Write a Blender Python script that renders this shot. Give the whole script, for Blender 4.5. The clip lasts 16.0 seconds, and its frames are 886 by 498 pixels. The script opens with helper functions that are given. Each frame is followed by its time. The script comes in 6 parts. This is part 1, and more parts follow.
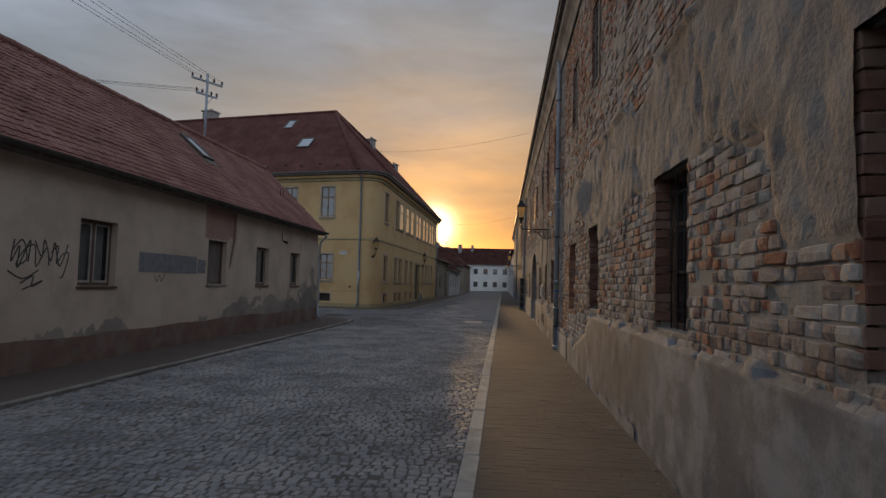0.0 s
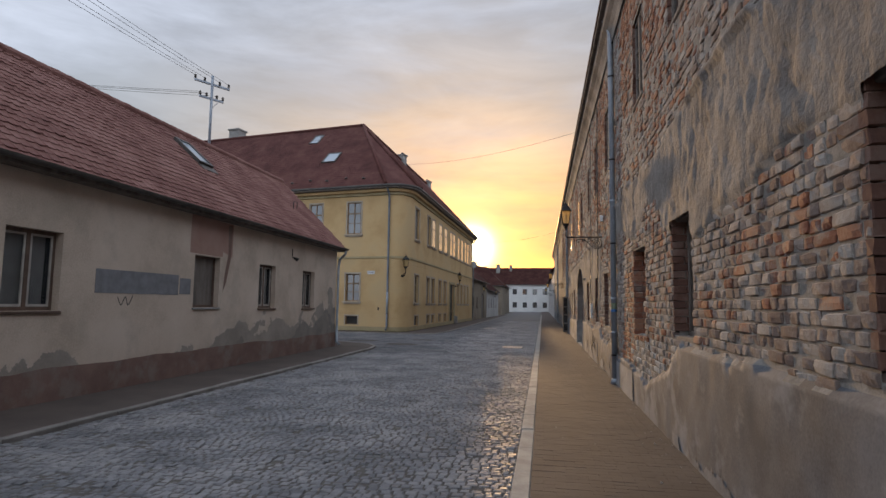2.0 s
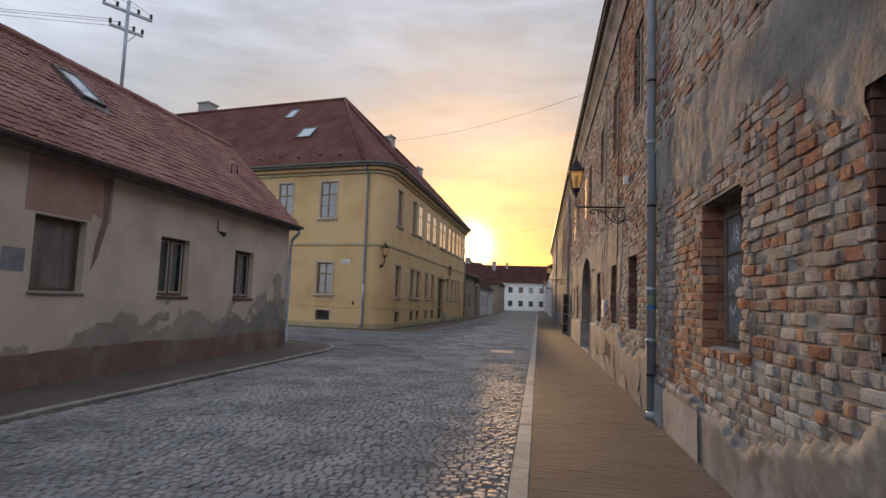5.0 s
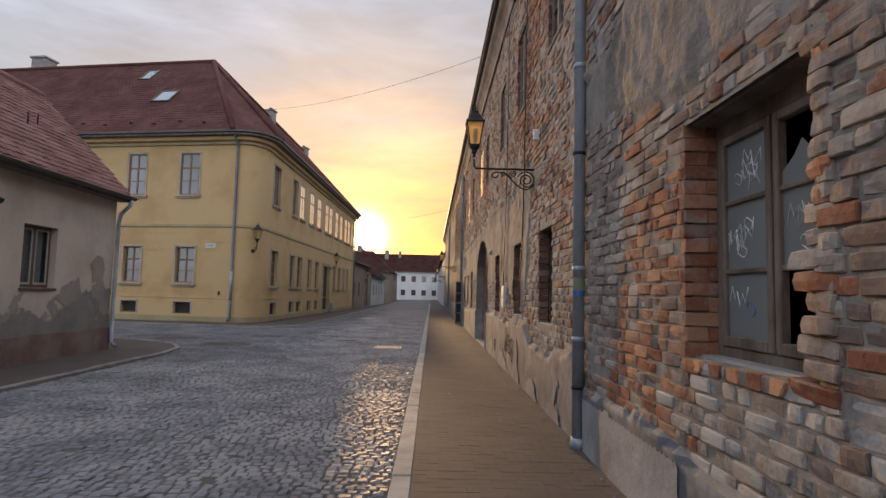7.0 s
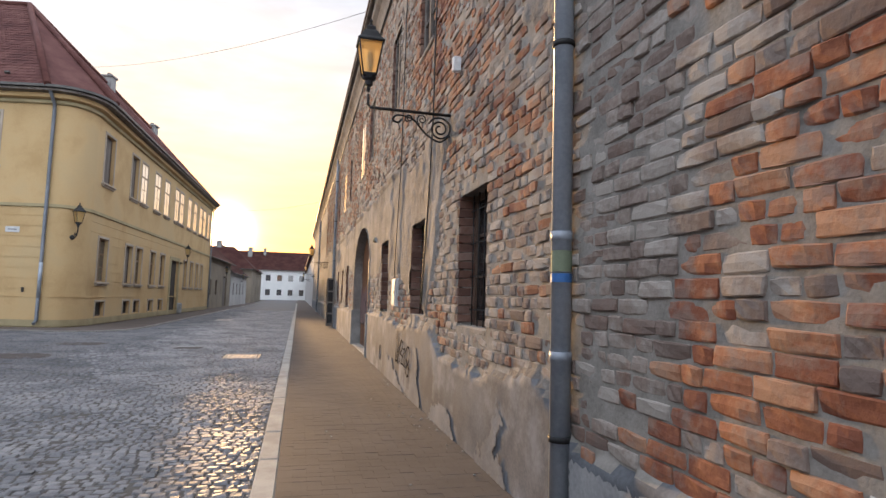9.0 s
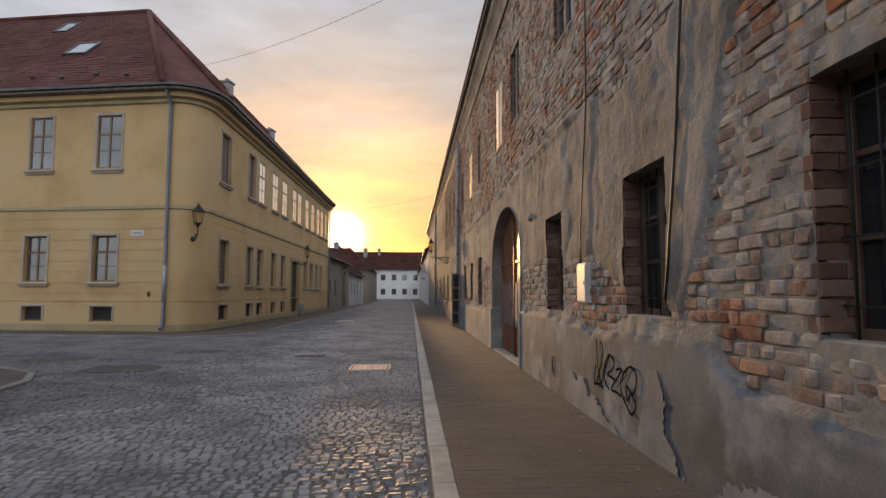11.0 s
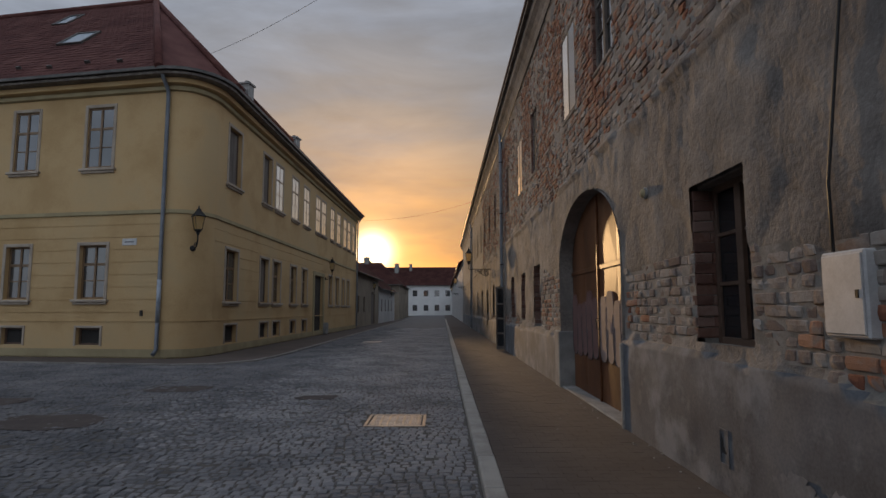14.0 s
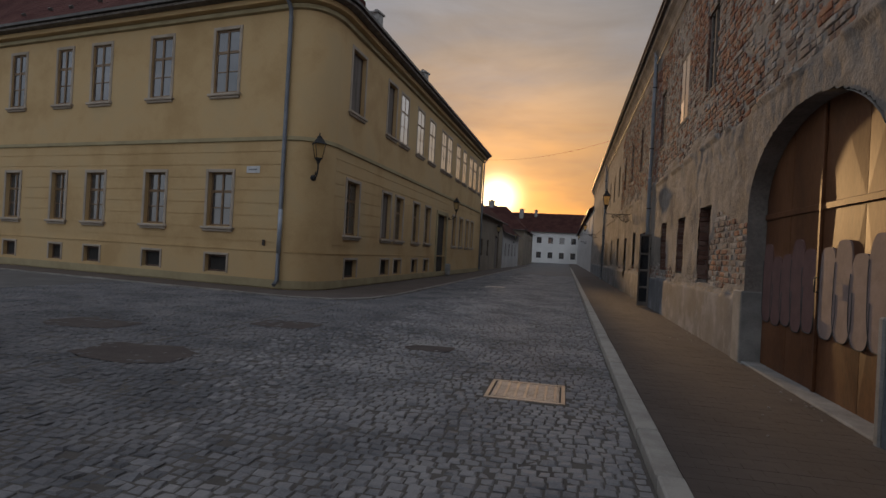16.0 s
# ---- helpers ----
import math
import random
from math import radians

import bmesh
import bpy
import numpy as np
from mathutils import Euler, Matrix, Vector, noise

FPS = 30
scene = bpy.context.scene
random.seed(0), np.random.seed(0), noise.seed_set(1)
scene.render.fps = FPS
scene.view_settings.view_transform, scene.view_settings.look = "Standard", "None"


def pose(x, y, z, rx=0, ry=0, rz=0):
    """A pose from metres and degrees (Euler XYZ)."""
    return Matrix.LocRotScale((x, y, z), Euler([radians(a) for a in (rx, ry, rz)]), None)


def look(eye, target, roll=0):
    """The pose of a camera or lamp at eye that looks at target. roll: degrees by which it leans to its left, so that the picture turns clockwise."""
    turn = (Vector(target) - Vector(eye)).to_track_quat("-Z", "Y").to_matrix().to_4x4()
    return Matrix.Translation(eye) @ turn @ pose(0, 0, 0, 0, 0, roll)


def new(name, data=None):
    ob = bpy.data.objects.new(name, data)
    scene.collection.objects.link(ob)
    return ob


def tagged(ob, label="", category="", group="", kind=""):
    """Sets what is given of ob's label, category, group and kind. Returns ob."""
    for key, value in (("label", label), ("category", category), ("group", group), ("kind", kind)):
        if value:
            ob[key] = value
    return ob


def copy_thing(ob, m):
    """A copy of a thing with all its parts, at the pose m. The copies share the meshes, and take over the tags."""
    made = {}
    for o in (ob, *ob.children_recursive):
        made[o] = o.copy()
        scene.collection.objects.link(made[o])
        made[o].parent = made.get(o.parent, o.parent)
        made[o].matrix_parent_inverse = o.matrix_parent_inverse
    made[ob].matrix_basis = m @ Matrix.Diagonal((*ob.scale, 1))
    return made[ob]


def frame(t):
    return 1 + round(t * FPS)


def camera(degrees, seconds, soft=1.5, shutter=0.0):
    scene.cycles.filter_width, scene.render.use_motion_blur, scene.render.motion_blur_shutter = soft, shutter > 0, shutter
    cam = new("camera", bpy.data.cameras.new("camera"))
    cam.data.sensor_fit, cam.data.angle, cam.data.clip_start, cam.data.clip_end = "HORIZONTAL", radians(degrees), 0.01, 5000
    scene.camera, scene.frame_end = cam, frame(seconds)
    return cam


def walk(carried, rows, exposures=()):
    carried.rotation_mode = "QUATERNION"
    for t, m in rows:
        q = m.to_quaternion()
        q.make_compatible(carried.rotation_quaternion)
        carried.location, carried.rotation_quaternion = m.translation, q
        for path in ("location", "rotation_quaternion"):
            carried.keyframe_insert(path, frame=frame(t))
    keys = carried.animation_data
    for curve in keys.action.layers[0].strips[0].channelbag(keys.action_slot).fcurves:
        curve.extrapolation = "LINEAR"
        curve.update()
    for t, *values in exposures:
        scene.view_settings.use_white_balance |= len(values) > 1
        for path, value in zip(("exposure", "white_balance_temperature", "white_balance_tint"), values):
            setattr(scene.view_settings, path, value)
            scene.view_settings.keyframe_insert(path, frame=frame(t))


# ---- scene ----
cam = camera(75.1, 16.0)
PATH = [
    (0, (0.336, -0.81, 1.572), (0.128, 1.175, 1.692), 1.5),
    (0.5, (0.294, -0.095, 1.544), (0.04, 1.884, 1.683), 0.8),
    (1, (0.293, 0.574, 1.551), (-0.002, 2.544, 1.728), 0.5),
    (1.5, (0.285, 1.216, 1.548), (-0.033, 3.181, 1.746), 0.5),
    (2, (0.264, 1.885, 1.544), (-0.076, 3.847, 1.735), 0.8),
    (2.5, (0.212, 2.553, 1.552), (-0.151, 4.512, 1.733), 1.4),
    (3, (0.173, 3.246, 1.545), (-0.179, 5.208, 1.719), 2.0),
    (5.5, (0.232, 6.649, 1.43), (-0.086, 8.615, 1.615), 2.0),
    (6, (0.26, 7.29, 1.429), (-0.032, 9.26, 1.615), 2.1),
    (6.5, (0.222, 7.941, 1.426), (0.017, 9.923, 1.598), 1.8),
    (7, (0.276, 8.56, 1.424), (0.312, 10.554, 1.581), 1.4),
    (7.5, (0.302, 9.134, 1.417), (0.66, 11.095, 1.581), 1.5),
    (8, (0.379, 9.792, 1.388), (0.988, 11.687, 1.578), 2.0),
    (8.5, (0.351, 10.389, 1.372), (1.027, 12.259, 1.58), 1.9),
    (9, (0.25, 11.101, 1.33), (0.729, 13.035, 1.501), 1.6),
    (9.5, (0.12, 11.838, 1.304), (0.38, 13.814, 1.469), 1.0),
    (10, (-0.042, 12.566, 1.287), (0.108, 14.554, 1.438), 0.8),
    (12.5, (-0.21, 15.768, 1.287), (-0.118, 17.755, 1.489), 0.0),
    (13, (-0.255, 16.282, 1.313), (-0.183, 18.266, 1.548), 0.1),
    (13.5, (-0.312, 16.781, 1.338), (-0.282, 18.766, 1.58), 0.1),
    (14, (-0.31, 17.298, 1.333), (-0.309, 19.287, 1.541), -0.1),
    (14.5, (-0.388, 17.737, 1.3), (-0.385, 19.73, 1.459), -0.3),
    (15, (-0.386, 18.171, 1.289), (-0.402, 20.167, 1.419), 0.2),
    (15.5, (-0.453, 18.584, 1.299), (-0.61, 20.576, 1.382), 1.6),
    (16, (-0.592, 19.088, 1.262), (-1.011, 21.044, 1.27), 3.1),
]
EXPOSURES = [(0.0, -1.06, 6500, 11), (1.0, -1.05, 6300, 11), (1.5, -0.55, 6400, 12), (2.0, -0.24, 6600, 13), (3.0, -0.13, 6800, 14), (5.5, -0.11, 6800, 15), (7.0, -0.07, 6900, 17),
             (8.0, 0.28, 7200, 18), (8.5, 0.64, 7200, 18), (9.0, 0.68, 6700, 13), (9.5, 0.64, 6900, 15), (10.0, 0.44, 7200, 17), (12.5, -0.86, 6500, 12), (13.5, -0.96, 6400, 12), (14.5, -1.1, 6600, 13), (16.0, -1.12, 6900, 14)]
walk(cam, [(t, look(eye, target, roll)) for t, eye, target, roll in PATH], EXPOSURES)

# ---- light ----
SUN_AZ, SUN_EL = 7.0, 5.6          # degrees towards -x from +y, degrees up
SUN_DIR = Vector((-math.sin(radians(SUN_AZ)) * math.cos(radians(SUN_EL)), math.cos(radians(SUN_AZ)) * math.cos(radians(SUN_EL)), math.sin(radians(SUN_EL))))


def build_world():
    w = bpy.data.worlds.new("evening_sky")
    scene.world = w
    w.use_nodes = True
    nt = w.node_tree
    nt.nodes.clear()
    N = nt.nodes.new
    L = nt.links.new
    out = N("ShaderNodeOutputWorld")
    bg = N("ShaderNodeBackground")
    L(bg.outputs[0], out.inputs[0])
    sky = N("ShaderNodeTexSky")
    sky.sky_type = "NISHITA"
    sky.sun_disc = False
    sky.sun_elevation = radians(SUN_EL)
    sky.sun_rotation = radians(-SUN_AZ)
    sky.dust_density = 1.5
    co = N("ShaderNodeTexCoord")
    # clouds: long grey streaks
    mp = N("ShaderNodeMapping")
    mp.inputs["Scale"].default_value = (1.6, 1.6, 6.5)
    L(co.outputs["Generated"], mp.inputs[0])
    no = N("ShaderNodeTexNoise")
    no.inputs["Scale"].default_value = 1.7
    no.inputs["Detail"].default_value = 7
    no.inputs["Roughness"].default_value = 0.55
    L(mp.outputs[0], no.inputs["Vector"])
    ra = N("ShaderNodeMapRange")
    ra.inputs[1].default_value, ra.inputs[2].default_value = 0.36, 0.66
    ra.inputs[3].default_value, ra.inputs[4].default_value = 0.45, 0.92
    L(no.outputs["Fac"], ra.inputs[0])
    dot = N("ShaderNodeVectorMath")
    dot.operation = "DOT_PRODUCT"
    dot.inputs[1].default_value = SUN_DIR
    L(co.outputs["Generated"], dot.inputs[0])
    base = N("ShaderNodeMix")
    base.data_type = "RGBA"
    L(ra.outputs[0], base.inputs[0])
    sc = N("ShaderNodeVectorMath")
    sc.operation = "SCALE"
    sc.inputs[3].default_value = 0.105
    L(sky.outputs[0], sc.inputs[0])
    L(sc.outputs[0], base.inputs[6])
    base.inputs[7].default_value = (0.76, 0.86, 1.02, 1)
    # the sky is lighter overhead and away from the sun
    lift = N("ShaderNodeMapRange")
    lift.interpolation_type = "SMOOTHSTEP"
    lift.inputs[1].default_value, lift.inputs[2].default_value = 0.93, -0.1
    lift.inputs[3].default_value, lift.inputs[4].default_value = 0.95, 1.9
    L(dot.outputs["Value"], lift.inputs[0])
    up = N("ShaderNodeVectorMath")
    up.operation = "SCALE"
    L(base.outputs[2], up.inputs[0])
    L(lift.outputs[0], up.inputs[3])
    # towards the sun the cloud light turns warm
    warm = N("ShaderNodeMapRange")
    warm.interpolation_type = "SMOOTHSTEP"
    warm.inputs[1].default_value, warm.inputs[2].default_value = 0.82, 0.985
    L(dot.outputs["Value"], warm.inputs[0])
    tint = N("ShaderNodeMix")
    tint.data_type = "RGBA"
    tint.inputs[6].default_value = (1, 1, 1, 1)
    tint.inputs[7].default_value = (0.92, 0.63, 0.35, 1)
    sep = N("ShaderNodeSeparateXYZ")
    L(co.outputs["Generated"], sep.inputs[0])
    low = N("ShaderNodeMapRange")
    low.interpolation_type = "SMOOTHSTEP"
    low.inputs[1].default_value, low.inputs[2].default_value = 0.46, 0.08
    L(sep.outputs[2], low.inputs[0])
    both = N("ShaderNodeMath")
    both.operation = "MULTIPLY"
    L(warm.outputs[0], both.inputs[0])
    L(low.outputs[0], both.inputs[1])
    L(both.outputs[0], tint.inputs[0])
    mul = N("ShaderNodeVectorMath")
    mul.operation = "MULTIPLY"
    # heavier cloud banks drawn out along the horizon
    mp2 = N("ShaderNodeMapping")
    mp2.inputs["Scale"].default_value = (2.2, 2.2, 9.0)
    mp2.inputs["Location"].default_value = (3.1, 0.4, 1.7)
    L(co.outputs["Generated"], mp2.inputs[0])
    no2 = N("ShaderNodeTexNoise")
    no2.inputs["Scale"].default_value = 1.3
    no2.inputs["Detail"].default_value = 8
    no2.inputs["Roughness"].default_value = 0.6
    no2.inputs["Distortion"].default_value = 0.5
    L(mp2.outputs[0], no2.inputs["Vector"])
    bank = N("ShaderNodeMapRange")
    bank.inputs[1].default_value, bank.inputs[2].default_value = 0.36, 0.62
    bank.inputs[3].default_value, bank.inputs[4].default_value = 0.87, 1.1
    L(no2.outputs["Fac"], bank.inputs[0])
    banks = N("ShaderNodeVectorMath")
    banks.operation = "SCALE"
    L(up.outputs[0], banks.inputs[0])
    L(bank.outputs[0], banks.inputs[3])
    L(banks.outputs[0], mul.inputs[0])
    L(tint.outputs[2], mul.inputs[1])
    total = mul.outputs[0]
    # the glow of the low sun through thin cloud, by the angle from the sun
    for power, colour in ((10, (0.08, 0.045, 0.02)), (60, (0.27, 0.1, 0.008)), (450, (1.0, 0.58, 0.18)), (2600, (10, 7.8, 4.6))):
        mx = N("ShaderNodeMath")
        mx.operation = "MAXIMUM"
        mx.inputs[1].default_value = 0.0
        L(dot.outputs["Value"], mx.inputs[0])
        pw = N("ShaderNodeMath")
        pw.operation = "POWER"
        pw.inputs[1].default_value = power
        L(mx.outputs[0], pw.inputs[0])
        s2 = N("ShaderNodeVectorMath")
        s2.operation = "SCALE"
        s2.inputs[0].default_value = colour
        L(pw.outputs[0], s2.inputs[3])
        ad = N("ShaderNodeVectorMath")
        ad.operation = "ADD"
        L(total, ad.inputs[0])
        L(s2.outputs[0], ad.inputs[1])
        total = ad.outputs[0]
    L(total, bg.inputs[0])
    bg.inputs[1].default_value = 1.0


build_world()
sun = new("sun", bpy.data.lights.new("sun", "SUN"))
sun.data.energy, sun.data.angle, sun.data.color = 3.0, radians(0.6), (1.0, 0.62, 0.28)
sun.matrix_world = look(SUN_DIR * 50, (0, 0, 0))


# ---- materials ----
def material(name, colours, scale=4.0, rough=0.85, bump=0.3, metal=0.0, fine=60.0, rnd=0.0, island=False, stain=None, spec=0.5, stretch=(1, 1, 1), depth=0.01):
    """colours: two or three colours blended by noise at two scales. rnd: how far pieces differ. stain: (colour, amount, scale)."""
    m = bpy.data.materials.new(name)
    m.use_nodes = True
    nt = m.node_tree
    N, L = nt.nodes.new, nt.links.new
    b = nt.nodes["Principled BSDF"]
    geo = N("ShaderNodeNewGeometry")
    mp = N("ShaderNodeMapping")
    mp.inputs["Scale"].default_value = stretch
    L(geo.outputs["Position"], mp.inputs[0])

    def noise_tex(s, d=5, r=0.6):
        n = N("ShaderNodeTexNoise")
        n.inputs["Scale"].default_value, n.inputs["Detail"].default_value, n.inputs["Roughness"].default_value = s, d, r
        L(mp.outputs[0], n.inputs["Vector"])
        return n.outputs["Fac"]

    ramp = N("ShaderNodeValToRGB")
    e = ramp.color_ramp.elements
    e[0].color, e[0].position = (*colours[0], 1), 0.34
    e[1].color, e[1].position = (*colours[-1], 1), 0.66
    if len(colours) > 2:
        x = e.new(0.5)
        x.color = (*colours[1], 1)
    big = noise_tex(scale)
    small = noise_tex(fine, 3)
    mix = N("ShaderNodeMath")
    mix.operation = "MULTIPLY_ADD"
    L(small, mix.inputs[0])
    mix.inputs[1].default_value = 0.35
    L(big, mix.inputs[2])
    sub = N("ShaderNodeMath")
    sub.operation = "SUBTRACT"
    L(mix.outputs[0], sub.inputs[0])
    sub.inputs[1].default_value = 0.175
    fac = sub.outputs[0]
    if rnd:
        if island:
            r = geo.outputs["Random Per Island"]
        else:
            r = N("ShaderNodeObjectInfo").outputs["Random"]
        ma = N("ShaderNodeMath")
        ma.operation = "MULTIPLY_ADD"
        L(r, ma.inputs[0])
        ma.inputs[1].default_value = rnd
        L(fac, ma.inputs[2])
        s3 = N("ShaderNodeMath")
        s3.operation = "SUBTRACT"
        L(ma.outputs[0], s3.inputs[0])
        s3.inputs[1].default_value = rnd / 2
        fac = s3.outputs[0]
    L(fac, ramp.inputs[0])
    col = ramp.outputs[0]
    if stain:
        sr = N("ShaderNodeMapRange")
        sr.inputs[1].default_value, sr.inputs[2].default_value = 0.5, 0.62
        sr.inputs[3].default_value, sr.inputs[4].default_value = 0.0, stain[1]
        L(noise_tex(stain[2], 8, 0.65), sr.inputs[0])
        mc = N("ShaderNodeMix")
        mc.data_type = "RGBA"
        L(sr.outputs[0], mc.inputs[0])
        L(col, mc.inputs[6])
        mc.inputs[7].default_value = (*stain[0], 1)
        col = mc.outputs[2]
    L(col, b.inputs["Base Color"])
    b.inputs["Roughness"].default_value = rough
    b.inputs["Metallic"].default_value = metal
    b.inputs["Specular IOR Level"].default_value = spec
    if bump:
        bp = N("ShaderNodeBump")
        bp.inputs["Strength"].default_value = bump
        bp.inputs["Distance"].default_value = depth
        L(mix.outputs[0], bp.inputs["Height"])
        L(bp.outputs[0], b.inputs["Normal"])
    return m


def plain(name, colour, rough=0.5, metal=0.0):
    return material(name, [tuple(c * 0.85 for c in colour), tuple(min(1, c * 1.12) for c in colour)], 6, rough, 0.08, metal, 80)


M = {}
M["plaster"] = material("old_grey_plaster", [(0.14, 0.121, 0.107), (0.225, 0.2, 0.177), (0.29, 0.264, 0.237)], 1.1, 0.92, 1.0, fine=22, stain=((0.11, 0.105, 0.1), 0.4, 1.6), depth=0.03)
M["plinth"] = material("damp_cement_plinth", [(0.073, 0.079, 0.089), (0.113, 0.122, 0.136), (0.16, 0.17, 0.185)], 1.3, 0.85, 0.25, fine=45, stain=((0.3, 0.315, 0.335), 0.6, 1.4))
M["mortar"] = material("lime_mortar", [(0.18, 0.168, 0.15), (0.31, 0.29, 0.262)], 5, 0.95, 0.7, fine=50)
M["brick_smeared"] = material("grey_smeared_brick", [(0.175, 0.13, 0.11), (0.265, 0.22, 0.19), (0.36, 0.325, 0.29)], 2.6, 0.95, 1.0, fine=34, rnd=0.42, island=True, stain=((0.2, 0.11, 0.075), 0.4, 3.1))
M["brick"] = material("bare_red_brick", [(0.19, 0.07, 0.042), (0.29, 0.115, 0.066), (0.36, 0.19, 0.12)], 2.6, 0.92, 1.0, fine=34, rnd=0.45, island=True, stain=((0.26, 0.235, 0.21), 0.7, 6.0))
M["brick_piece"] = material("bare_red_brick_piece", [(0.22, 0.075, 0.042), (0.35, 0.135, 0.068), (0.42, 0.23, 0.14)], 2.6, 0.92, 1.0, fine=34, rnd=0.45, stain=((0.26, 0.22, 0.19), 0.55, 6.0))
M["cobble"] = material("grey_granite_setts", [(0.12, 0.122, 0.13), (0.2, 0.2, 0.208), (0.29, 0.28, 0.278)], 0.9, 0.55, 0.35, fine=70, rnd=0.17, island=True, spec=0.42)
M["cobble_piece"] = material("grey_granite_sett_piece", [(0.12, 0.122, 0.13), (0.2, 0.2, 0.208), (0.29, 0.28, 0.278)], 0.9, 0.55, 0.35, fine=70, rnd=0.17, spec=0.42)
M["joint"] = material("sandy_joint", [(0.085, 0.075, 0.067), (0.13, 0.117, 0.103)], 3, 0.95, 0.5, fine=60)
M["asphalt"] = material("worn_cobbled_side_road", [(0.07, 0.07, 0.072), (0.12, 0.12, 0.122)], 1.2, 0.7, 0.8, fine=22)
M["paver"] = material("brown_clay_pavers", [(0.07, 0.054, 0.046), (0.1, 0.078, 0.066)], 1.1, 0.85, 0.3, fine=60, rnd=0.09, island=True)
M["paver_piece"] = material("brown_clay_paver_piece", [(0.07, 0.054, 0.046), (0.1, 0.078, 0.066)], 1.1, 0.85, 0.3, fine=60, rnd=0.09)
M["kerb"] = material("pale_stone_kerb", [(0.27, 0.25, 0.225), (0.4, 0.38, 0.34)], 3, 0.8, 0.3, fine=60, rnd=0.2)
M["ground"] = material("bare_ground", [(0.07, 0.065, 0.05), (0.12, 0.11, 0.08)], 0.2, 0.95, 0.4, fine=5)
M["cream"] = material("stained_cream_render", [(0.45, 0.36, 0.28), (0.56, 0.455, 0.36), (0.61, 0.505, 0.41)], 0.7, 0.92, 0.35, fine=40, stain=((0.33, 0.28, 0.22), 0.35, 0.9))
M["grey_render"] = material("flaked_grey_render", [(0.26, 0.228, 0.195), (0.36, 0.31, 0.26)], 1.6, 0.93, 0.5, fine=30)
M["pink_render"] = material("faded_pink_patch", [(0.34, 0.2, 0.16), (0.4, 0.26, 0.21)], 2, 0.92, 0.3)
M["redplinth"] = material("dull_red_plinth_paint", [(0.17, 0.1, 0.08), (0.24, 0.155, 0.125)], 2, 0.9, 0.4, stain=((0.25, 0.22, 0.19), 0.6, 1.5))
M["greypaint"] = plain("grey_overpaint", (0.2, 0.2, 0.21), 0.8)
M["tile"] = material("red_clay_roof_tile", [(0.165, 0.076, 0.064), (0.21, 0.102, 0.085), (0.26, 0.138, 0.117)], 1.0, 0.88, 0.35, fine=50, rnd=0.12, spec=0.25, island=True)
M["tile_piece"] = material("red_clay_roof_tile_piece", [(0.165, 0.076, 0.064), (0.21, 0.102, 0.085), (0.26, 0.138, 0.117)], 1.0, 0.88, 0.35, fine=50, rnd=0.12, spec=0.25)
M["tile_old"] = material("old_brown_red_roof_tile", [(0.075, 0.03, 0.026), (0.105, 0.042, 0.036), (0.135, 0.06, 0.05)], 0.8, 0.92, 0.35, fine=30, rnd=0.12, island=True, spec=0.2)
M["yellow"] = material("ochre_yellow_render", [(0.46, 0.302, 0.136), (0.55, 0.375, 0.184), (0.585, 0.414, 0.217)], 0.5, 0.9, 0.2, fine=40, stain=((0.42, 0.31, 0.16), 0.35, 0.5))
M["yellow_trim"] = material("greyed_ochre_moulding", [(0.31, 0.25, 0.14), (0.4, 0.33, 0.19)], 1.5, 0.9, 0.2)
M["white"] = material("whitewashed_render", [(0.6, 0.59, 0.57), (0.74, 0.73, 0.7)], 0.3, 0.9, 0.2, fine=10)
M["dimwhite"] = material("dirty_white_render", [(0.38, 0.37, 0.36), (0.52, 0.5, 0.48)], 0.4, 0.9, 0.2, fine=10)
M["brown_render"] = material("brown_grey_render", [(0.2, 0.16, 0.12), (0.29, 0.24, 0.18)], 0.5, 0.9, 0.2, fine=10)
M["zinc"] = material("weathered_zinc", [(0.24, 0.275, 0.32), (0.37, 0.41, 0.46)], 3, 0.38, 0.05, 0.1, 40)
M["darkzinc"] = material("dark_gutter_metal", [(0.07, 0.065, 0.06), (0.12, 0.11, 0.1)], 3, 0.5, 0.1, 0.5, 40)
M["iron"] = material("black_painted_iron", [(0.012, 0.012, 0.013), (0.03, 0.03, 0.03)], 8, 0.6, 0.1, 0.0, 60, spec=0.3)
M["oldwood"] = material("weathered_grey_brown_wood", [(0.1, 0.082, 0.068), (0.2, 0.172, 0.148)], 5, 0.8, 0.5, fine=60, stretch=(1, 1, 0.15))
M["brownframe"] = material("brown_painted_window_wood", [(0.075, 0.045, 0.03), (0.13, 0.08, 0.055)], 5, 0.6, 0.3, fine=60)
M["gatewood"] = material("old_red_brown_gate_paint", [(0.085, 0.036, 0.019), (0.135, 0.056, 0.026), (0.18, 0.08, 0.038)], 1.4, 0.5, 0.25, spec=0.2, fine=30, stretch=(1, 1, 0.4))
M["concrete"] = material("worn_concrete", [(0.2, 0.195, 0.185), (0.33, 0.32, 0.3)], 3, 0.9, 0.4)
# for boards, and for rooms and a gateway meant to look unlit
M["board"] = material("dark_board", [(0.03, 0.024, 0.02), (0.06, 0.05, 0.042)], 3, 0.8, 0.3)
# near-black colour that holds the dark of rooms, cellars and hollows
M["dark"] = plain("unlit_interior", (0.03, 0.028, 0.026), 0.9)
M["whitepaint"] = plain("white_spray_paint", (0.75, 0.76, 0.76), 0.6)
M["blackpaint"] = material("black_spray_paint", [(0.012, 0.012, 0.014), (0.02, 0.02, 0.022)], 6, 0.95, 0.0, spec=0.0)
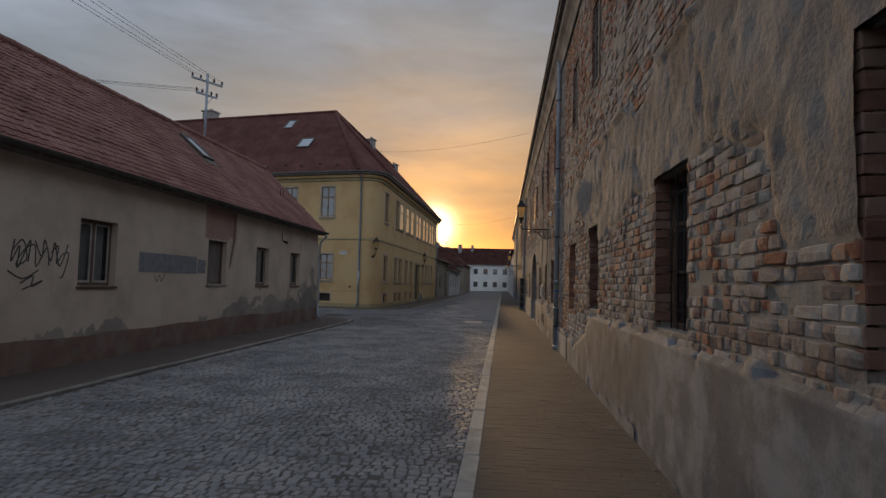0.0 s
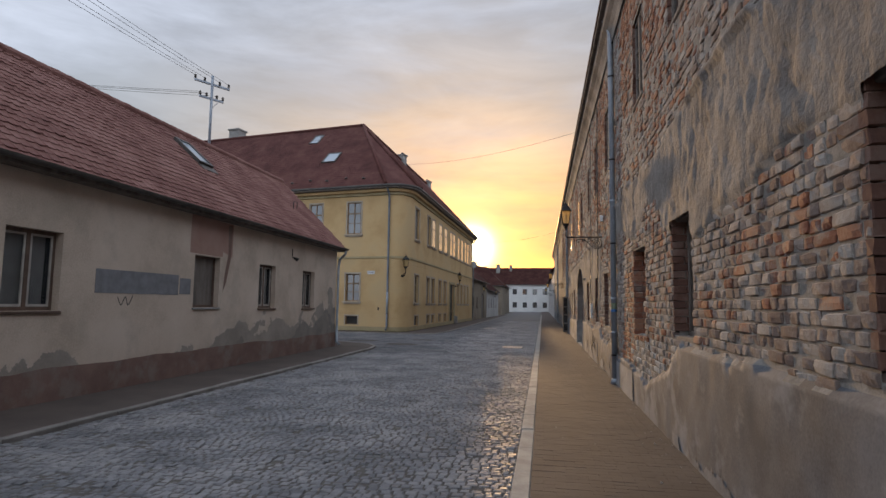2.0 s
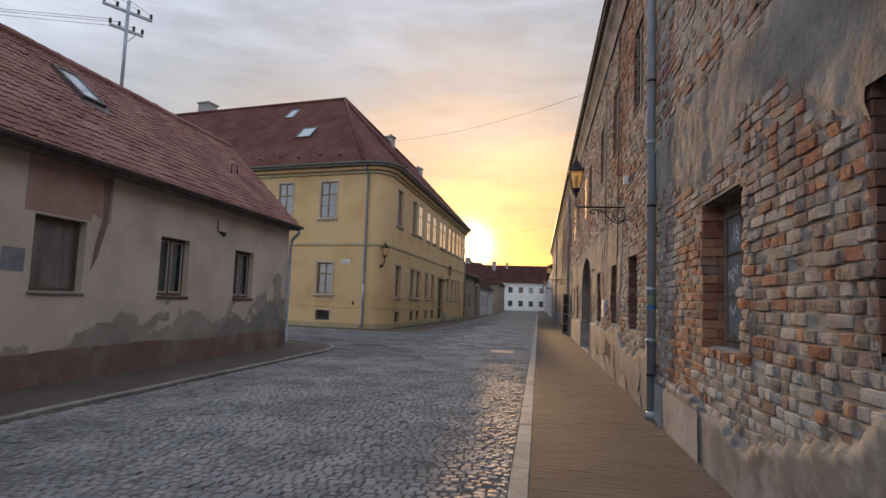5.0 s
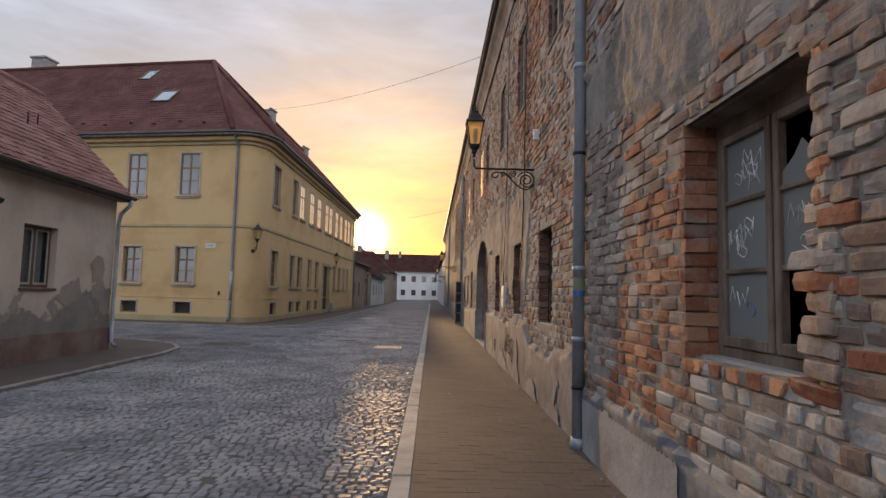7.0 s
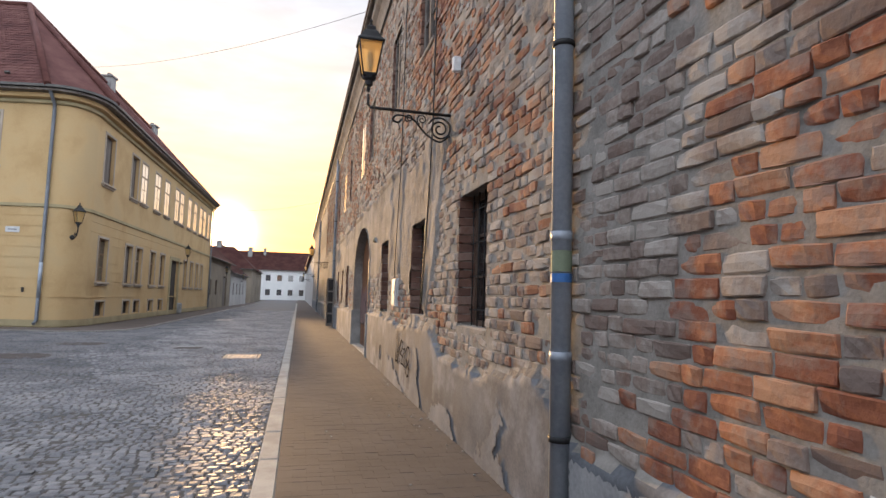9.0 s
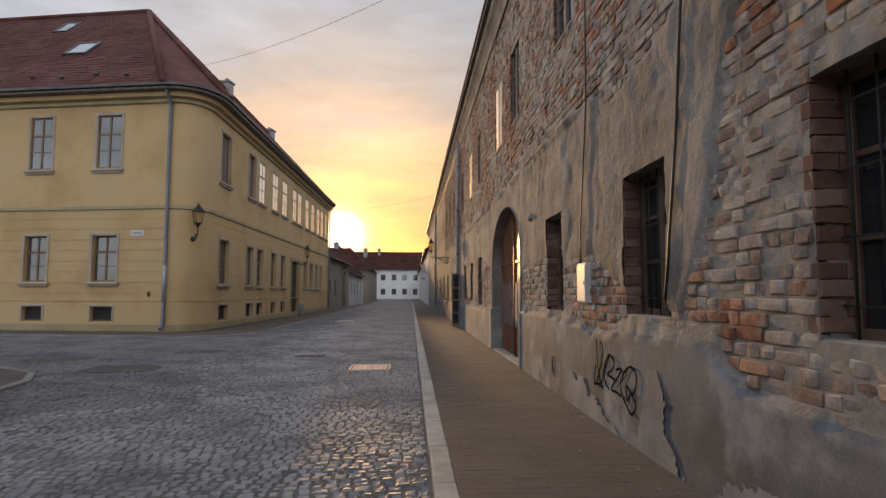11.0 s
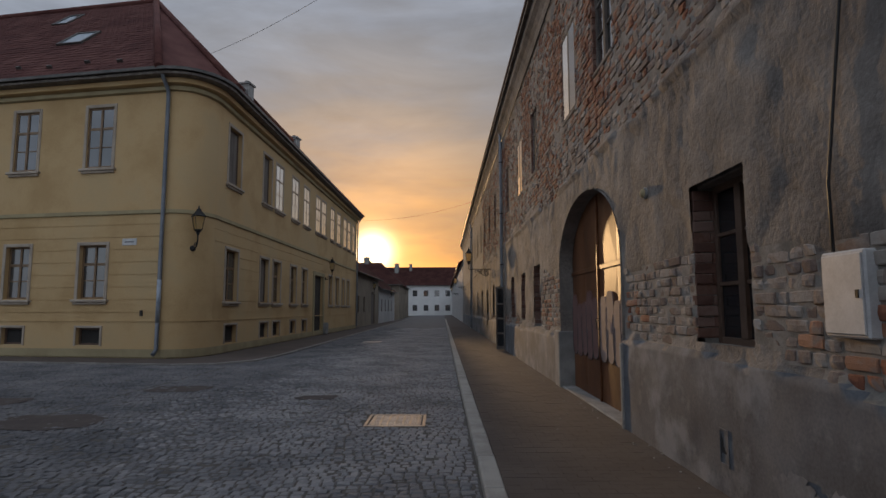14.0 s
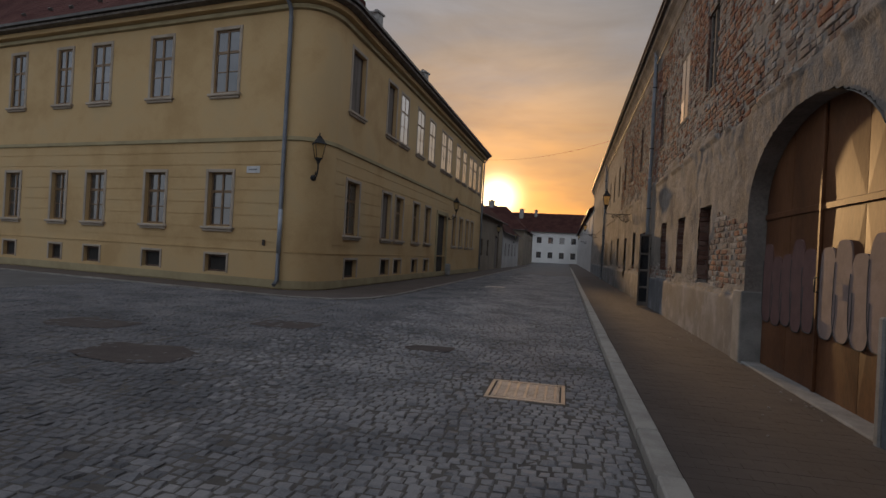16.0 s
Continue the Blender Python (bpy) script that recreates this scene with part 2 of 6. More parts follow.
M["bluepaint"] = plain("blue_spray_paint", (0.04, 0.16, 0.42), 0.6)
M["boxgrey"] = plain("pale_grey_painted_metal", (0.55, 0.55, 0.54), 0.5)
M["rusty"] = material("cast_iron_cover", [(0.36, 0.3, 0.24), (0.52, 0.44, 0.36)], 6, 0.33, 0.3, 0.6)
M["wire"] = plain("dark_wire", (0.03, 0.03, 0.03), 0.6)
M["curtain"] = plain("pale_curtain", (0.55, 0.54, 0.5), 0.9)
M["pinkspray"] = plain("pale_pink_spray_paint", (0.27, 0.2, 0.18), 0.8)
M["kerb_dark"] = material("dull_worn_kerb", [(0.17, 0.157, 0.143), (0.27, 0.25, 0.23)], 3, 0.85, 0.3, fine=60, rnd=0.2)
M["brick_white"] = material("whitewashed_brick", [(0.2, 0.17, 0.15), (0.33, 0.31, 0.29), (0.42, 0.41, 0.39)], 3.2, 0.93, 0.8, fine=40, rnd=0.35, island=True)
M["dark_render"] = material("dark_damp_render", [(0.185, 0.168, 0.15), (0.26, 0.232, 0.2)], 2.0, 0.93, 0.5, fine=30)
M["palewood"] = material("faded_white_window_wood", [(0.3, 0.27, 0.24), (0.42, 0.39, 0.35)], 5, 0.7, 0.3)
M["patch"] = material("dull_brown_patch", [(0.065, 0.05, 0.045), (0.095, 0.075, 0.066)], 3, 0.9, 0.6, fine=20)
M["redspray"] = plain("dull_red_spray_paint", (0.17, 0.09, 0.08), 0.75)
# darker copy of the red brick, with the recess's shade in its colour
M["reveal_brick"] = material("shaded_reveal_brick", [(0.12, 0.06, 0.045), (0.17, 0.085, 0.06), (0.22, 0.14, 0.11)], 2.6, 0.93, 0.8, fine=30, rnd=0.4, island=True)
M["cement_light"] = material("smooth_pale_cement", [(0.2, 0.205, 0.21), (0.28, 0.285, 0.29), (0.36, 0.36, 0.36)], 1.6, 0.85, 0.3, fine=40)
M["darkspray"] = plain("dark_grey_spray_paint", (0.075, 0.07, 0.068), 0.85)
M["sashwood"] = material("flaked_grey_brown_sash_wood", [(0.09, 0.063, 0.045), (0.145, 0.11, 0.085), (0.21, 0.175, 0.145)], 4, 0.8, 0.5, fine=50, stretch=(1, 1, 0.2))
M["stickergreen"] = plain("faded_yellow_green_paper", (0.2, 0.24, 0.16), 0.8)
M["surround"] = material("pale_grey_pink_window_moulding", [(0.34, 0.28, 0.22), (0.46, 0.385, 0.305)], 1.5, 0.9, 0.2)
M["ochrewood"] = material("ochre_brown_window_wood", [(0.15, 0.09, 0.045), (0.24, 0.15, 0.08)], 5, 0.55, 0.2, fine=60)
# dusty side-street setts, darkened too for the unlit side of the street
M["cobble_side"] = material("dusty_unlit_setts", [(0.095, 0.097, 0.104), (0.15, 0.15, 0.157), (0.205, 0.2, 0.2)], 0.9, 0.7, 0.35, fine=70, rnd=0.12, island=True, spec=0.3)
M["plinth_pale"] = material("pale_worn_plinth", [(0.14, 0.147, 0.158), (0.19, 0.198, 0.21), (0.245, 0.252, 0.262)], 1.6, 0.85, 0.3, fine=40)
M["zincdark"] = material("dulled_zinc", [(0.11, 0.123, 0.14), (0.185, 0.2, 0.225)], 3, 0.42, 0.05, 0.1, 40)


def glass_material(name, colour, rough=0.03, alpha=1.0, spec=0.7):
    m = bpy.data.materials.new(name)
    m.use_nodes = True
    b = m.node_tree.nodes["Principled BSDF"]
    b.inputs["Base Color"].default_value = (*colour, 1)
    b.inputs["Roughness"].default_value = rough
    b.inputs["Specular IOR Level"].default_value = spec
    b.inputs["Alpha"].default_value = alpha
    return m


M["glass"] = glass_material("window_glass", (0.02, 0.022, 0.025), 0.02, 0.9)
M["upperglass"] = glass_material("old_reflecting_glass", (0.03, 0.033, 0.036), 0.03, 1.0)
M["upperglass"].node_tree.nodes["Principled BSDF"].inputs["IOR"].default_value = 2.8
M["dustyglass"] = glass_material("dusty_grey_glass", (0.19, 0.21, 0.215), 0.3, 0.95, 0.4)
M["clearglass"] = glass_material("clear_window_glass", (0.03, 0.035, 0.04), 0.02, 0.35)


def translucent_glass(name, colour):
    """Milky glass that passes on the light that falls on its far side."""
    m = bpy.data.materials.new(name)
    m.use_nodes = True
    nt = m.node_tree
    N, L = nt.nodes.new, nt.links.new
    out = nt.nodes["Material Output"]
    nt.nodes.remove(nt.nodes["Principled BSDF"])
    tl, gl, tr = N("ShaderNodeBsdfTranslucent"), N("ShaderNodeBsdfGlossy"), N("ShaderNodeBsdfTransparent")
    tl.inputs[0].default_value = (*colour, 1)
    gl.inputs["Roughness"].default_value = 0.15
    a, b = N("ShaderNodeMixShader"), N("ShaderNodeMixShader")
    a.inputs[0].default_value, b.inputs[0].default_value = 0.25, 0.06
    L(tl.outputs[0], a.inputs[1])
    L(tr.outputs[0], a.inputs[2])
    L(a.outputs[0], b.inputs[1])
    L(gl.outputs[0], b.inputs[2])
    L(b.outputs[0], out.inputs[0])
    return m


M["lampglass"] = translucent_glass("milky_amber_lamp_glass", (0.9, 0.72, 0.42))
# mirror metal for panes that flash the sky, stronger than glass reflects
M["streetglass"] = glass_material("sky_mirror_glass", (0.8, 0.8, 0.78), 0.05, 1.0, 0.5)
M["streetglass"].node_tree.nodes["Principled BSDF"].inputs["Metallic"].default_value = 0.85
M["skyglass"] = glass_material("roof_window_glass", (0.35, 0.4, 0.44), 0.03, 1.0, 1.0)


# ---- mesh helpers ----
def mesh(name, verts, faces, mats, index=None, smooth=False):
    me = bpy.data.meshes.new(name)
    me.from_pydata([tuple(map(float, v)) for v in verts], [], [tuple(map(int, f)) for f in faces])
    for m in mats if isinstance(mats, (list, tuple)) else [mats]:
        me.materials.append(m)
    if index is not None:
        me.polygons.foreach_set("material_index", np.asarray(index, dtype=np.int32))
    if smooth:
        me.polygons.foreach_set("use_smooth", np.ones(len(me.polygons), dtype=bool))
    me.update()
    return me


def part(name, data, mat=None, parent=None, label="", m=None):
    """One mesh object under a thing. data: a mesh or a bmesh."""
    if isinstance(data, bmesh.types.BMesh):
        me = bpy.data.meshes.new(name)
        data.to_mesh(me)
        data.free()
        data = me
    if mat is not None and not data.materials:
        data.materials.append(mat)
    ob = new(name, data)
    if parent is not None:
        ob.parent = parent
    if m is not None:
        ob.matrix_basis = m
    if label:
        ob["label"] = label
    return ob


def empty(name, label, category, m=None, group="", kind=""):
    ob = new(name)
    ob.empty_display_size = 0.1
    if m is not None:
        ob.matrix_basis = m
    return tagged(ob, label, category, group, kind)


def add_box(bm, x0, x1, y0, y1, z0, z1, bev=0.0):
    """A box, its edges chamfered by bev, added to bm."""
    c, s = ((x0 + x1) / 2, (y0 + y1) / 2, (z0 + z1) / 2), (abs(x1 - x0), abs(y1 - y0), abs(z1 - z0))
    r = bmesh.ops.create_cube(bm, size=1, matrix=Matrix.Translation(c) @ Matrix.Diagonal((*s, 1)))
    if bev:
        es = {e for v in r["verts"] for e in v.link_edges}
        bmesh.ops.bevel(bm, geom=list(es), offset=min(bev, min(s) * 0.45), segments=1, affect="EDGES")
    return bm


def box(x0, x1, y0, y1, z0, z1, bev=0.0):
    return add_box(bmesh.new(), x0, x1, y0, y1, z0, z1, bev)


def tube(points, radius, sides=8, closed=True):
    """A bmesh tube along points; radius may be a list."""
    bm = bmesh.new()
    pts = [Vector(p) for p in points]
    rings = []
    up = None
    for i, p in enumerate(pts):
        d = (pts[min(i + 1, len(pts) - 1)] - pts[max(i - 1, 0)]).normalized()
        if up is None:
            up = Vector((0, 0, 1)) if abs(d.z) < 0.9 else Vector((1, 0, 0))
        a = d.cross(up).normalized()
        if a.length < 0.5:
            a = Vector((1, 0, 0))
        b = a.cross(d).normalized()
        up = b
        r = radius[i] if isinstance(radius, (list, tuple)) else radius
        rings.append([bm.verts.new(p + r * (math.cos(2 * math.pi * k / sides) * a + math.sin(2 * math.pi * k / sides) * b)) for k in range(sides)])
    for i in range(len(rings) - 1):
        for k in range(sides):
            f = bm.faces.new((rings[i][k], rings[i][(k + 1) % sides], rings[i + 1][(k + 1) % sides], rings[i + 1][k]))
            f.smooth = True
    if closed:
        bm.faces.new(rings[0])
        bm.faces.new(rings[-1][::-1])
    bmesh.ops.recalc_face_normals(bm, faces=bm.faces[:])
    return bm


def join(*bms):
    out = bmesh.new()
    for b in bms:
        me = bpy.data.meshes.new("x")
        b.to_mesh(me)
        b.free()
        out.from_mesh(me)
        bpy.data.meshes.remove(me)
    return out


def lathe(profile, sides=16, sx=1.0, turn=0.0):
    """A solid of revolution about z from (radius, z) pairs."""
    bm = bmesh.new()
    rings = [[bm.verts.new((r * math.cos(2 * math.pi * k / sides + turn), r * math.sin(2 * math.pi * k / sides + turn), z)) for k in range(sides)] for r, z in profile]
    for i in range(len(rings) - 1):
        for k in range(sides):
            bm.faces.new((rings[i][k], rings[i][(k + 1) % sides], rings[i + 1][(k + 1) % sides], rings[i + 1][k]))
    bm.faces.new(rings[0][::-1])
    bm.faces.new(rings[-1])
    bmesh.ops.recalc_face_normals(bm, faces=bm.faces[:])
    return bm


RNG = np.random.default_rng(7)
_T = RNG.random((256, 256))


def vnoise(u, v):
    """Smooth value noise in 0..1 over arrays."""
    u, v = np.asarray(u, float), np.asarray(v, float)
    iu, iv = np.floor(u).astype(int), np.floor(v).astype(int)
    fu, fv = u - iu, v - iv
    fu, fv = fu * fu * (3 - 2 * fu), fv * fv * (3 - 2 * fv)
    t = lambda a, b: _T[a % 256, b % 256]
    return (t(iu, iv) * (1 - fu) + t(iu + 1, iv) * fu) * (1 - fv) + (t(iu, iv + 1) * (1 - fu) + t(iu + 1, iv + 1) * fu) * fv


def fbm(u, v, octaves=4):
    s, a, k = 0, 0, 1.0
    for i in range(octaves):
        s = s + vnoise(np.asarray(u) * 2 ** i + 17.3 * i, np.asarray(v) * 2 ** i + 5.1 * i) * k
        a, k = a + k, k * 0.5
    return s / a


def blocks(specs, chamfer, jitter, axes=(0, 1, 2), seed=3):
    """Many chamfered blocks in one go. specs: rows of (centre 3, size 3); the outer face looks along +axis 2 of axes. Returns verts, faces."""
    r = np.random.default_rng(seed)
    S = np.asarray(specs, float)
    n = len(S)
    c, h = S[:, :3], S[:, 3:] / 2
    u = np.array([[-1, -1], [1, -1], [1, 1], [-1, 1]], float)
    V = np.zeros((n, 12, 3))
    for ring, (k, w) in enumerate(((0, -1), (0, None), (1, 1))):
        for j in range(4):
            p = np.zeros((n, 3))
            p[:, 0] = u[j, 0] * (h[:, 0] - k * chamfer)
            p[:, 1] = u[j, 1] * (h[:, 1] - k * chamfer)
            p[:, 2] = h[:, 2] * w if w is not None else h[:, 2] - chamfer * 0.7
            p += r.normal(0, jitter, (n, 3)) * (0.4 if ring == 0 else 1)
            V[:, ring * 4 + j, :] = p
    V = V[:, :, :]
    out = np.zeros_like(V)
    for i, ax in enumerate(axes):
        out[:, :, ax] = V[:, :, i]
    cc = np.zeros((n, 3))
    for i, ax in enumerate(axes):
        cc[:, ax] = c[:, i]
    out += cc[:, None, :]
    F = []
    for a in (0, 4):
        for j in range(4):
            F.append((a + j, a + (j + 1) % 4, a + 4 + (j + 1) % 4, a + 4 + j))
    F.append((8, 9, 10, 11))
    F = np.array(F)
    faces = (F[None] + (np.arange(n) * 12)[:, None, None]).reshape(-1, 4)
    return out.reshape(-1, 3), faces

# ---- ground, road and pavements ----
KERB_X0, KERB_X1 = 0.0, 0.16
WALL = 1.765
LEFT = -7.32
ROAD_Z = -0.09


def sheet(name, poly, z, mat, label, category="ground"):
    me = mesh(name, [(x, y, z) for x, y in poly], [tuple(range(len(poly)))], mat)
    return tagged(new(name, me), label, category, kind="structure")


sheet("ground", [(-900, -900), (900, -900), (900, 900), (-900, 900)], -0.16, M["ground"], "bare brown ground reaching to the horizon")
sheet("road", [(KERB_X0, -12), (KERB_X0, 170), (-6.6, 170), (-6.2, 34.5), (-8.5, 33.0), (-60, 42.3), (-60, 32), (-9, 21), (-5.72, 20), (-5.72, -12)], ROAD_Z - 0.008, M["joint"], "sandy bed of a grey cobbled street", "road")


def joined(name, data, mats, parent, label="", kind="stuff", smooth=False):
    v, f = data
    ob = part(name, mesh(name, v, f, mats, smooth=smooth), None, parent, label)
    if kind:
        ob["kind"] = kind
    return ob


# setts: rows across the street in shallow arcs
def sett_rows(x0, x1, y0, y1, size=0.098, seed=1):
    r = np.random.default_rng(seed)
    out = []
    y = y0
    while y < y1:
        x = x0 + r.random() * 0.06
        while x < x1 - 0.04:
            w = size * r.uniform(0.78, 1.25)
            w = min(w, x1 - x)
            cx = x + w / 2
            arc = 0.16 * abs(((cx + 0.4) / 1.35) % 2 - 1) ** 1.5
            out.append((cx, y + arc, ROAD_Z - 0.03 + r.normal(0, 0.004), w - 0.013, size * r.uniform(0.82, 0.95), 0.06))
            x += w
        y += size
    return out


road = bpy.data.objects["road"]
near_setts = [s for s in sett_rows(-5.72, -0.01, 0.5, 62)]
side_setts = [s for s in sett_rows(-13, -5.74, 21.4, 36.4, seed=2) if s[1] < 33.6 - 0.18 * (s[0] + 8.5) and s[1] > np.interp(-s[0], [5.75, 6.0, 6.5, 7.8, 14], [21.9, 23.3, 24.2, 25.1, 27.0])]
piece_setts = [s for s in near_setts if 17.6 < s[1] < 19.0 and s[0] > -2.75][:300]
picked = set(piece_setts)
keep = [s for s in near_setts if s not in picked and not (-1.32 < s[0] < -0.5 and 24.5 < s[1] < 25.35)]
# farther left and on, setts take the dusty colour darkened for missing light
worn = [s for s in keep if s[1] > 19.5 + 2 * vnoise(s[0], s[1]) and s[0] < -2.2 - 1.2 * RNG.random() - 1.2 * vnoise(s[0] * 0.7, s[1] * 0.4)]
dusty_unlit = set(worn)
joined("setts", blocks([s for s in keep if s not in dusty_unlit], 0.012, 0.003), M["cobble"], road, "worn grey granite setts with a dull shine")
joined("side_street_setts", blocks(side_setts + worn, 0.012, 0.003, seed=5), M["cobble_side"], road, "grey setts of the side street")
part("far_paving", mesh("far_paving", [(-0.02, 62, ROAD_Z), (-0.02, 170, ROAD_Z), (-6.6, 170, ROAD_Z), (-6.2, 62, ROAD_Z)], [(0, 1, 2, 3)], M["asphalt"]), None, road)
part("side_paving", mesh("side_paving", [(-13, 24.9, ROAD_Z), (-13, 34.4, ROAD_Z), (-60, 42.3, ROAD_Z), (-60, 32, ROAD_Z)], [(0, 1, 2, 3)], M["asphalt"]), None, road)
sett_meshes = [mesh("sett", *blocks([(0, 0, 0, 0.098, 0.1, 0.06)], 0.016, 0.004, seed=20 + i), M["cobble_piece"]) for i in range(8)]
for i, s in enumerate(piece_setts[:300]):
    o = part("sett", sett_meshes[i % 8], None, road)
    o.matrix_basis = Matrix.LocRotScale(s[:3], Euler((0, 0, RNG.normal(0, 0.03))), (s[3] / 0.098, s[4] / 0.1, 1))

# drain cover and dark patches in the street
cover = empty("manhole_cover", "worn rectangular ribbed metal cover set in the cobbled street", "manhole cover", pose(-0.91, 24.92, ROAD_Z))
bm = bmesh.new()
add_box(bm, -0.38, 0.38, -0.39, 0.39, -0.06, -0.012)
for a, b, c, d in ((-0.38, 0.38, 0.35, 0.39), (-0.38, 0.38, -0.39, -0.35), (-0.38, -0.34, -0.35, 0.35), (0.34, 0.38, -0.35, 0.35)):
    add_box(bm, a, b, c, d, -0.012, 0.006, 0.004)
part("frame", bm, M["rusty"], cover)
rib = box(-0.325, 0.325, -0.016, 0.016, -0.012, 0.003, 0.005)
rib_me = bpy.data.meshes.new("rib")
rib.to_mesh(rib_me)
rib_me.materials.append(M["rusty"])
for k in range(12):
    part("rib", rib_me, None, cover, m=pose(0, -0.3 + k * 0.055, 0))
for k in range(7):
    part("rib", rib_me, None, cover, m=pose(-0.285 + k * 0.095, 0, 0.0025, 0, 0, 90))
far_cover = copy_thing(cover, pose(-3.41, 42.95, ROAD_Z))
for x, y, r in ((-7.5, 26.4, 0.45), (-5.4, 24.85, 0.5), (-5.05, 27.95, 0.4), (-2.35, 26.85, 0.24)):
    pts = []
    for a in np.linspace(0, 6.28, 15)[:-1]:
        c, d = math.cos(a), math.sin(a)
        q = r * (0.85 + 0.3 * RNG.random())
        pts.append((x + 1.4 * q * math.copysign(abs(c) ** 0.6, c), y + q * math.copysign(abs(d) ** 0.6, d), ROAD_Z + 0.006))
    part("patch", mesh("patch", pts, [tuple(range(14))], M["patch"]), None, road, "dark repair patch in the setts")

# pavement on the side of the brick building
pavement_right = tagged(part("pavement_right", box(KERB_X1, WALL + 0.3, -12, 170, -0.3, -0.0025), M["paver"]), "narrow pavement of small brown clay pavers along the derelict building", "pavement", kind="structure")
specs, pieces = [], []
k = 0
y = -1.0
while y < 62:
    k += 1
    x = KERB_X1 + 0.01 - (0.1 if k % 2 else 0)
    while x < WALL:
        a, b = max(x, KERB_X1 + 0.005), min(x + 0.2, WALL + 0.02)
        if b - a > 0.03:
            s = ((a + b) / 2, y, -0.03 + RNG.normal(0, 0.0006), b - a - 0.003, 0.0982, 0.06)
            (pieces if 13.4 < y < 16.6 else specs).append(s)
        x += 0.2
    y += 0.1
pieces, rest = pieces[:280], pieces[280:]
joined("pavers", blocks(specs + rest, 0.0009, 0.0003, seed=9), M["paver"], pavement_right, "brown clay pavers laid across the path")
paver_me = mesh("paver", *blocks([(0, 0, 0, 0.197, 0.0982, 0.06)], 0.0009, 0.0003, seed=4), M["paver_piece"])
for s in pieces:
    part("paver", paver_me, None, pavement_right, m=Matrix.LocRotScale(s[:3], None, (s[3] / 0.197, 1, 1)))
part("far_paving", box(KERB_X1, WALL, 62, 170, -0.05, -0.004), M["paver"], pavement_right)


def kerb_line(parent, points, length=0.95, width=0.16, top=0.0, piece="kerbstone", mat="kerb"):
    """Kerbstones laid end to end along a polyline."""
    me = bpy.data.meshes.new(piece)
    b = box(0.004, length - 0.004, -width / 2, width / 2, -0.25, 0, 0.012)
    b.to_mesh(me)
    b.free()
    me.materials.append(M[mat])
    for (xa, ya), (xb, yb) in zip(points, points[1:]):
        d = math.hypot(xb - xa, yb - ya)
        n = max(1, round(d / length))
        for i in range(n):
            t = i / n
            o = part(piece, me, None, parent)
            o.matrix_basis = Matrix.LocRotScale((xa + (xb - xa) * t, ya + (yb - ya) * t, top + RNG.normal(0, 0.003)), Euler((0, 0, math.atan2(yb - ya, xb - xa) + RNG.normal(0, 0.003))), (d / n / length, 1, 1))


kerb_line(pavement_right, [(0.08, -3), (0.08, 100)])

# pavement by the low cream house, rounded into the side street
pavement_left = tagged(part("pavement_left", mesh("pavement_left", [(-5.8, -12, -0.045), (-5.84, 21.9, -0.045), (-6.04, 23.2, -0.045), (-6.55, 24.1, -0.045), (-7.8, 24.95, -0.045), (-7.6, 22.0, -0.045), (-7.6, -12, -0.045), (-14, 26.85, -0.045), (-30, 30.4, -0.045), (-30, 28.6, -0.045)],
                                            [(0, 1, 6), (1, 5, 6), (1, 2, 5), (2, 3, 5), (3, 4, 5), (4, 7, 5), (7, 8, 9), (7, 9, 5)], M["paver"])), "brown pavement beside the low cream house", "pavement", kind="structure")
kerb_line(pavement_left, [(-5.75, -4), (-5.8, 21.9), (-6.0, 23.2), (-6.5, 24.1), (-7.8, 25.0), (-14, 26.9)], 0.9, 0.12, -0.038, mat="kerb_dark")
pavement_yellow = tagged(part("pavement_yellow", mesh("pavement_yellow", [(-5.4, 35.4, -0.055), (-5.35, 100, -0.055), (-9, 100, -0.055), (-9, 36, -0.055), (-40, 41, -0.055), (-40, 38.2, -0.055), (-9.0, 32.65, -0.055), (-7.3, 32.35, -0.055), (-6.25, 32.6, -0.055), (-5.62, 33.5, -0.055)],
                                              [tuple(range(10))], M["paver"])), "brown pavement round the yellow house", "pavement", kind="structure")
kerb_line(pavement_yellow, [(-20, 34.6), (-9.0, 32.6), (-7.3, 32.3), (-6.2, 32.55), (-5.56, 33.45), (-5.34, 35.4), (-5.29, 100)], 0.95, 0.13, -0.05, mat="kerb_dark")

# ---- the long brick building ----
TOP = 7.55
GROUND_OPEN = [(0.75, 1.66, 1.22, 2.66, "barred"), (3.86, 4.84, 1.21, 2.62, "barred"), (8.1, 9.0, 1.22, 2.55, "board"), (10.78, 11.95, 1.1, 2.47, "broken"),
               (15.7, 16.6, 1.07, 2.36, "barred"), (18.18, 19.07, 1.1, 2.35, "barred"), (21.18, 22.04, 1.05, 2.34, "casement"),
               (29.55, 30.42, 0.95, 2.3, "casement"), (31.77, 32.5, 1.05, 2.25, "board"), (33.9, 34.7, 1.07, 2.27, "board"), (37.5, 38.4, 0.3, 2.2, "board"),
               (40.3, 41.1, 1.0, 2.3, "board"), (43.4, 44.3, 0.6, 2.2, "casement"), (47.0, 47.9, 1.0, 2.3, "board"), (51.0, 51.9, 1.0, 2.3, "board"), (55.2, 56.1, 1.0, 2.3, "board"), (60, 60.9, 1.0, 2.3, "board")]
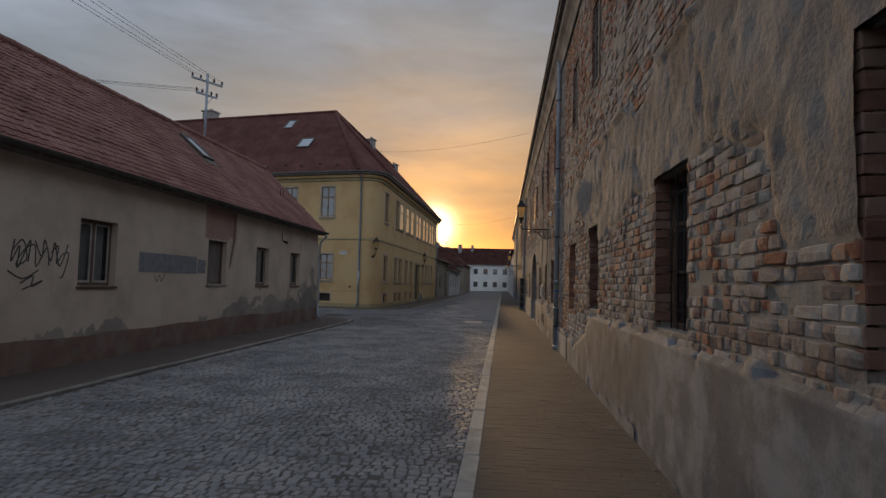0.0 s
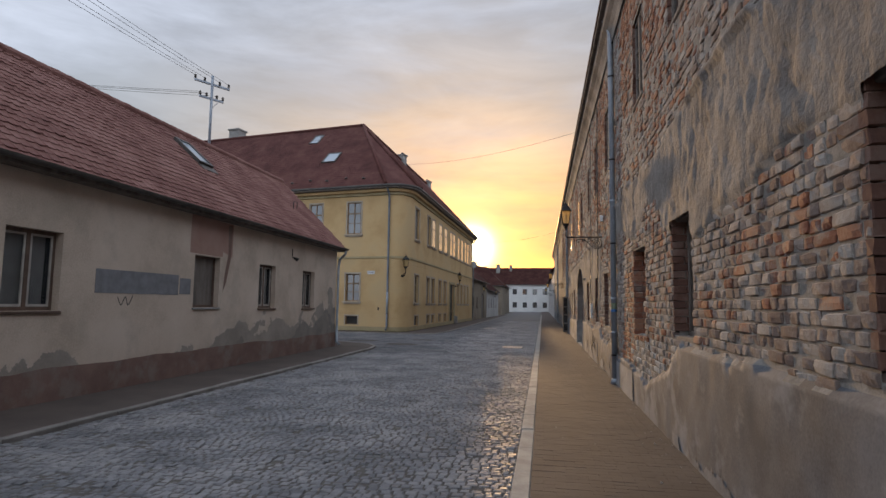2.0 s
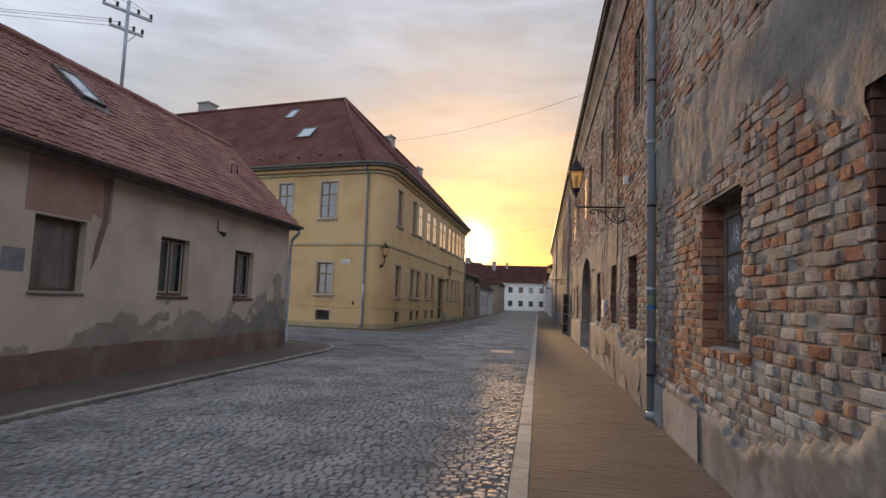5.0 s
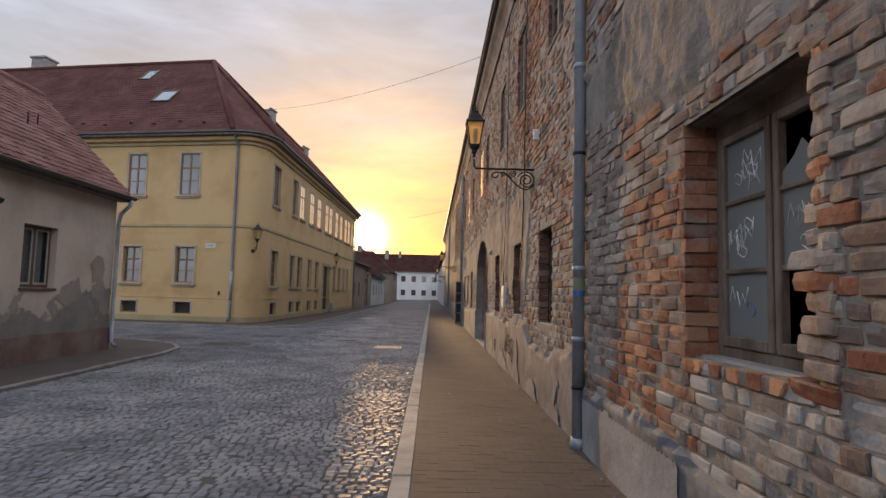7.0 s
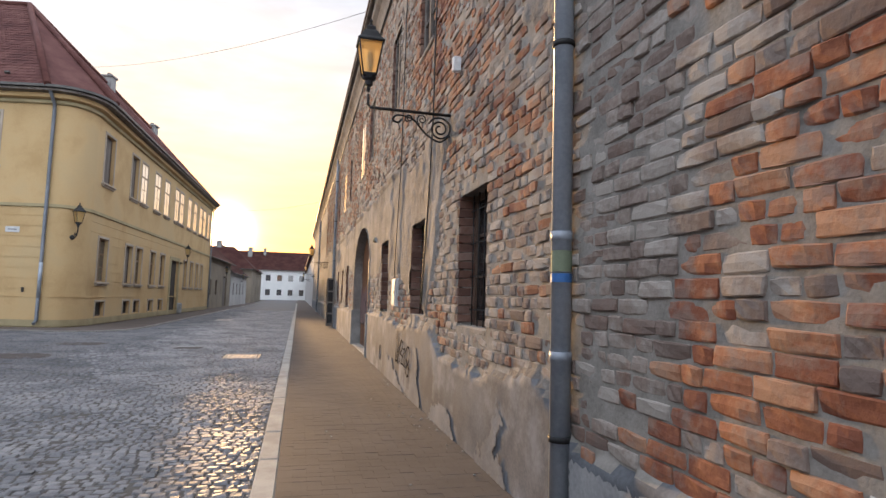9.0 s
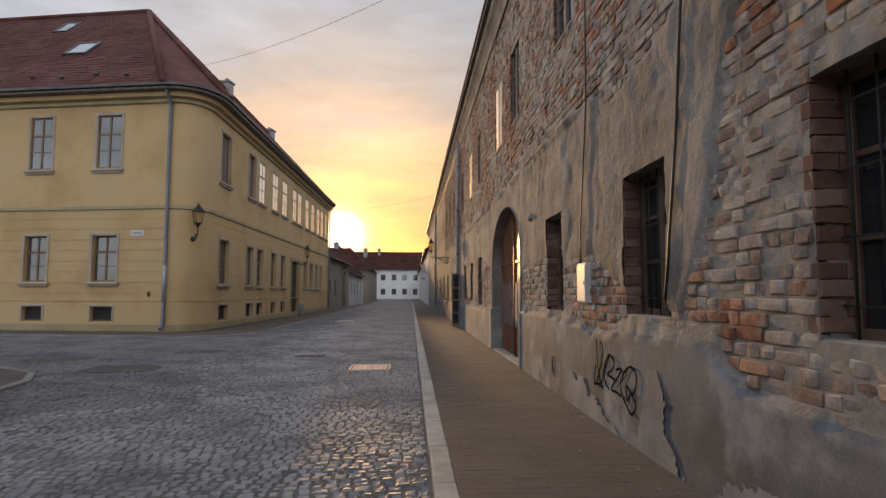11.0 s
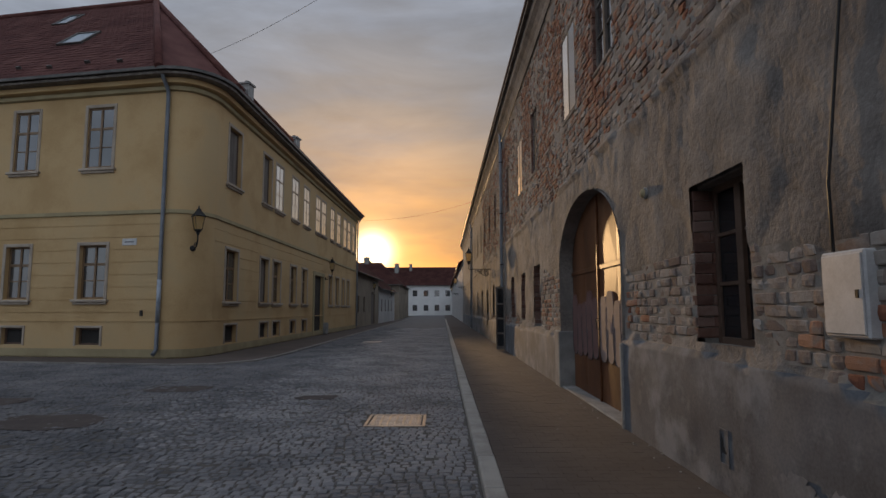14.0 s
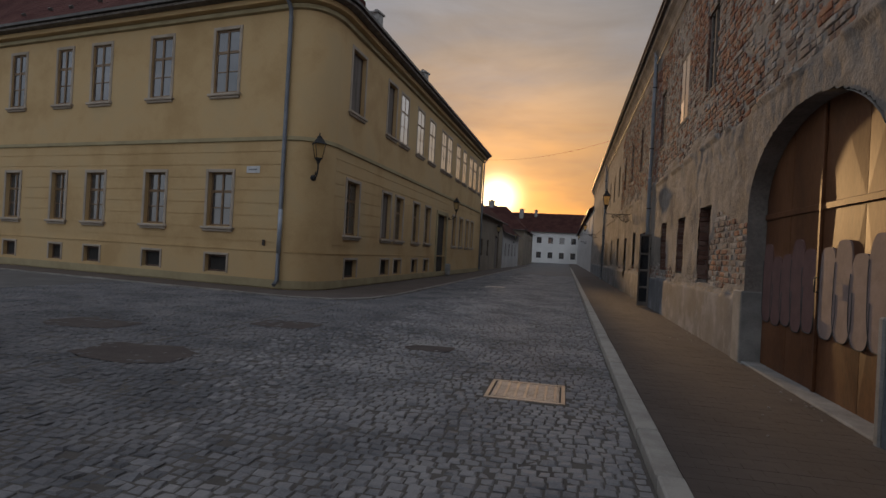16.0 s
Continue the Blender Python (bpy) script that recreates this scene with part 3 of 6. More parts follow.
UPPER_OPEN = [(5.3, 6.2), (8.05, 8.95), (10.75, 11.65), (15.2, 16.08), (18.0, 18.9), (20.6, 21.5), (24.05, 24.95), (26.0, 26.95), (29.7, 30.5), (32.1, 33.0), (35.0, 35.8), (39.4, 40.2), (42.2, 43.0),
              (45, 45.8), (48, 48.8), (51, 51.8), (54, 54.8), (57, 57.8), (61, 61.8), (65, 65.8), (69, 69.8)]
UPPER_OPEN = [(a, b, 4.86 - 0.022 * min(max(a - 9, 0), 22), 6.3 - 0.02 * min(max(a - 9, 0), 22), "upper") for a, b in UPPER_OPEN]
GATE = (23.95, 27.45, 2.02, 1.02)      # near side, far side, springing height, rise
OPEN = GROUND_OPEN + UPPER_OPEN
GC, GH = (GATE[0] + GATE[1]) / 2, (GATE[1] - GATE[0]) / 2


def in_gate(y, z, grow=0.0):
    e = ((y - GC) / (GH + grow)) ** 2 + (np.maximum(z - GATE[2], 0) / (GATE[3] + grow)) ** 2
    return e < 1


def interp(y, pts):
    return np.interp(y, [p[0] for p in pts], [p[1] for p in pts])


def plinth_top(y):
    z = interp(y, [(-12, 1.15), (8.6, 1.13), (9.5, 0.7), (10.8, 0.42), (11.9, 0.5), (12.6, 0.58), (14, 0.52), (14.6, 0.88), (15.7, 0.68), (17.2, 0.74), (17.9, 0.98), (20, 0.88), (21, 0.98), (23, 1.0), (30, 0.85), (76, 0.85)])
    return z + 0.16 * (fbm(np.asarray(y) * 2.6, 3.3, 5) - 0.5)


def exposed(y, z):
    """Above 0 where the plaster has fallen off the bricks."""
    y, z = np.asarray(y, float), np.asarray(z, float)
    n = (fbm(y * 0.9, z * 1.1 + 9, 4) - 0.5) * 1.5
    top = interp(y, [(-12, 1.8), (2.3, 1.75), (2.5, 2.4), (3.5, 2.55), (5.2, 2.5), (6.3, 2.45), (7, 2.38), (7.9, 2.22), (9.1, 2.42), (10.0, 2.9), (10.8, 3.0), (11.3, 2.6), (11.9, 2.65), (13, 2.9), (14, 2.9), (15, 3.35), (17.2, 2.9), (17.6, 1.9), (18, 1.2), (19.6, 1.6), (21, 1.8), (22.6, 1.95), (23.6, 1.8), (28, 2.0), (29.2, 2.1), (30, 1.2), (76, 0.9)])
    band = np.minimum(z - plinth_top(y), top - z) * 1.6 + n * 0.55
    lone = np.where((y > 17.5), -0.02, 0.12)
    up = np.minimum(z - (interp(y, [(-12, 3.82), (13, 3.8), (15, 3.5), (76, 3.45)]) + 0.15 * n), 7.0 - z) * 1.5 + n * 0.9 + interp(y, [(-12, 0.1), (7, 0.2), (12, 0.15), (13.0, -0.1), (16, 0.25), (28, 0.15), (36, -0.05), (76, -0.25)])
    return np.maximum(np.minimum(band + lone, 0.5), np.minimum(up, 0.5))


def grid_lines(segments, snaps):
    out = []
    for a, b, s in segments:
        out += list(np.arange(a, b, s))
    out = np.array(out + [segments[-1][1]])
    for s in snaps:
        out[np.argmin(abs(out - s))] = s
    return np.unique(np.round(out, 4))


right_building = empty("brick_building", "long derelict two-storey brick building with flaking grey plaster", "building")


def build_right_wall():
    ys = grid_lines([(-12, 0.6, 0.3), (0.6, 20, 0.04), (20, 31, 0.055), (31, 50, 0.11), (50, 76, 0.4)], [v for o in OPEN for v in o[:2]])
    zs = grid_lines([(-0.2, 4.2, 0.045), (4.2, 7.55, 0.07)], [v for o in OPEN for v in o[2:4]])
    Y, Z = np.meshgrid(ys, zs, indexing="ij")
    E = exposed(Y, Z)
    pt = plinth_top(Y)
    rough = (fbm(Y * 3.2, Z * 3.2, 4) - 0.5)
    fine = (fbm(Y * 11, Z * 9, 4) - 0.5)
    coat = fbm(Y * 0.65 + 4, Z * 0.8 + 30, 5)
    scars = fbm(Y * 1.6 + 9, Z * 1.1 + 60, 5)
    X = WALL - 0.017 * rough - 0.009 * fine - 0.014
    X = X + 0.011 * np.clip((coat - 0.52) / 0.012, 0, 1) + 0.008 * np.clip((0.035 - abs(scars - 0.5)) / 0.02, 0, 1)
    trowel = fbm(Y * 9 + 2 * Z, Z * 4.5 + 11, 4) - 0.5
    X = np.where((Z > 3.0) & (Z < 3.75) | (Z > 2.2) & (Y < 14), X - 0.008 * fine - 0.03 * trowel, X - 0.008 * trowel)
    X = np.where(Z < pt, WALL - 0.035 - 0.012 * rough, X)
    led = interp(Y, [(-12, 3.74), (12, 3.74), (16, 3.45), (30, 3.42), (76, 3.4)])
    broke = fbm(Y * 1.3, 40.0, 3)
    X = np.where((abs(Z - led) < 0.045) & (broke > 0.4), X - 0.035, X)
    k = np.clip(E / 0.05, 0, 1)
    k = np.where(Z < pt, 0, k)
    smear = np.clip((vnoise(Y * 0.8 + 3, Z * 0.9) - 0.3) * 2.5, 0, 1)      # 1: bare bricks, raked joints; 0: mortar smeared over them
    smear = np.maximum(smear, np.clip((14.0 - Y) * 2, 0, 1) * np.clip((2.9 - Z) * 3, 0, 1) * np.clip(1.25 - 0.5 * fbm(Y * 1.1, Z * 1.3 + 7, 3), 0, 1))
    lumps = fbm(Y * 7.5, Z * 9.5 + 50, 3) - 0.5
    X = X * (1 - k) + (WALL + 0.013 + 0.008 * fine - (1 - smear) * (0.006 + 0.024 * lumps)) * k
    cy, cz = (Y[:-1, :-1] + Y[1:, 1:]) / 2, (Z[:-1, :-1] + Z[1:, 1:]) / 2
    live = ~in_gate(cy, cz)
    for y0, y1, z0, z1, _ in OPEN:
        live &= ~((cy > y0) & (cy < y1) & (cz > z0) & (cz < z1))
    # bring the vertices at the arch onto its curve
    inside = in_gate(Y, Z)
    d = np.sqrt(((Y - GC) / GH) ** 2 + (np.maximum(Z - GATE[2], 0) / GATE[3]) ** 2) + 1e-6
    Y = np.where(inside, GC + (Y - GC) / d, Y)
    Z = np.where(inside & (Z > GATE[2]), GATE[2] + (Z - GATE[2]) / d, Z)
    ny, nz = len(ys), len(zs)
    idx = np.arange(ny * nz).reshape(ny, nz)
    F = np.stack([idx[:-1, :-1], idx[:-1, 1:], idx[1:, 1:], idx[1:, :-1]], -1)[live]
    ec = exposed(cy, cz)
    mat = np.where(cz < plinth_top(cy), 1, np.where(ec > 0.02, 2, 0))[live]
    V = np.stack([X, Y, Z], -1).reshape(-1, 3)
    return part("wall", mesh("wall", V, F, [M["plaster"], M["plinth"], M["mortar"]], mat, smooth=True), None, right_building)


wall = build_right_wall()
# masonry behind the face, in strips that leave the openings free
cuts = sorted({-12.0, 76.0, GATE[0], GATE[1], *[v for o in OPEN for v in o[:2]]})
core = bmesh.new()
for a, b in zip(cuts, cuts[1:]):
    c = (a + b) / 2
    gaps = sorted([(o[2], o[3]) for o in OPEN if o[0] < c < o[1]] + ([(-0.2, GATE[2] + GATE[3])] if GATE[0] < c < GATE[1] else []))
    z = -0.2
    for g0, g1 in gaps + [(TOP, TOP)]:
        if g0 - z > 0.02:
            add_box(core, WALL + 0.06, WALL + 0.5, a, b, z, g0)
        z = max(z, g1)
tagged(part("masonry", core, M["mortar"], right_building, "rubble core seen in the window reveals"), kind="stuff")
# closed rooms behind, unseen; the dark board colour stands for their lack of light
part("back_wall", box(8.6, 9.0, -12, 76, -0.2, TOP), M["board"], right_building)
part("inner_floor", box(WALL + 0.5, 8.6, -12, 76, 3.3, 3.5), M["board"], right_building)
part("end_wall", box(WALL, 9, -12.3, -12, -0.2, TOP), M["plaster"], right_building)
part("end_wall", box(WALL, 9, 76, 76.3, -0.2, TOP), M["plaster"], right_building)
# the arch soffit
bm = bmesh.new()
prev = None
arc = [(GATE[1] - 0.006, -0.1)] + [(GC + (GH - 0.006) * math.cos(a), GATE[2] + (GATE[3] - 0.006) * math.sin(a)) for a in np.linspace(0, math.pi, 25)] + [(GATE[0] + 0.006, -0.1)]
for y, z in arc:
    cur = (bm.verts.new((WALL - 0.02, y, z)), bm.verts.new((WALL + 0.55, y, z)))
    if prev:
        bm.faces.new((prev[0], prev[1], cur[1], cur[0]))
    prev = cur
part("arch_soffit", bm, M["plaster"], right_building)
for y0, y1 in ((GATE[0] - 0.05, GATE[0] + 0.03), (GATE[1] - 0.02, GATE[1] + 0.35)):
    part("jamb_stone", box(WALL - 0.06, WALL + 0.24, y0, y1, -0.05, 0.95, 0.015), M["concrete"], right_building, "grey stone guard at the foot of the gateway")


# bricks on the face
def near_opening(y0, y1, z0, z1):
    for a, b, c, d, _ in OPEN:
        if y1 > a and y0 < b and z1 > c and z0 < d:
            return True
    return bool(in_gate(np.array([y0, y1]), np.array([z0, z1]), 0.06).any())


def clean_area(y, z):
    """How likely bricks are bare and red rather than smeared with grey mortar."""
    v = 0.16 + 1.1 * (vnoise(y * 0.8 + 3, z * 0.9) - 0.55)
    if 11.7 < y < 13.6 and z < 2.3 and z < 2.35 - 0.75 * (y - 12.1):
        v += 0.75
    if 14.6 < y < 15.8 and 2.2 < z < 3.4:
        v += 0.4
    if y < 8 and 1.3 < z < 2.0:
        v += 0.35
    if 14.8 < y < 17.6 and z > 2.2:
        v += 0.12
    if z > 3.8:
        v += 0.4
    if 17 < y < 19 and z < 1.2:
        v += 0.3
    if 18 < y < 23.5 and 1.2 < z < 2.6:
        v -= 0.25
    return v


face_bricks, piece_bricks = {"brick": [], "brick_smeared": [], "brick_white": []}, []
course = 0
z = 0.32
while z < 7.1:
    y = 0.2 + (0.07 if course % 2 else 0.21) + RNG.random() * 0.03
    while y < 47:
        ln = (0.255 if RNG.random() > (0.72 if y < 11 or y > 13.8 else 0.45) else 0.132) * RNG.uniform(0.88, 1.08)
        step = ln
        a0, a1 = y, y + ln
        for o in OPEN:
            if z + 0.074 > o[2] and z < o[3]:
                if a0 < o[0] < a1:
                    a1 = o[0]
                elif a0 < o[1] < a1:
                    a0 = o[1]
        y0, ln = a0, a1 - a0
        c = y0 + ln / 2
        if ln < 0.045:
            y += step + 0.003
            continue
        e = float(exposed(c, z + 0.034))
        if e > 0.015 and z + 0.03 > float(plinth_top(c)) and not near_opening(y0 + 0.008, y0 + ln - 0.008, z, z + 0.074) and RNG.random() > 0.012:
            kind = "brick" if RNG.random() < clean_area(c, z) else "brick_smeared"
            if 8.8 < c < 12.3 and z < 1.02 and RNG.random() < 0.75 and not (c > 11.9 and z > 0.8):
                kind = "brick_white"
            spec = (c, z + 0.038 + RNG.normal(0, 0.003), -(WALL + 0.033 + RNG.normal(0, 0.0065)), ln - RNG.uniform(0.007, 0.015), RNG.uniform(0.068, 0.079), 0.07)
            if kind == "brick" and 11.98 < c < 13.75 and 0.5 < z < 2.5 and len(piece_bricks) < 290:
                piece_bricks.append(spec)
            else:
                face_bricks[kind].append(spec)
        y += step + 0.003
    z += 0.087
    course += 1


def flip(vf):
    """Blocks made looking along +axis, turned to look towards -x."""
    v, f = vf
    v = v.copy()
    v[:, 0] *= -1
    return v, f[:, ::-1]


def worn_bricks(specs, seed):
    """Worn, rounded, chipped bricks looking towards -x. specs: rows of (y, z, depth, length, height, thickness)."""
    r = np.random.default_rng(seed)
    S = np.asarray(specs, float)
    n = len(S)
    us, vs = np.array([-1, -0.93, -0.3, 0.33, 0.93, 1]), np.array([-1, -0.82, 0.06, 0.82, 1])
    nu, nv = len(us), len(vs)
    U, W = np.meshgrid(us, vs, indexing="ij")
    corner = r.normal(0, 0.0035, (n, 2, 2, 2))            # how far each corner has shifted
    worn = np.abs(r.normal(0, 0.0055, (n, 2, 2)))          # how far it is broken back
    size = r.uniform(0.003, 0.008, n)
    tip = r.normal(0, 0.0018, (n, 2))
    V = np.zeros((n, nu * nv + 2 * (nu + nv) - 4, 3))
    a, b = (U + 1) / 2, (W + 1) / 2
    w4 = [((1 - a) * (1 - b), 0, 0), (a * (1 - b), 1, 0), ((1 - a) * b, 0, 1), (a * b, 1, 1)]
    dy = sum(w[None] * corner[:, i, j, 0, None, None] for w, i, j in w4)
    dz = sum(w[None] * corner[:, i, j, 1, None, None] for w, i, j in w4)
    wr = sum((w ** 2)[None] * worn[:, i, j, None, None] for w, i, j in w4)
    edge = np.abs(U) ** 24 + np.abs(W) ** 10
    drop = size[:, None, None] * np.minimum(edge, 1.25)[None] + 1.4 * wr + tip[:, 0, None, None] * U[None] + tip[:, 1, None, None] * W[None]
    rough = r.normal(0, 0.0018, (n, nu, nv))
    inset = 0.0025 * (np.abs(U) * np.abs(W)) ** 3
    py = U[None] * (S[:, 3, None, None] / 2 - inset[None]) + dy + r.normal(0, 0.0012, (n, nu, nv))
    pz = W[None] * (S[:, 4, None, None] / 2 - inset[None]) + dz * 0.8 + r.normal(0, 0.0012, (n, nu, nv))
    px = S[:, 2, None, None] + S[:, 5, None, None] / 2 - drop + rough
    front = np.stack([-px, S[:, 0, None, None] + py, S[:, 1, None, None] + pz], -1).reshape(n, nu * nv, 3)
    V[:, :nu * nv] = front
    g = np.arange(nu * nv).reshape(nu, nv)
    loop = list(g[:, 0]) + list(g[-1, 1:]) + list(g[-2::-1, -1]) + list(g[0, -2:0:-1])
    m = len(loop)
    V[:, nu * nv:] = front[:, loop]
    V[:, nu * nv:, 0] = -(S[:, 2] - S[:, 5] / 2)[:, None]
    F = [(g[i, j], g[i, j + 1], g[i + 1, j + 1], g[i + 1, j]) for i in range(nu - 1) for j in range(nv - 1)]
    F += [(loop[k], loop[(k + 1) % m], nu * nv + (k + 1) % m, nu * nv + k) for k in range(m)]
    faces = (np.array(F)[None] + (np.arange(n) * V.shape[1])[:, None, None]).reshape(-1, 4)
    return V.reshape(-1, 3), faces


for kind, label in (("brick", "bare orange-red bricks"), ("brick_smeared", "bricks smeared with grey mortar"), ("brick_white", "whitewashed crumbling bricks")):
    joined("bricks", worn_bricks(face_bricks[kind], 31), M[kind], wall, label)
brick_meshes = [mesh("brick", *worn_bricks([(0, 0, 0, 0.238, 0.066, 0.07)], 50 + i), M["brick_piece"]) for i in range(6)]
for i, s in enumerate(piece_bricks):
    part("brick", brick_meshes[i % 6], None, wall, m=Matrix.LocRotScale((-s[2], s[0], s[1]), None, (1, s[3] / 0.238, s[4] / 0.066)))


# brick reveals on the far side of each opening, sills and lintels
def reveal(y0, y1, z0, z1, kind, near):
    specs = []
    z, k = 0.32 + math.ceil((z0 - 0.32) / 0.087) * 0.087, 0
    depth = 0.5 if near else 0.3
    while z < z1 - 0.03:
        x = WALL + 0.004 + RNG.normal(0, 0.004)
        xs = (0.14, 0.27) if k % 2 else (0.27, 0.14)
        for w in xs:
            specs.append((x + w / 2, z + 0.038, -(y1 + 0.02 + RNG.normal(0, 0.005)), w - 0.006, 0.08, 0.07))
            x += w
        z += 0.087
        k += 1
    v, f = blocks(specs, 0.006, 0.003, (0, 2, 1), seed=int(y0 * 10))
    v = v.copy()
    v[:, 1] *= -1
    # all reveals but the broken window's get the brick darkened for shade
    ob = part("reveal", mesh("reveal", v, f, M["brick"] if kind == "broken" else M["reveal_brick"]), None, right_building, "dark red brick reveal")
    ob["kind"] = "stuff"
    part("sill", box(WALL + 0.08, WALL + 0.3, y0 - 0.01, y1 + 0.01, z0 - 0.05, z0 + 0.012, 0.02) if kind == "broken" else box(WALL + 0.01 if kind != "upper" else WALL - 0.015, WALL + 0.3, y0 + 0.002, y1 - 0.002, z0 - 0.05, z0 + 0.008, 0.012), M["concrete"] if kind == "broken" else M["plaster"], right_building)
    part("lintel", box(WALL + 0.05, WALL + 0.5, y0, y1, z1 - 0.006, z1 + 0.12, 0.01), M["oldwood"], right_building)


def right_window(y0, y1, z0, z1, kind):
    """A timber window set back in its opening, with panes and perhaps an iron grille."""
    w, h = y1 - y0, z1 - z0
    set_back = 0.17 if kind != "upper" else 0.05
    # windows with some panes in mirror metal for a bright sky reflection
    mirror = kind == "upper" and (25 < y0 < 28 or 31 < y0 < 34)
    if mirror:
        set_back = 0.012
    x = WALL + set_back
    bm = bmesh.new()
    fw = 0.06
    add_box(bm, x, x + 0.06, y0, y0 + fw, z0, z1, 0.006)
    add_box(bm, x, x + 0.06, y1 - fw, y1, z0, z1, 0.006)
    add_box(bm, x, x + 0.06, y0 + fw, y1 - fw, z0, z0 + fw, 0.006)
    add_box(bm, x, x + 0.06, y0 + fw, y1 - fw, z1 - fw, z1, 0.006)
    c = (y0 + y1) / 2
    add_box(bm, x - (0.004 if mirror else 0.012), x + 0.05, c - 0.045, c + 0.045, z0 + fw, z1 - fw, 0.004)
    rows = [z0 + fw + (h - 2 * fw) * t for t in ((0.36, 0.7) if kind != "upper" else (0.33, 0.66))]
    if kind != "board":
        for r in rows:
            add_box(bm, x + 0.006, x + 0.045, y0 + fw, c - 0.045, r - 0.016, r + 0.016, 0.004)
            add_box(bm, x + 0.006, x + 0.045, c + 0.045, y1 - fw, r - 0.016, r + 0.016, 0.004)
    win = part("window", bm, M["oldwood"] if kind in ("board", "upper") else M["brownframe"], right_building, {"barred": "weathered timber window behind an iron grille", "board": "boarded-up window opening", "upper": "old upstairs casement window"}.get(kind, "weathered timber casement window"))
    if kind == "board":
        n = 4
        for i in range(n):
            a, b = y0 + fw + (w - 2 * fw) * i / n, y0 + fw + (w - 2 * fw) * (i + 1) / n
            part("board", box(x + 0.02, x + 0.045, a + 0.003, b - 0.003, z0 + fw, z1 - fw, 0.003), M["board"], win)
    else:
        edges = [z0 + fw] + rows + [z1 - fw]
        for a, b in ((y0 + fw, c - 0.045), (c + 0.045, y1 - fw)):
            for p, q in zip(edges, edges[1:]):
                g = part("pane", box(x - 0.001 if mirror else x + 0.024, x + 0.003 if mirror else x + 0.028, a, b, p, q), M["streetglass"] if mirror and a > y0 + 0.2 and (p < z0 + 0.2 or 25 < y0 < 28) else M["upperglass"] if kind in ("upper",) else M["dustyglass"] if kind == "broken" else M["glass"], win)
                g.visible_shadow = False
    if kind == "barred":
        xb = WALL + 0.13
        for i in range(5):
            yy = y0 + w * (i + 0.5) / 5
            part("bar", tube([(xb, yy, z0), (xb, yy, z1)], 0.0065, 6), M["iron"], win)
        for i in range(4):
            zz = z0 + h * (i + 0.5) / 4
            part("crossbar", box(xb - 0.003, xb + 0.003, y0, y1, zz - 0.006, zz + 0.006), M["iron"], win)
    return win


def broken_window(y0, y1, z0, z1):
    """The tagged, half-broken casement: three panes a side, the far leaf whole, the near one smashed."""
    x = WALL + 0.2
    c = (y0 + y1) / 2
    fw = 0.075
    bm = bmesh.new()
    add_box(bm, x, x + 0.09, y0, y0 + fw, z0, z1, 0.008)
    add_box(bm, x, x + 0.09, y1 - fw, y1, z0, z1, 0.008)
    add_box(bm, x, x + 0.09, y0 + fw, y1 - fw, z0, z0 + 0.07, 0.008)
    add_box(bm, x, x + 0.09, y0 + fw, y1 - fw, z1 - 0.1, z1, 0.008)
    win = part("window", bm, M["sashwood"], right_building, "weathered timber casement with broken panes and sprayed scribbles")
    rows = [z0 + 0.07, z0 + 0.49, z0 + 0.88, z1 - 0.1]
    for leaf, (a, b) in enumerate(((c + 0.012, y1 - fw), (y0 + fw, c - 0.012))):
        bm = bmesh.new()
        s = 0.045
        add_box(bm, x - 0.012, x + 0.04, a, a + s, rows[0], rows[-1], 0.006)
        add_box(bm, x - 0.012, x + 0.04, b - s, b, rows[0], rows[-1], 0.006)
        add_box(bm, x - 0.012, x + 0.04, a + s, b - s, rows[0], rows[0] + 0.06, 0.006)
        add_box(bm, x - 0.012, x + 0.04, a + s, b - s, rows[-1] - 0.05, rows[-1], 0.006)
        for r in rows[1:3]:
            add_box(bm, x - 0.006, x + 0.034, a + s, b - s, r - 0.014, r + 0.014, 0.005)
        sash = part("sash", bm, M["sashwood"], win)
        for k in range(3):
            p, q = rows[k] + (0.06 if k == 0 else 0.014), rows[k + 1] - (0.05 if k == 2 else 0.014)
            if leaf == 1 and k == 0:
                continue
            if leaf == 1 and k == 2:
                # a jagged remnant
                pts = [(a + s, p), (b - s, p), (b - s, p + 0.07), (a + (b - a) * 0.72, p + 0.13), (a + (b - a) * 0.6, p + 0.2), (a + (b - a) * 0.42, p + 0.11), (a + (b - a) * 0.25, p + 0.16), (a + s, p + 0.09)]
                me = mesh("pane", [(x + 0.012, yy, zz) for yy, zz in pts] + [(x + 0.016, yy, zz) for yy, zz in pts], [tuple(range(8))[::-1], tuple(range(8, 16))] + [(i, (i + 1) % 8, 8 + (i + 1) % 8, 8 + i) for i in range(8)], M["dustyglass"])
                part("pane", me, None, sash, "jagged broken pane")
                continue
            part("pane", box(x + 0.012, x + 0.016, a + s, b - s, p, q), M["dustyglass"], sash)
            # sprayed scribbles, plain looping strokes
            for j in range(5 if k else 2):
                cy, cz = RNG.uniform(a + s + 0.1, b - s - 0.1), RNG.uniform(p + 0.09, q - 0.09)
                pts = []
                n = int(RNG.integers(5, 9))
                for t in range(n):
                    yy = cy + 0.11 - 0.22 * t / n + RNG.normal(0, 0.02)
                    zz = cz + (0.05 if t % 2 else -0.045) * RNG.uniform(0.5, 1.2) + 0.02 * math.sin(t)
                    pts.append((x + 0.0105, min(max(yy, a + s + 0.01), b - s - 0.01), min(max(zz, p + 0.01), q - 0.01)))
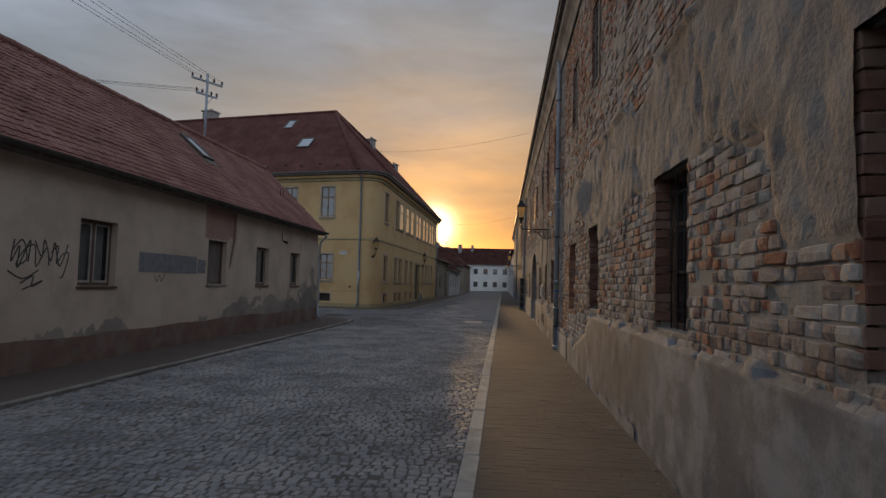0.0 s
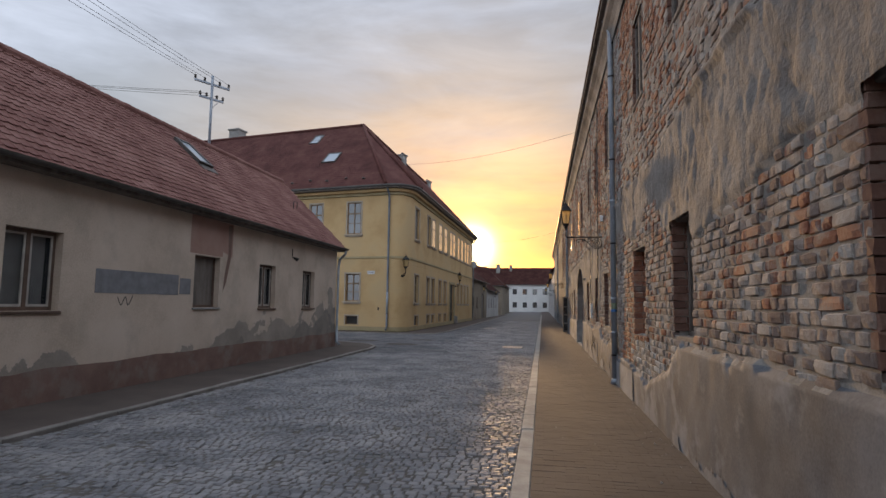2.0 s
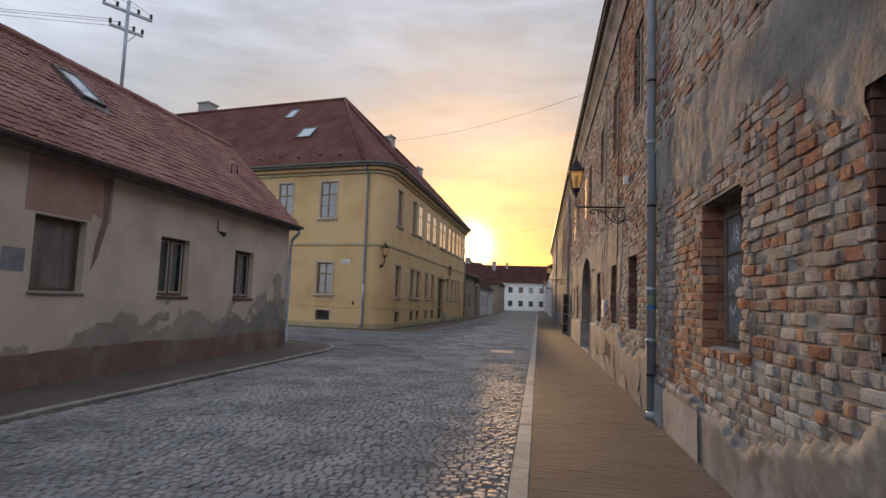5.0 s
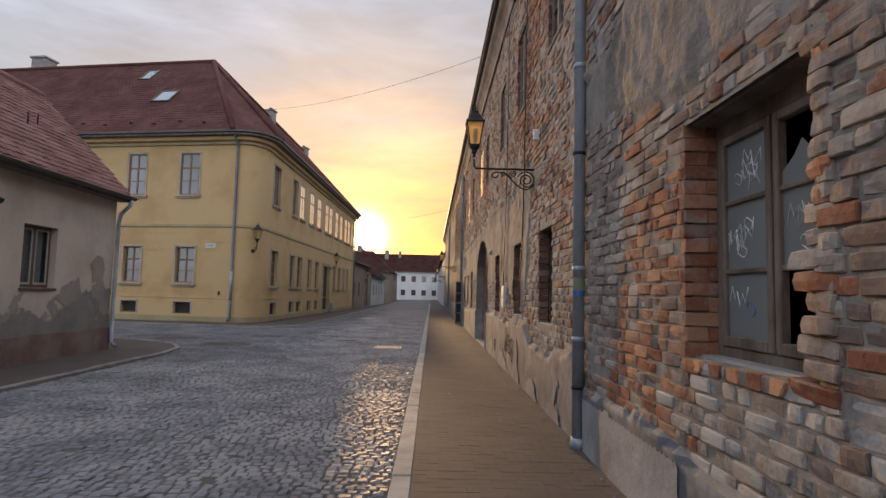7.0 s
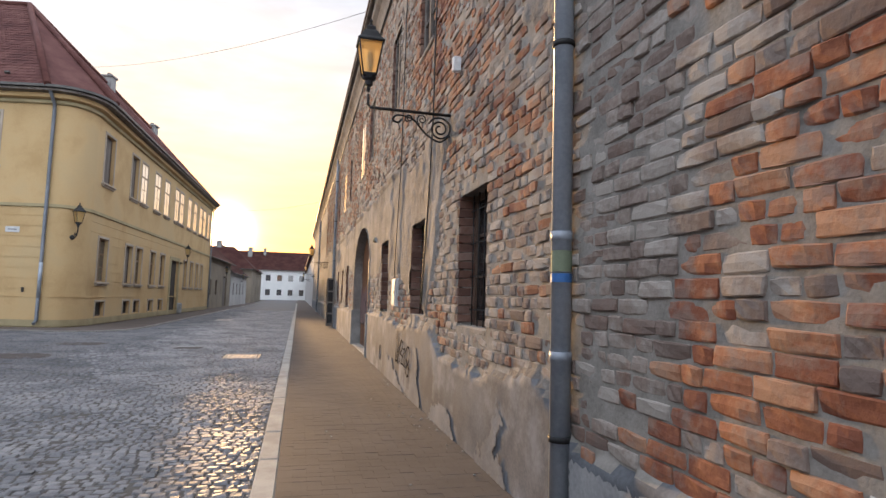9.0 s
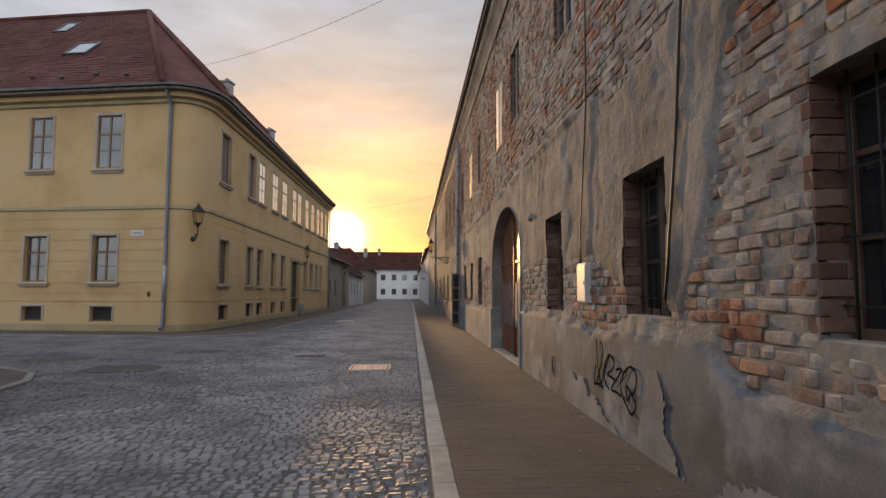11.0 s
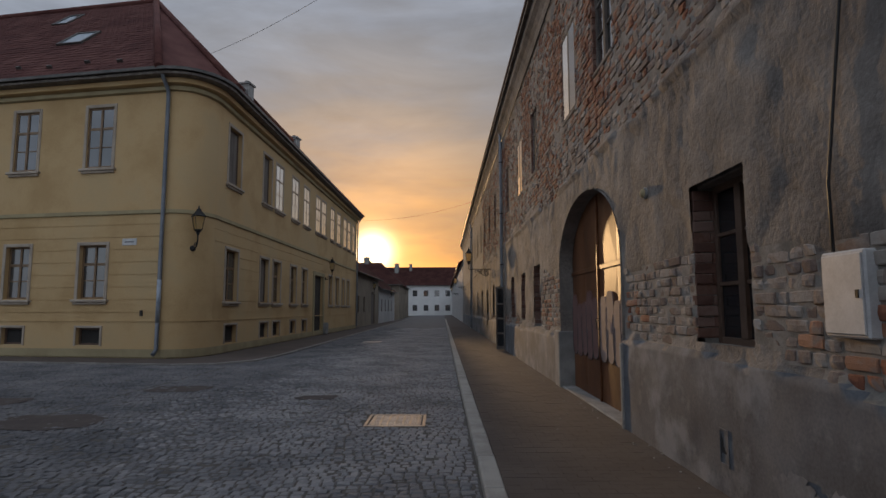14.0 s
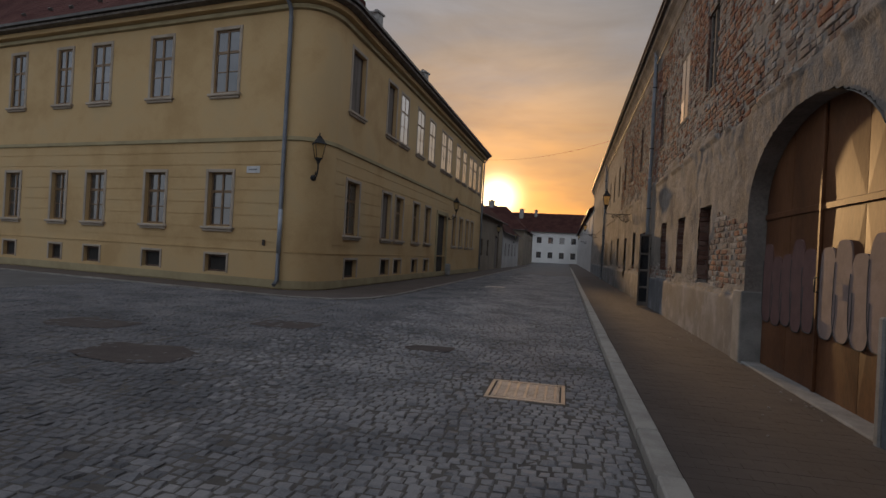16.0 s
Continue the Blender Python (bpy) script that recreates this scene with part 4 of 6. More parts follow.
                if j % 2:
                    pts = [(x + 0.0105, cy + (0.035 + 0.03 * j / 5) * math.cos(t), min(max(cz + 0.03 * math.sin(t) * (1 + 0.4 * math.sin(2 * t)), p + 0.01), q - 0.01)) for t in np.linspace(0.3, 5.6, 18)]
                part("spray_stroke", tube(pts, 0.0028, 4), M["bluepaint"] if k == 0 and j == 1 else M["whitepaint"], sash, "sprayed scribble")
    # inner frame seen through the gap
    part("inner_sash", join(box(x + 0.14, x + 0.17, y0 + 0.08, y0 + 0.14, z0, z1), box(x + 0.14, x + 0.17, c - 0.16, c - 0.1, z0, z1), box(x + 0.14, x + 0.17, y0 + 0.14, c - 0.16, z0 + 0.5, z0 + 0.56)), M["sashwood"], win)
    part("hanging_board", box(x + 0.18, x + 0.2, y0 + 0.1, c - 0.02, z0 + 0.02, z0 + 0.5), M["bluepaint"], win, "faded blue board behind the gap")


for o in GROUND_OPEN:
    if o[0] < 40:
        reveal(*o, o[0] < 23)
    (broken_window(*o[:4]) if o[4] == "broken" else right_window(*o))
for o in UPPER_OPEN:
    if o[0] < 40:
        reveal(*o, False)
    right_window(*o)

jamb_meshes = [mesh("jamb_brick", *worn_bricks([(0, 0, 0, 0.238, 0.066, 0.07)], 70 + i), M["brick_smeared"]) for i in range(6)]
# loose red bricks on the sill of the broken window
for i in range(5):
    part("sill_brick", brick_meshes[i % 6], None, right_building, "", m=pose(WALL + 0.062, 11.02 + i * 0.185, 1.06, 0, 0, 90 + RNG.normal(0, 3)) @ Matrix.Diagonal((1.6, 0.6, 1.05, 1)))

# crumbling bricks along the near side of the broken window, reaching farther out towards the sill
for i in range(17):
    zz = 1.08 + i * 0.087
    out = 0.13 * max(0.0, 1 - (zz - 1.05) / 1.2) + (0.05 if i in (5, 6, 16) else 0.0) + RNG.uniform(-0.03, 0.035) - (0.03 if i % 2 else 0)
    for deep in (0, 1):
        tip = 10.78 + max(out, -0.02) - 0.05 * deep
        ln = tip - 10.66
        m = Matrix.LocRotScale((WALL + 0.04 + deep * 0.1 + RNG.normal(0, 0.008), tip - ln / 2, zz), Euler((RNG.normal(0, 0.03), RNG.normal(0, 0.03), RNG.normal(0, 0.04))), (1.5, ln / 0.238, RNG.uniform(1.08, 1.22)))
        part("jamb_brick", jamb_meshes[(i + deep) % 6] if i % 5 else brick_meshes[i % 6], None, right_building, "", m=m)

# the gate: two tall leaves of vertical boards, the tops cut to the arch
gate = empty("arched_gate", "tall arched red-brown double gate of pressed panels, sprayed with pale paint", "gate")
XG = WALL + 0.2


def arch_z(y):
    return GATE[2] + GATE[3] * math.sqrt(max(0.0, 1 - ((y - GC) / GH) ** 2))


split = 25.72
for leaf, (a, b) in enumerate(((GATE[0] + 0.02, split - 0.012), (split + 0.012, GATE[1] - 0.02))):
    g = part("leaf", box(XG + 0.03, XG + 0.07, a, b, 0.02, 2.0), M["gatewood"], gate, "red-brown gate leaf with creased panels")
    # sheet panels, two by two, each pressed into a shallow uneven pyramid
    mid = (a + b) / 2
    for p, q in ((a, mid), (mid, b)):
        for low in (True, False):
            if low:
                ring = [(p + 0.004, 0.02), (q - 0.004, 0.02), (q - 0.004, 1.93), (p + 0.004, 1.93)]
            else:
                ring = [(p + 0.004, 1.95), (q - 0.004, 1.95)] + [(yy, max(arch_z(yy) - 0.004, 1.99)) for yy in np.linspace(q - 0.004, p + 0.004, 9)]
            cy, cz = sum(v[0] for v in ring) / len(ring) + RNG.normal(0, 0.08), sum(v[1] for v in ring) / len(ring) + RNG.normal(0, 0.12)
            n = len(ring)
            V = [(XG + 0.012, yy, zz) for yy, zz in ring] + [(XG + RNG.uniform(-0.006, -0.001), cy, cz)] + [(XG + 0.03, yy, zz) for yy, zz in ring]
            F = [((i + 1) % n, i, n) for i in range(n)] + [(i, (i + 1) % n, n + 1 + (i + 1) % n, n + 1 + i) for i in range(n)]
            part("panel", mesh("panel", V, F, M["gatewood"]), None, g)
    part("rail", box(XG - 0.01, XG + 0.02, a, b, 1.9, 1.97, 0.006), M["gatewood"], g)
    # sprayed bulging shapes side by side with dark outlines
    count = 5
    for i in range(count):
        w = (b - a - 0.1) / count
        c0 = a + 0.05 + w * (i + 0.5)
        z0, z1 = 0.56 + 0.05 * RNG.random(), 1.42 + 0.22 * RNG.random()
        ring = [(c0 + 0.6 * w * math.copysign(abs(math.cos(t)) ** 0.55, math.cos(t)) * (0.95 + 0.06 * math.sin(3 * t + i)), (z0 + z1) / 2 + 0.5 * (z1 - z0) * math.copysign(abs(math.sin(t)) ** 0.6, math.sin(t))) for t in np.linspace(0, 2 * math.pi, 33)[:-1]]
        spray = part("sprayed_shape", mesh("sprayed_shape", [(XG - 0.009 - 0.001 * (i % 2), yy, zz) for yy, zz in ring] + [(XG + 0.014, yy, zz) for yy, zz in ring], [tuple(range(32))[::-1]] + [(k, (k + 1) % 32, 32 + (k + 1) % 32, 32 + k) for k in range(32)], M["pinkspray"] if leaf == 0 else M["redspray"]), None, g, "pale sprayed bulging shape" if leaf == 0 else "dull red sprayed bulging shape")
        part("outline", tube([(XG - 0.009, yy, zz) for yy, zz in ring[16:] + ring[:3]], 0.007, 4), M["darkspray"], spray)
part("cover_strip", box(XG - 0.022, XG + 0.012, split - 0.025, split + 0.025, 0.02, 3.0, 0.006), M["gatewood"], gate)
part("handle", tube([(XG - 0.03, split - 0.1, 1.05), (XG - 0.075, split - 0.1, 1.05), (XG - 0.075, split - 0.1, 1.2), (XG - 0.03, split - 0.1, 1.2)], 0.009, 6), M["iron"], gate)
part("threshold", box(WALL - 0.02, XG + 0.1, GATE[0], GATE[1], -0.04, 0.02, 0.01), M["concrete"], gate)


# cornice, gutter and roof
def extrude_y(profile, y0, y1, closed=True):
    bm = bmesh.new()
    a = [bm.verts.new((x, y0, z)) for x, z in profile]
    b = [bm.verts.new((x, y1, z)) for x, z in profile]
    n = len(profile)
    for i in range(n if closed else n - 1):
        bm.faces.new((a[i], a[(i + 1) % n], b[(i + 1) % n], b[i]))
    if closed:
        bm.faces.new(a)
        bm.faces.new(b[::-1])
    bmesh.ops.recalc_face_normals(bm, faces=bm.faces[:])
    return bm


part("cornice", extrude_y([(WALL + 0.3, 7.15), (WALL - 0.03, 7.15), (WALL - 0.05, 7.22), (WALL - 0.06, 7.3), (WALL - 0.12, 7.42), (WALL - 0.2, 7.5), (WALL - 0.22, 7.62), (WALL + 0.3, 7.62)], -12, 76), M["plaster"], right_building, "rounded plaster cornice under the eaves")
part("gutter", extrude_y([(1.52 + 0.075 * math.cos(t), 7.86 + 0.075 * math.sin(t)) for t in np.linspace(math.pi, 2 * math.pi, 9)] + [(1.52 + 0.067 * math.cos(t), 7.86 + 0.067 * math.sin(t)) for t in np.linspace(2 * math.pi, math.pi, 9)], -12, 76), M["darkzinc"], right_building, "dark metal gutter")
part("soffit_board", box(1.46, WALL + 0.3, -12, 76, 7.64, 7.7), M["oldwood"], right_building)
part("roof", extrude_y([(1.45, 7.8), (1.45, 7.88), (5.6, 10.0), (9.8, 7.88), (9.8, 7.8), (5.6, 9.9)], -12.2, 76.2), M["tile_old"], right_building)


def downpipe(y, x=1.7):
    p = empty("downpipe", "grey zinc downpipe with dark joint rings on the brick wall", "downpipe", group="downpipes")
    part("pipe", tube([(x, y, 0.02), (x, y, 7.35), (x - 0.02, y, 7.45), (1.56, y, 7.7), (1.53, y, 7.8)], 0.058, 12), M["zinc"], p)
    for zz in (0.57, 2.84, 4.6, 6.4):
        part("ring", tube([(x, y, zz - 0.016), (x, y, zz + 0.016)], 0.066, 12), M["iron"], p)
    for zz in (1.02, 1.7, 3.72):
        part("collar", tube([(x, y, zz - 0.025), (x, y, zz + 0.03)], [0.0615, 0.064], 12), M["zinc"], p)
    for zz in (0.9, 2.2, 4.0, 6.0):
        part("holder", box(x + 0.04, WALL + 0.05, y - 0.012, y + 0.012, zz - 0.012, zz + 0.012), M["zinc"], p)
    part("boot", tube([(x, y, 0.0), (x, y, 0.07), (x, y, 0.1)], [0.085, 0.075, 0.06], 12), M["zinc"], p)
    return p


pipe = downpipe(14.13)
part("sticker", tube([(1.7, 14.13, 1.44), (1.7, 14.13, 1.49)], 0.0598, 12, False), M["bluepaint"], pipe, "blue sticker")
part("sticker", tube([(1.7, 14.13, 1.5), (1.7, 14.13, 1.62)], 0.0594, 12, False), M["stickergreen"], pipe, "faded yellow-green scrap of a sticker")
downpipe(36.9)
downpipe(58.0)

# a narrow glazed door leaf standing open by the far downpipe
leaf_door = empty("door_leaf", "narrow dark glazed door leaf standing open against the pavement", "door", pose(1.43, 36.3, 0.02))
bm = bmesh.new()
for a, b, c, d in ((0, 0.045, 0, 2.04), (0.255, 0.3, 0, 2.04), (0.045, 0.255, 0, 0.12), (0.045, 0.255, 0.5, 0.56), (0.045, 0.255, 0.98, 1.04), (0.045, 0.255, 1.45, 1.51), (0.045, 0.255, 1.98, 2.04)):
    add_box(bm, a, b, 0, 0.04, c, d, 0.005)
part("frame", bm, M["oldwood"], leaf_door)
for c, d in ((0.12, 0.5), (0.56, 0.98), (1.04, 1.45), (1.51, 1.98)):
    part("pane", box(0.04, 0.26, 0.018, 0.022, c, d), M["glass"], leaf_door)
part("hinge", box(0.3, 0.36, 0.01, 0.03, 1.6, 1.66), M["iron"], leaf_door)

# cables, box, disc, vent, tag
cable = tagged(part("wall_cable", tube([(WALL - 0.02, 17.75, 7.0), (WALL - 0.025, 17.8, 4.6), (WALL - 0.03, 17.78, 3.5), (WALL - 0.025, 17.95, 2.4), (WALL - 0.03, 18.12, 1.5), (WALL - 0.02, 18.2, 1.25)], 0.011, 6), M["wire"]), "thin dark cable hanging down the plaster wall", "cable")
tagged(part("wall_cable", tube([(WALL - 0.02, 20.0, 7.2), (WALL - 0.03, 20.02, 3.4), (WALL - 0.03, 20.3, 2.0), (WALL - 0.03, 20.3, 1.6)], 0.009, 6), M["wire"]), "thin cable running to a pale meter box", "cable")
tagged(part("wall_cable", tube([(WALL - 0.03, 0.5, 7.12), (WALL - 0.04, 30, 7.1), (WALL - 0.04, 70, 7.12)], 0.012, 6), M["wire"]), "dark cable along the wall under the eaves", "cable")
meter = empty("meter_box", "pale grey metal meter box on the flaking wall", "meter box", pose(WALL, 20.215, 1.405))
part("body", box(-0.05, 0.05, -0.16, 0.16, -0.22, 0.22, 0.01), M["boxgrey"], meter)
part("door", box(-0.06, -0.05, -0.145, 0.145, -0.2, 0.2, 0.004), M["boxgrey"], meter)
part("lock", box(-0.066, -0.06, -0.12, -0.1, -0.02, 0.02), M["iron"], meter)
fixture = empty("wall_light", "small round pale wall light above the plaster", "wall light", pose(WALL, 23.08, 2.505, 0, -90, 0))
part("backplate", lathe([(0.06, -0.02), (0.062, 0.02), (0.052, 0.03)], 16), M["concrete"], fixture)
part("dome", lathe([(0.05, 0.03), (0.048, 0.045), (0.03, 0.06), (0.005, 0.065)], 16), M["yellow_trim"], fixture)
plate = empty("wall_box", "tiny white junction box by the lamp bracket", "junction box", pose(WALL - 0.02, 16.7, 3.75))
part("body", box(-0.06, 0.03, -0.035, 0.035, -0.08, 0.08, 0.01), M["whitepaint"], plate)
vent = empty("wall_vent", "small vent low in the plinth, a dark panel for its hole", "vent", pose(WALL - 0.03, 21.6, 0.335))
part("frame", join(box(-0.012, 0.03, -0.07, -0.055, -0.13, 0.13), box(-0.012, 0.03, 0.055, 0.07, -0.13, 0.13), box(-0.012, 0.03, -0.055, 0.055, 0.115, 0.13), box(-0.012, 0.03, -0.055, 0.055, -0.13, -0.115)), M["plinth"], vent)
# dark panel in place of the vent's hollow, shade in its colour
part("grille", box(-0.004, 0.02, -0.055, 0.055, -0.115, 0.115), M["dark"], vent)


def strokes(name, paths, m, mat, radius, label):
    g = empty(name, label, "graffiti", m)
    for p in paths:
        part("stroke", tube([(0, a, b) for a, b in p], radius, 6), mat, g, m=Matrix.Diagonal((0.12, 1, 1, 1)))
    return g


def curve(pts, n=8):
    """A smooth line through points (Catmull-Rom)."""
    P = [pts[0]] + list(pts) + [pts[-1]]
    out = []
    for i in range(1, len(P) - 2):
        for t in np.linspace(0, 1, n, endpoint=False):
            q = [0.5 * (2 * P[i][k] + (P[i + 1][k] - P[i - 1][k]) * t + (2 * P[i - 1][k] - 5 * P[i][k] + 4 * P[i + 1][k] - P[i + 2][k]) * t * t + (3 * P[i][k] - P[i - 1][k] - 3 * P[i + 1][k] + P[i + 2][k]) * t ** 3) for k in (0, 1)]
            out.append(tuple(q))
    return out + [P[-2]]


strokes("graffiti_tag", [curve([(0.455, 0.278), (0.449, 0.151), (0.41, -0.012), (0.295, -0.193)]),
                         curve([(0.309, 0.267), (0.261, 0.178), (0.377, -0.039), (0.522, -0.182), (0.533, -0.092), (0.479, 0.018)]),
                         curve([(0.496, -0.17), (0.317, -0.131), (0.218, 0.05), (0.068, 0.167), (0.196, 0.001), (0.23, -0.085), (0.108, -0.167)]),
                         curve([(0.068, 0.167), (-0.052, 0.111), (0.017, 0.023), (0.136, -0.026), (-0.046, -0.051)]),
                         curve([(-0.092, 0.045), (-0.232, 0.056), (0.033, -0.143), (-0.104, -0.158), (-0.21, -0.178)]),
                         curve([(-0.217, -0.013), (-0.214, -0.13), (-0.326, -0.225), (-0.45, -0.285), (-0.553, -0.186), (-0.448, -0.114), (-0.341, -0.064), (-0.361, -0.182), (-0.43, -0.119)]),
                         curve([(-0.247, -0.007), (-0.334, 0.069), (-0.452, 0.113), (-0.554, 0.082), (-0.57, 0.002), (-0.529, -0.082), (-0.477, -0.111)])],
        pose(WALL - 0.047, 19.3, 0.55), M["blackpaint"], 0.0125, "black sprayed scrawl on the cement plinth")


# ---- lanterns ----
def lantern(parent, x, y, z, s=1.0):
    """A four-sided tapering street lantern standing on (x, y, z)."""
    m = pose(x, y, z) @ Matrix.Scale(s, 4)
    part("stem", lathe([(0.02, -0.17), (0.03, -0.1), (0.055, -0.08), (0.055, -0.02), (0.09, 0.0), (0.1, 0.05), (0.06, 0.06)], 10), M["iron"], parent, m=m)
    q = math.pi / 4
    cage = bmesh.new()
    lo, hi = 0.125, 0.225
    for k in range(4):
        a = q + k * math.pi / 2
        c, d = math.cos(a), math.sin(a)
        n = tube([(lo * c, lo * d, 0.05), (hi * c, hi * d, 0.5)], 0.011, 5)
        me = bpy.data.meshes.new("x")
        n.to_mesh(me)
        n.free()
        cage.from_mesh(me)
        bpy.data.meshes.remove(me)
    part("cage", cage, M["iron"], parent, m=m)
    part("base_ring", lathe([(lo, 0.03), (lo + 0.012, 0.05), (lo, 0.075)], 4, turn=q), M["iron"], parent, m=m)
    part("roof", lathe([(hi + 0.02, 0.49), (hi + 0.03, 0.51), (hi - 0.03, 0.56), (0.13, 0.65), (0.09, 0.68), (0.085, 0.73), (0.03, 0.76), (0.02, 0.8), (0.028, 0.82), (0.006, 0.86)], 4, turn=q), M["iron"], parent, m=m)
    for k in range(4):
        a0, a1 = q + k * math.pi / 2, q + (k + 1) * math.pi / 2
        v = [(r * math.cos(a) * 0.96, r * math.sin(a) * 0.96, zz) for r, a, zz in ((lo, a0, 0.07), (lo, a1, 0.07), (hi, a1, 0.49), (hi, a0, 0.49))]
        g = part("pane", mesh("pane", v, [(0, 1, 2, 3)], M["lampglass"]), None, parent, "milky lamp glass", m=m)
    part("bulb", lathe([(0.01, 0.08), (0.03, 0.12), (0.05, 0.24), (0.045, 0.34), (0.02, 0.38)], 10), M["curtain"], parent, m=m)


def spiral(cx, cz, r0, r1, turns, start, n=26):
    return [(cx + (r0 + (r1 - r0) * t) * math.cos(start + turns * 6.283 * t), cz + (r0 + (r1 - r0) * t) * math.sin(start + turns * 6.283 * t)) for t in np.linspace(0, 1, n)]


def bracket_lamp(x, y, z, reach=0.95, group="bracket street lamps"):
    """A street lantern on a scrolled iron bracket that reaches out from a wall towards -x at height z."""
    g = empty("street_lamp", "black iron street lantern on a scrolled wall bracket", "street lamp", group=group)
    e = x - reach
    part("arm", tube([(x + 0.03, y, z), (e + 0.03, y, z), (e, y, z + 0.03), (e, y, z + 0.14)], 0.016, 6), M["iron"], g)
    part("wall_plate", box(x - 0.012, x + 0.04, y - 0.03, y + 0.03, z - 0.3, z + 0.06, 0.004), M["iron"], g)
    big = spiral(x - 0.2, z - 0.16, 0.03, 0.135, 2.2, 1.5, 40)
    part("scroll", tube([(a, y, b) for a, b in big], 0.011, 5), M["iron"], g)
    tail = curve([(x - 0.06, z - 0.2), (x - 0.2, z - 0.3), (x - 0.36, z - 0.22), (x - 0.5, z - 0.08), (x - 0.66, z - 0.05), (x - 0.72, z - 0.1), (x - 0.66, z - 0.13), (x - 0.62, z - 0.09)])
    part("scroll", tube([(a, y, b) for a, b in tail], 0.011, 5), M["iron"], g)
    for c, r in ((x - 0.4, 0.06), (x - 0.54, 0.045)):
        part("scroll", tube([(a, y, b) for a, b in spiral(c, z - 0.075, 0.012, r, 1.6, 0.6, 20)], 0.008, 5), M["iron"], g)
    lantern(g, e, y, z + 0.3, 0.78)
    return g


bracket_lamp(WALL + 0.085, 17.05, 3.315, 0.985)
bracket_lamp(WALL, 42.2, 3.05)
bracket_lamp(WALL, 68.0, 3.3)


# ---- facades with real openings ----
def frame_matrix(px, py, dx, dy):
    """x along the facade, y into the building, z up."""
    n = math.hypot(dx, dy)
    dx, dy = dx / n, dy / n
    return Matrix(((dx, -dy, 0, px), (dy, dx, 0, py), (0, 0, 1, 0), (0, 0, 0, 1)))


def facade(name, parent, m, length, z0, z1, openings, mat, depth=0.22, grooves=(), label=""):
    """A wall face with holes and reveals; grooves: heights of sunk joints."""
    us = sorted({0.0, length, *[v for o in openings for v in o[:2]]})
    gs = [v for g in grooves for v in (g - 0.012, g + 0.012)]
    zs = sorted({z0, z1, *[v for o in openings for v in o[2:4]], *gs})
    bm = bmesh.new()
    quad = lambda *p: bm.faces.new([bm.verts.new(q) for q in p])
    sunk = lambda z: 0.014 if any(abs(z - g) < 0.012 for g in grooves) else 0.0
    for a, b in zip(us, us[1:]):
        for c, d in zip(zs, zs[1:]):
            u, z = (a + b) / 2, (c + d) / 2
            if any(o[0] < u < o[1] and o[2] < z < o[3] for o in openings):
                continue
            s = sunk(z)
            quad((a, s, c), (b, s, c), (b, s, d), (a, s, d))
            if s:
                quad((a, 0, d), (a, s, d), (b, s, d), (b, 0, d))
                quad((a, 0, c), (b, 0, c), (b, s, c), (a, s, c))
    for a, b, c, d in [o[:4] for o in openings]:
        quad((a, 0, c), (a, depth, c), (a, depth, d), (a, 0, d))
        quad((b, 0, c), (b, 0, d), (b, depth, d), (b, depth, c))
        quad((a, 0, d), (a, depth, d), (b, depth, d), (b, 0, d))
        quad((a, 0, c), (b, 0, c), (b, depth, c), (a, depth, c))
    bmesh.ops.remove_doubles(bm, verts=bm.verts[:], dist=1e-5)
    return part(name, bm, mat, parent, label, m)


_cache = {}


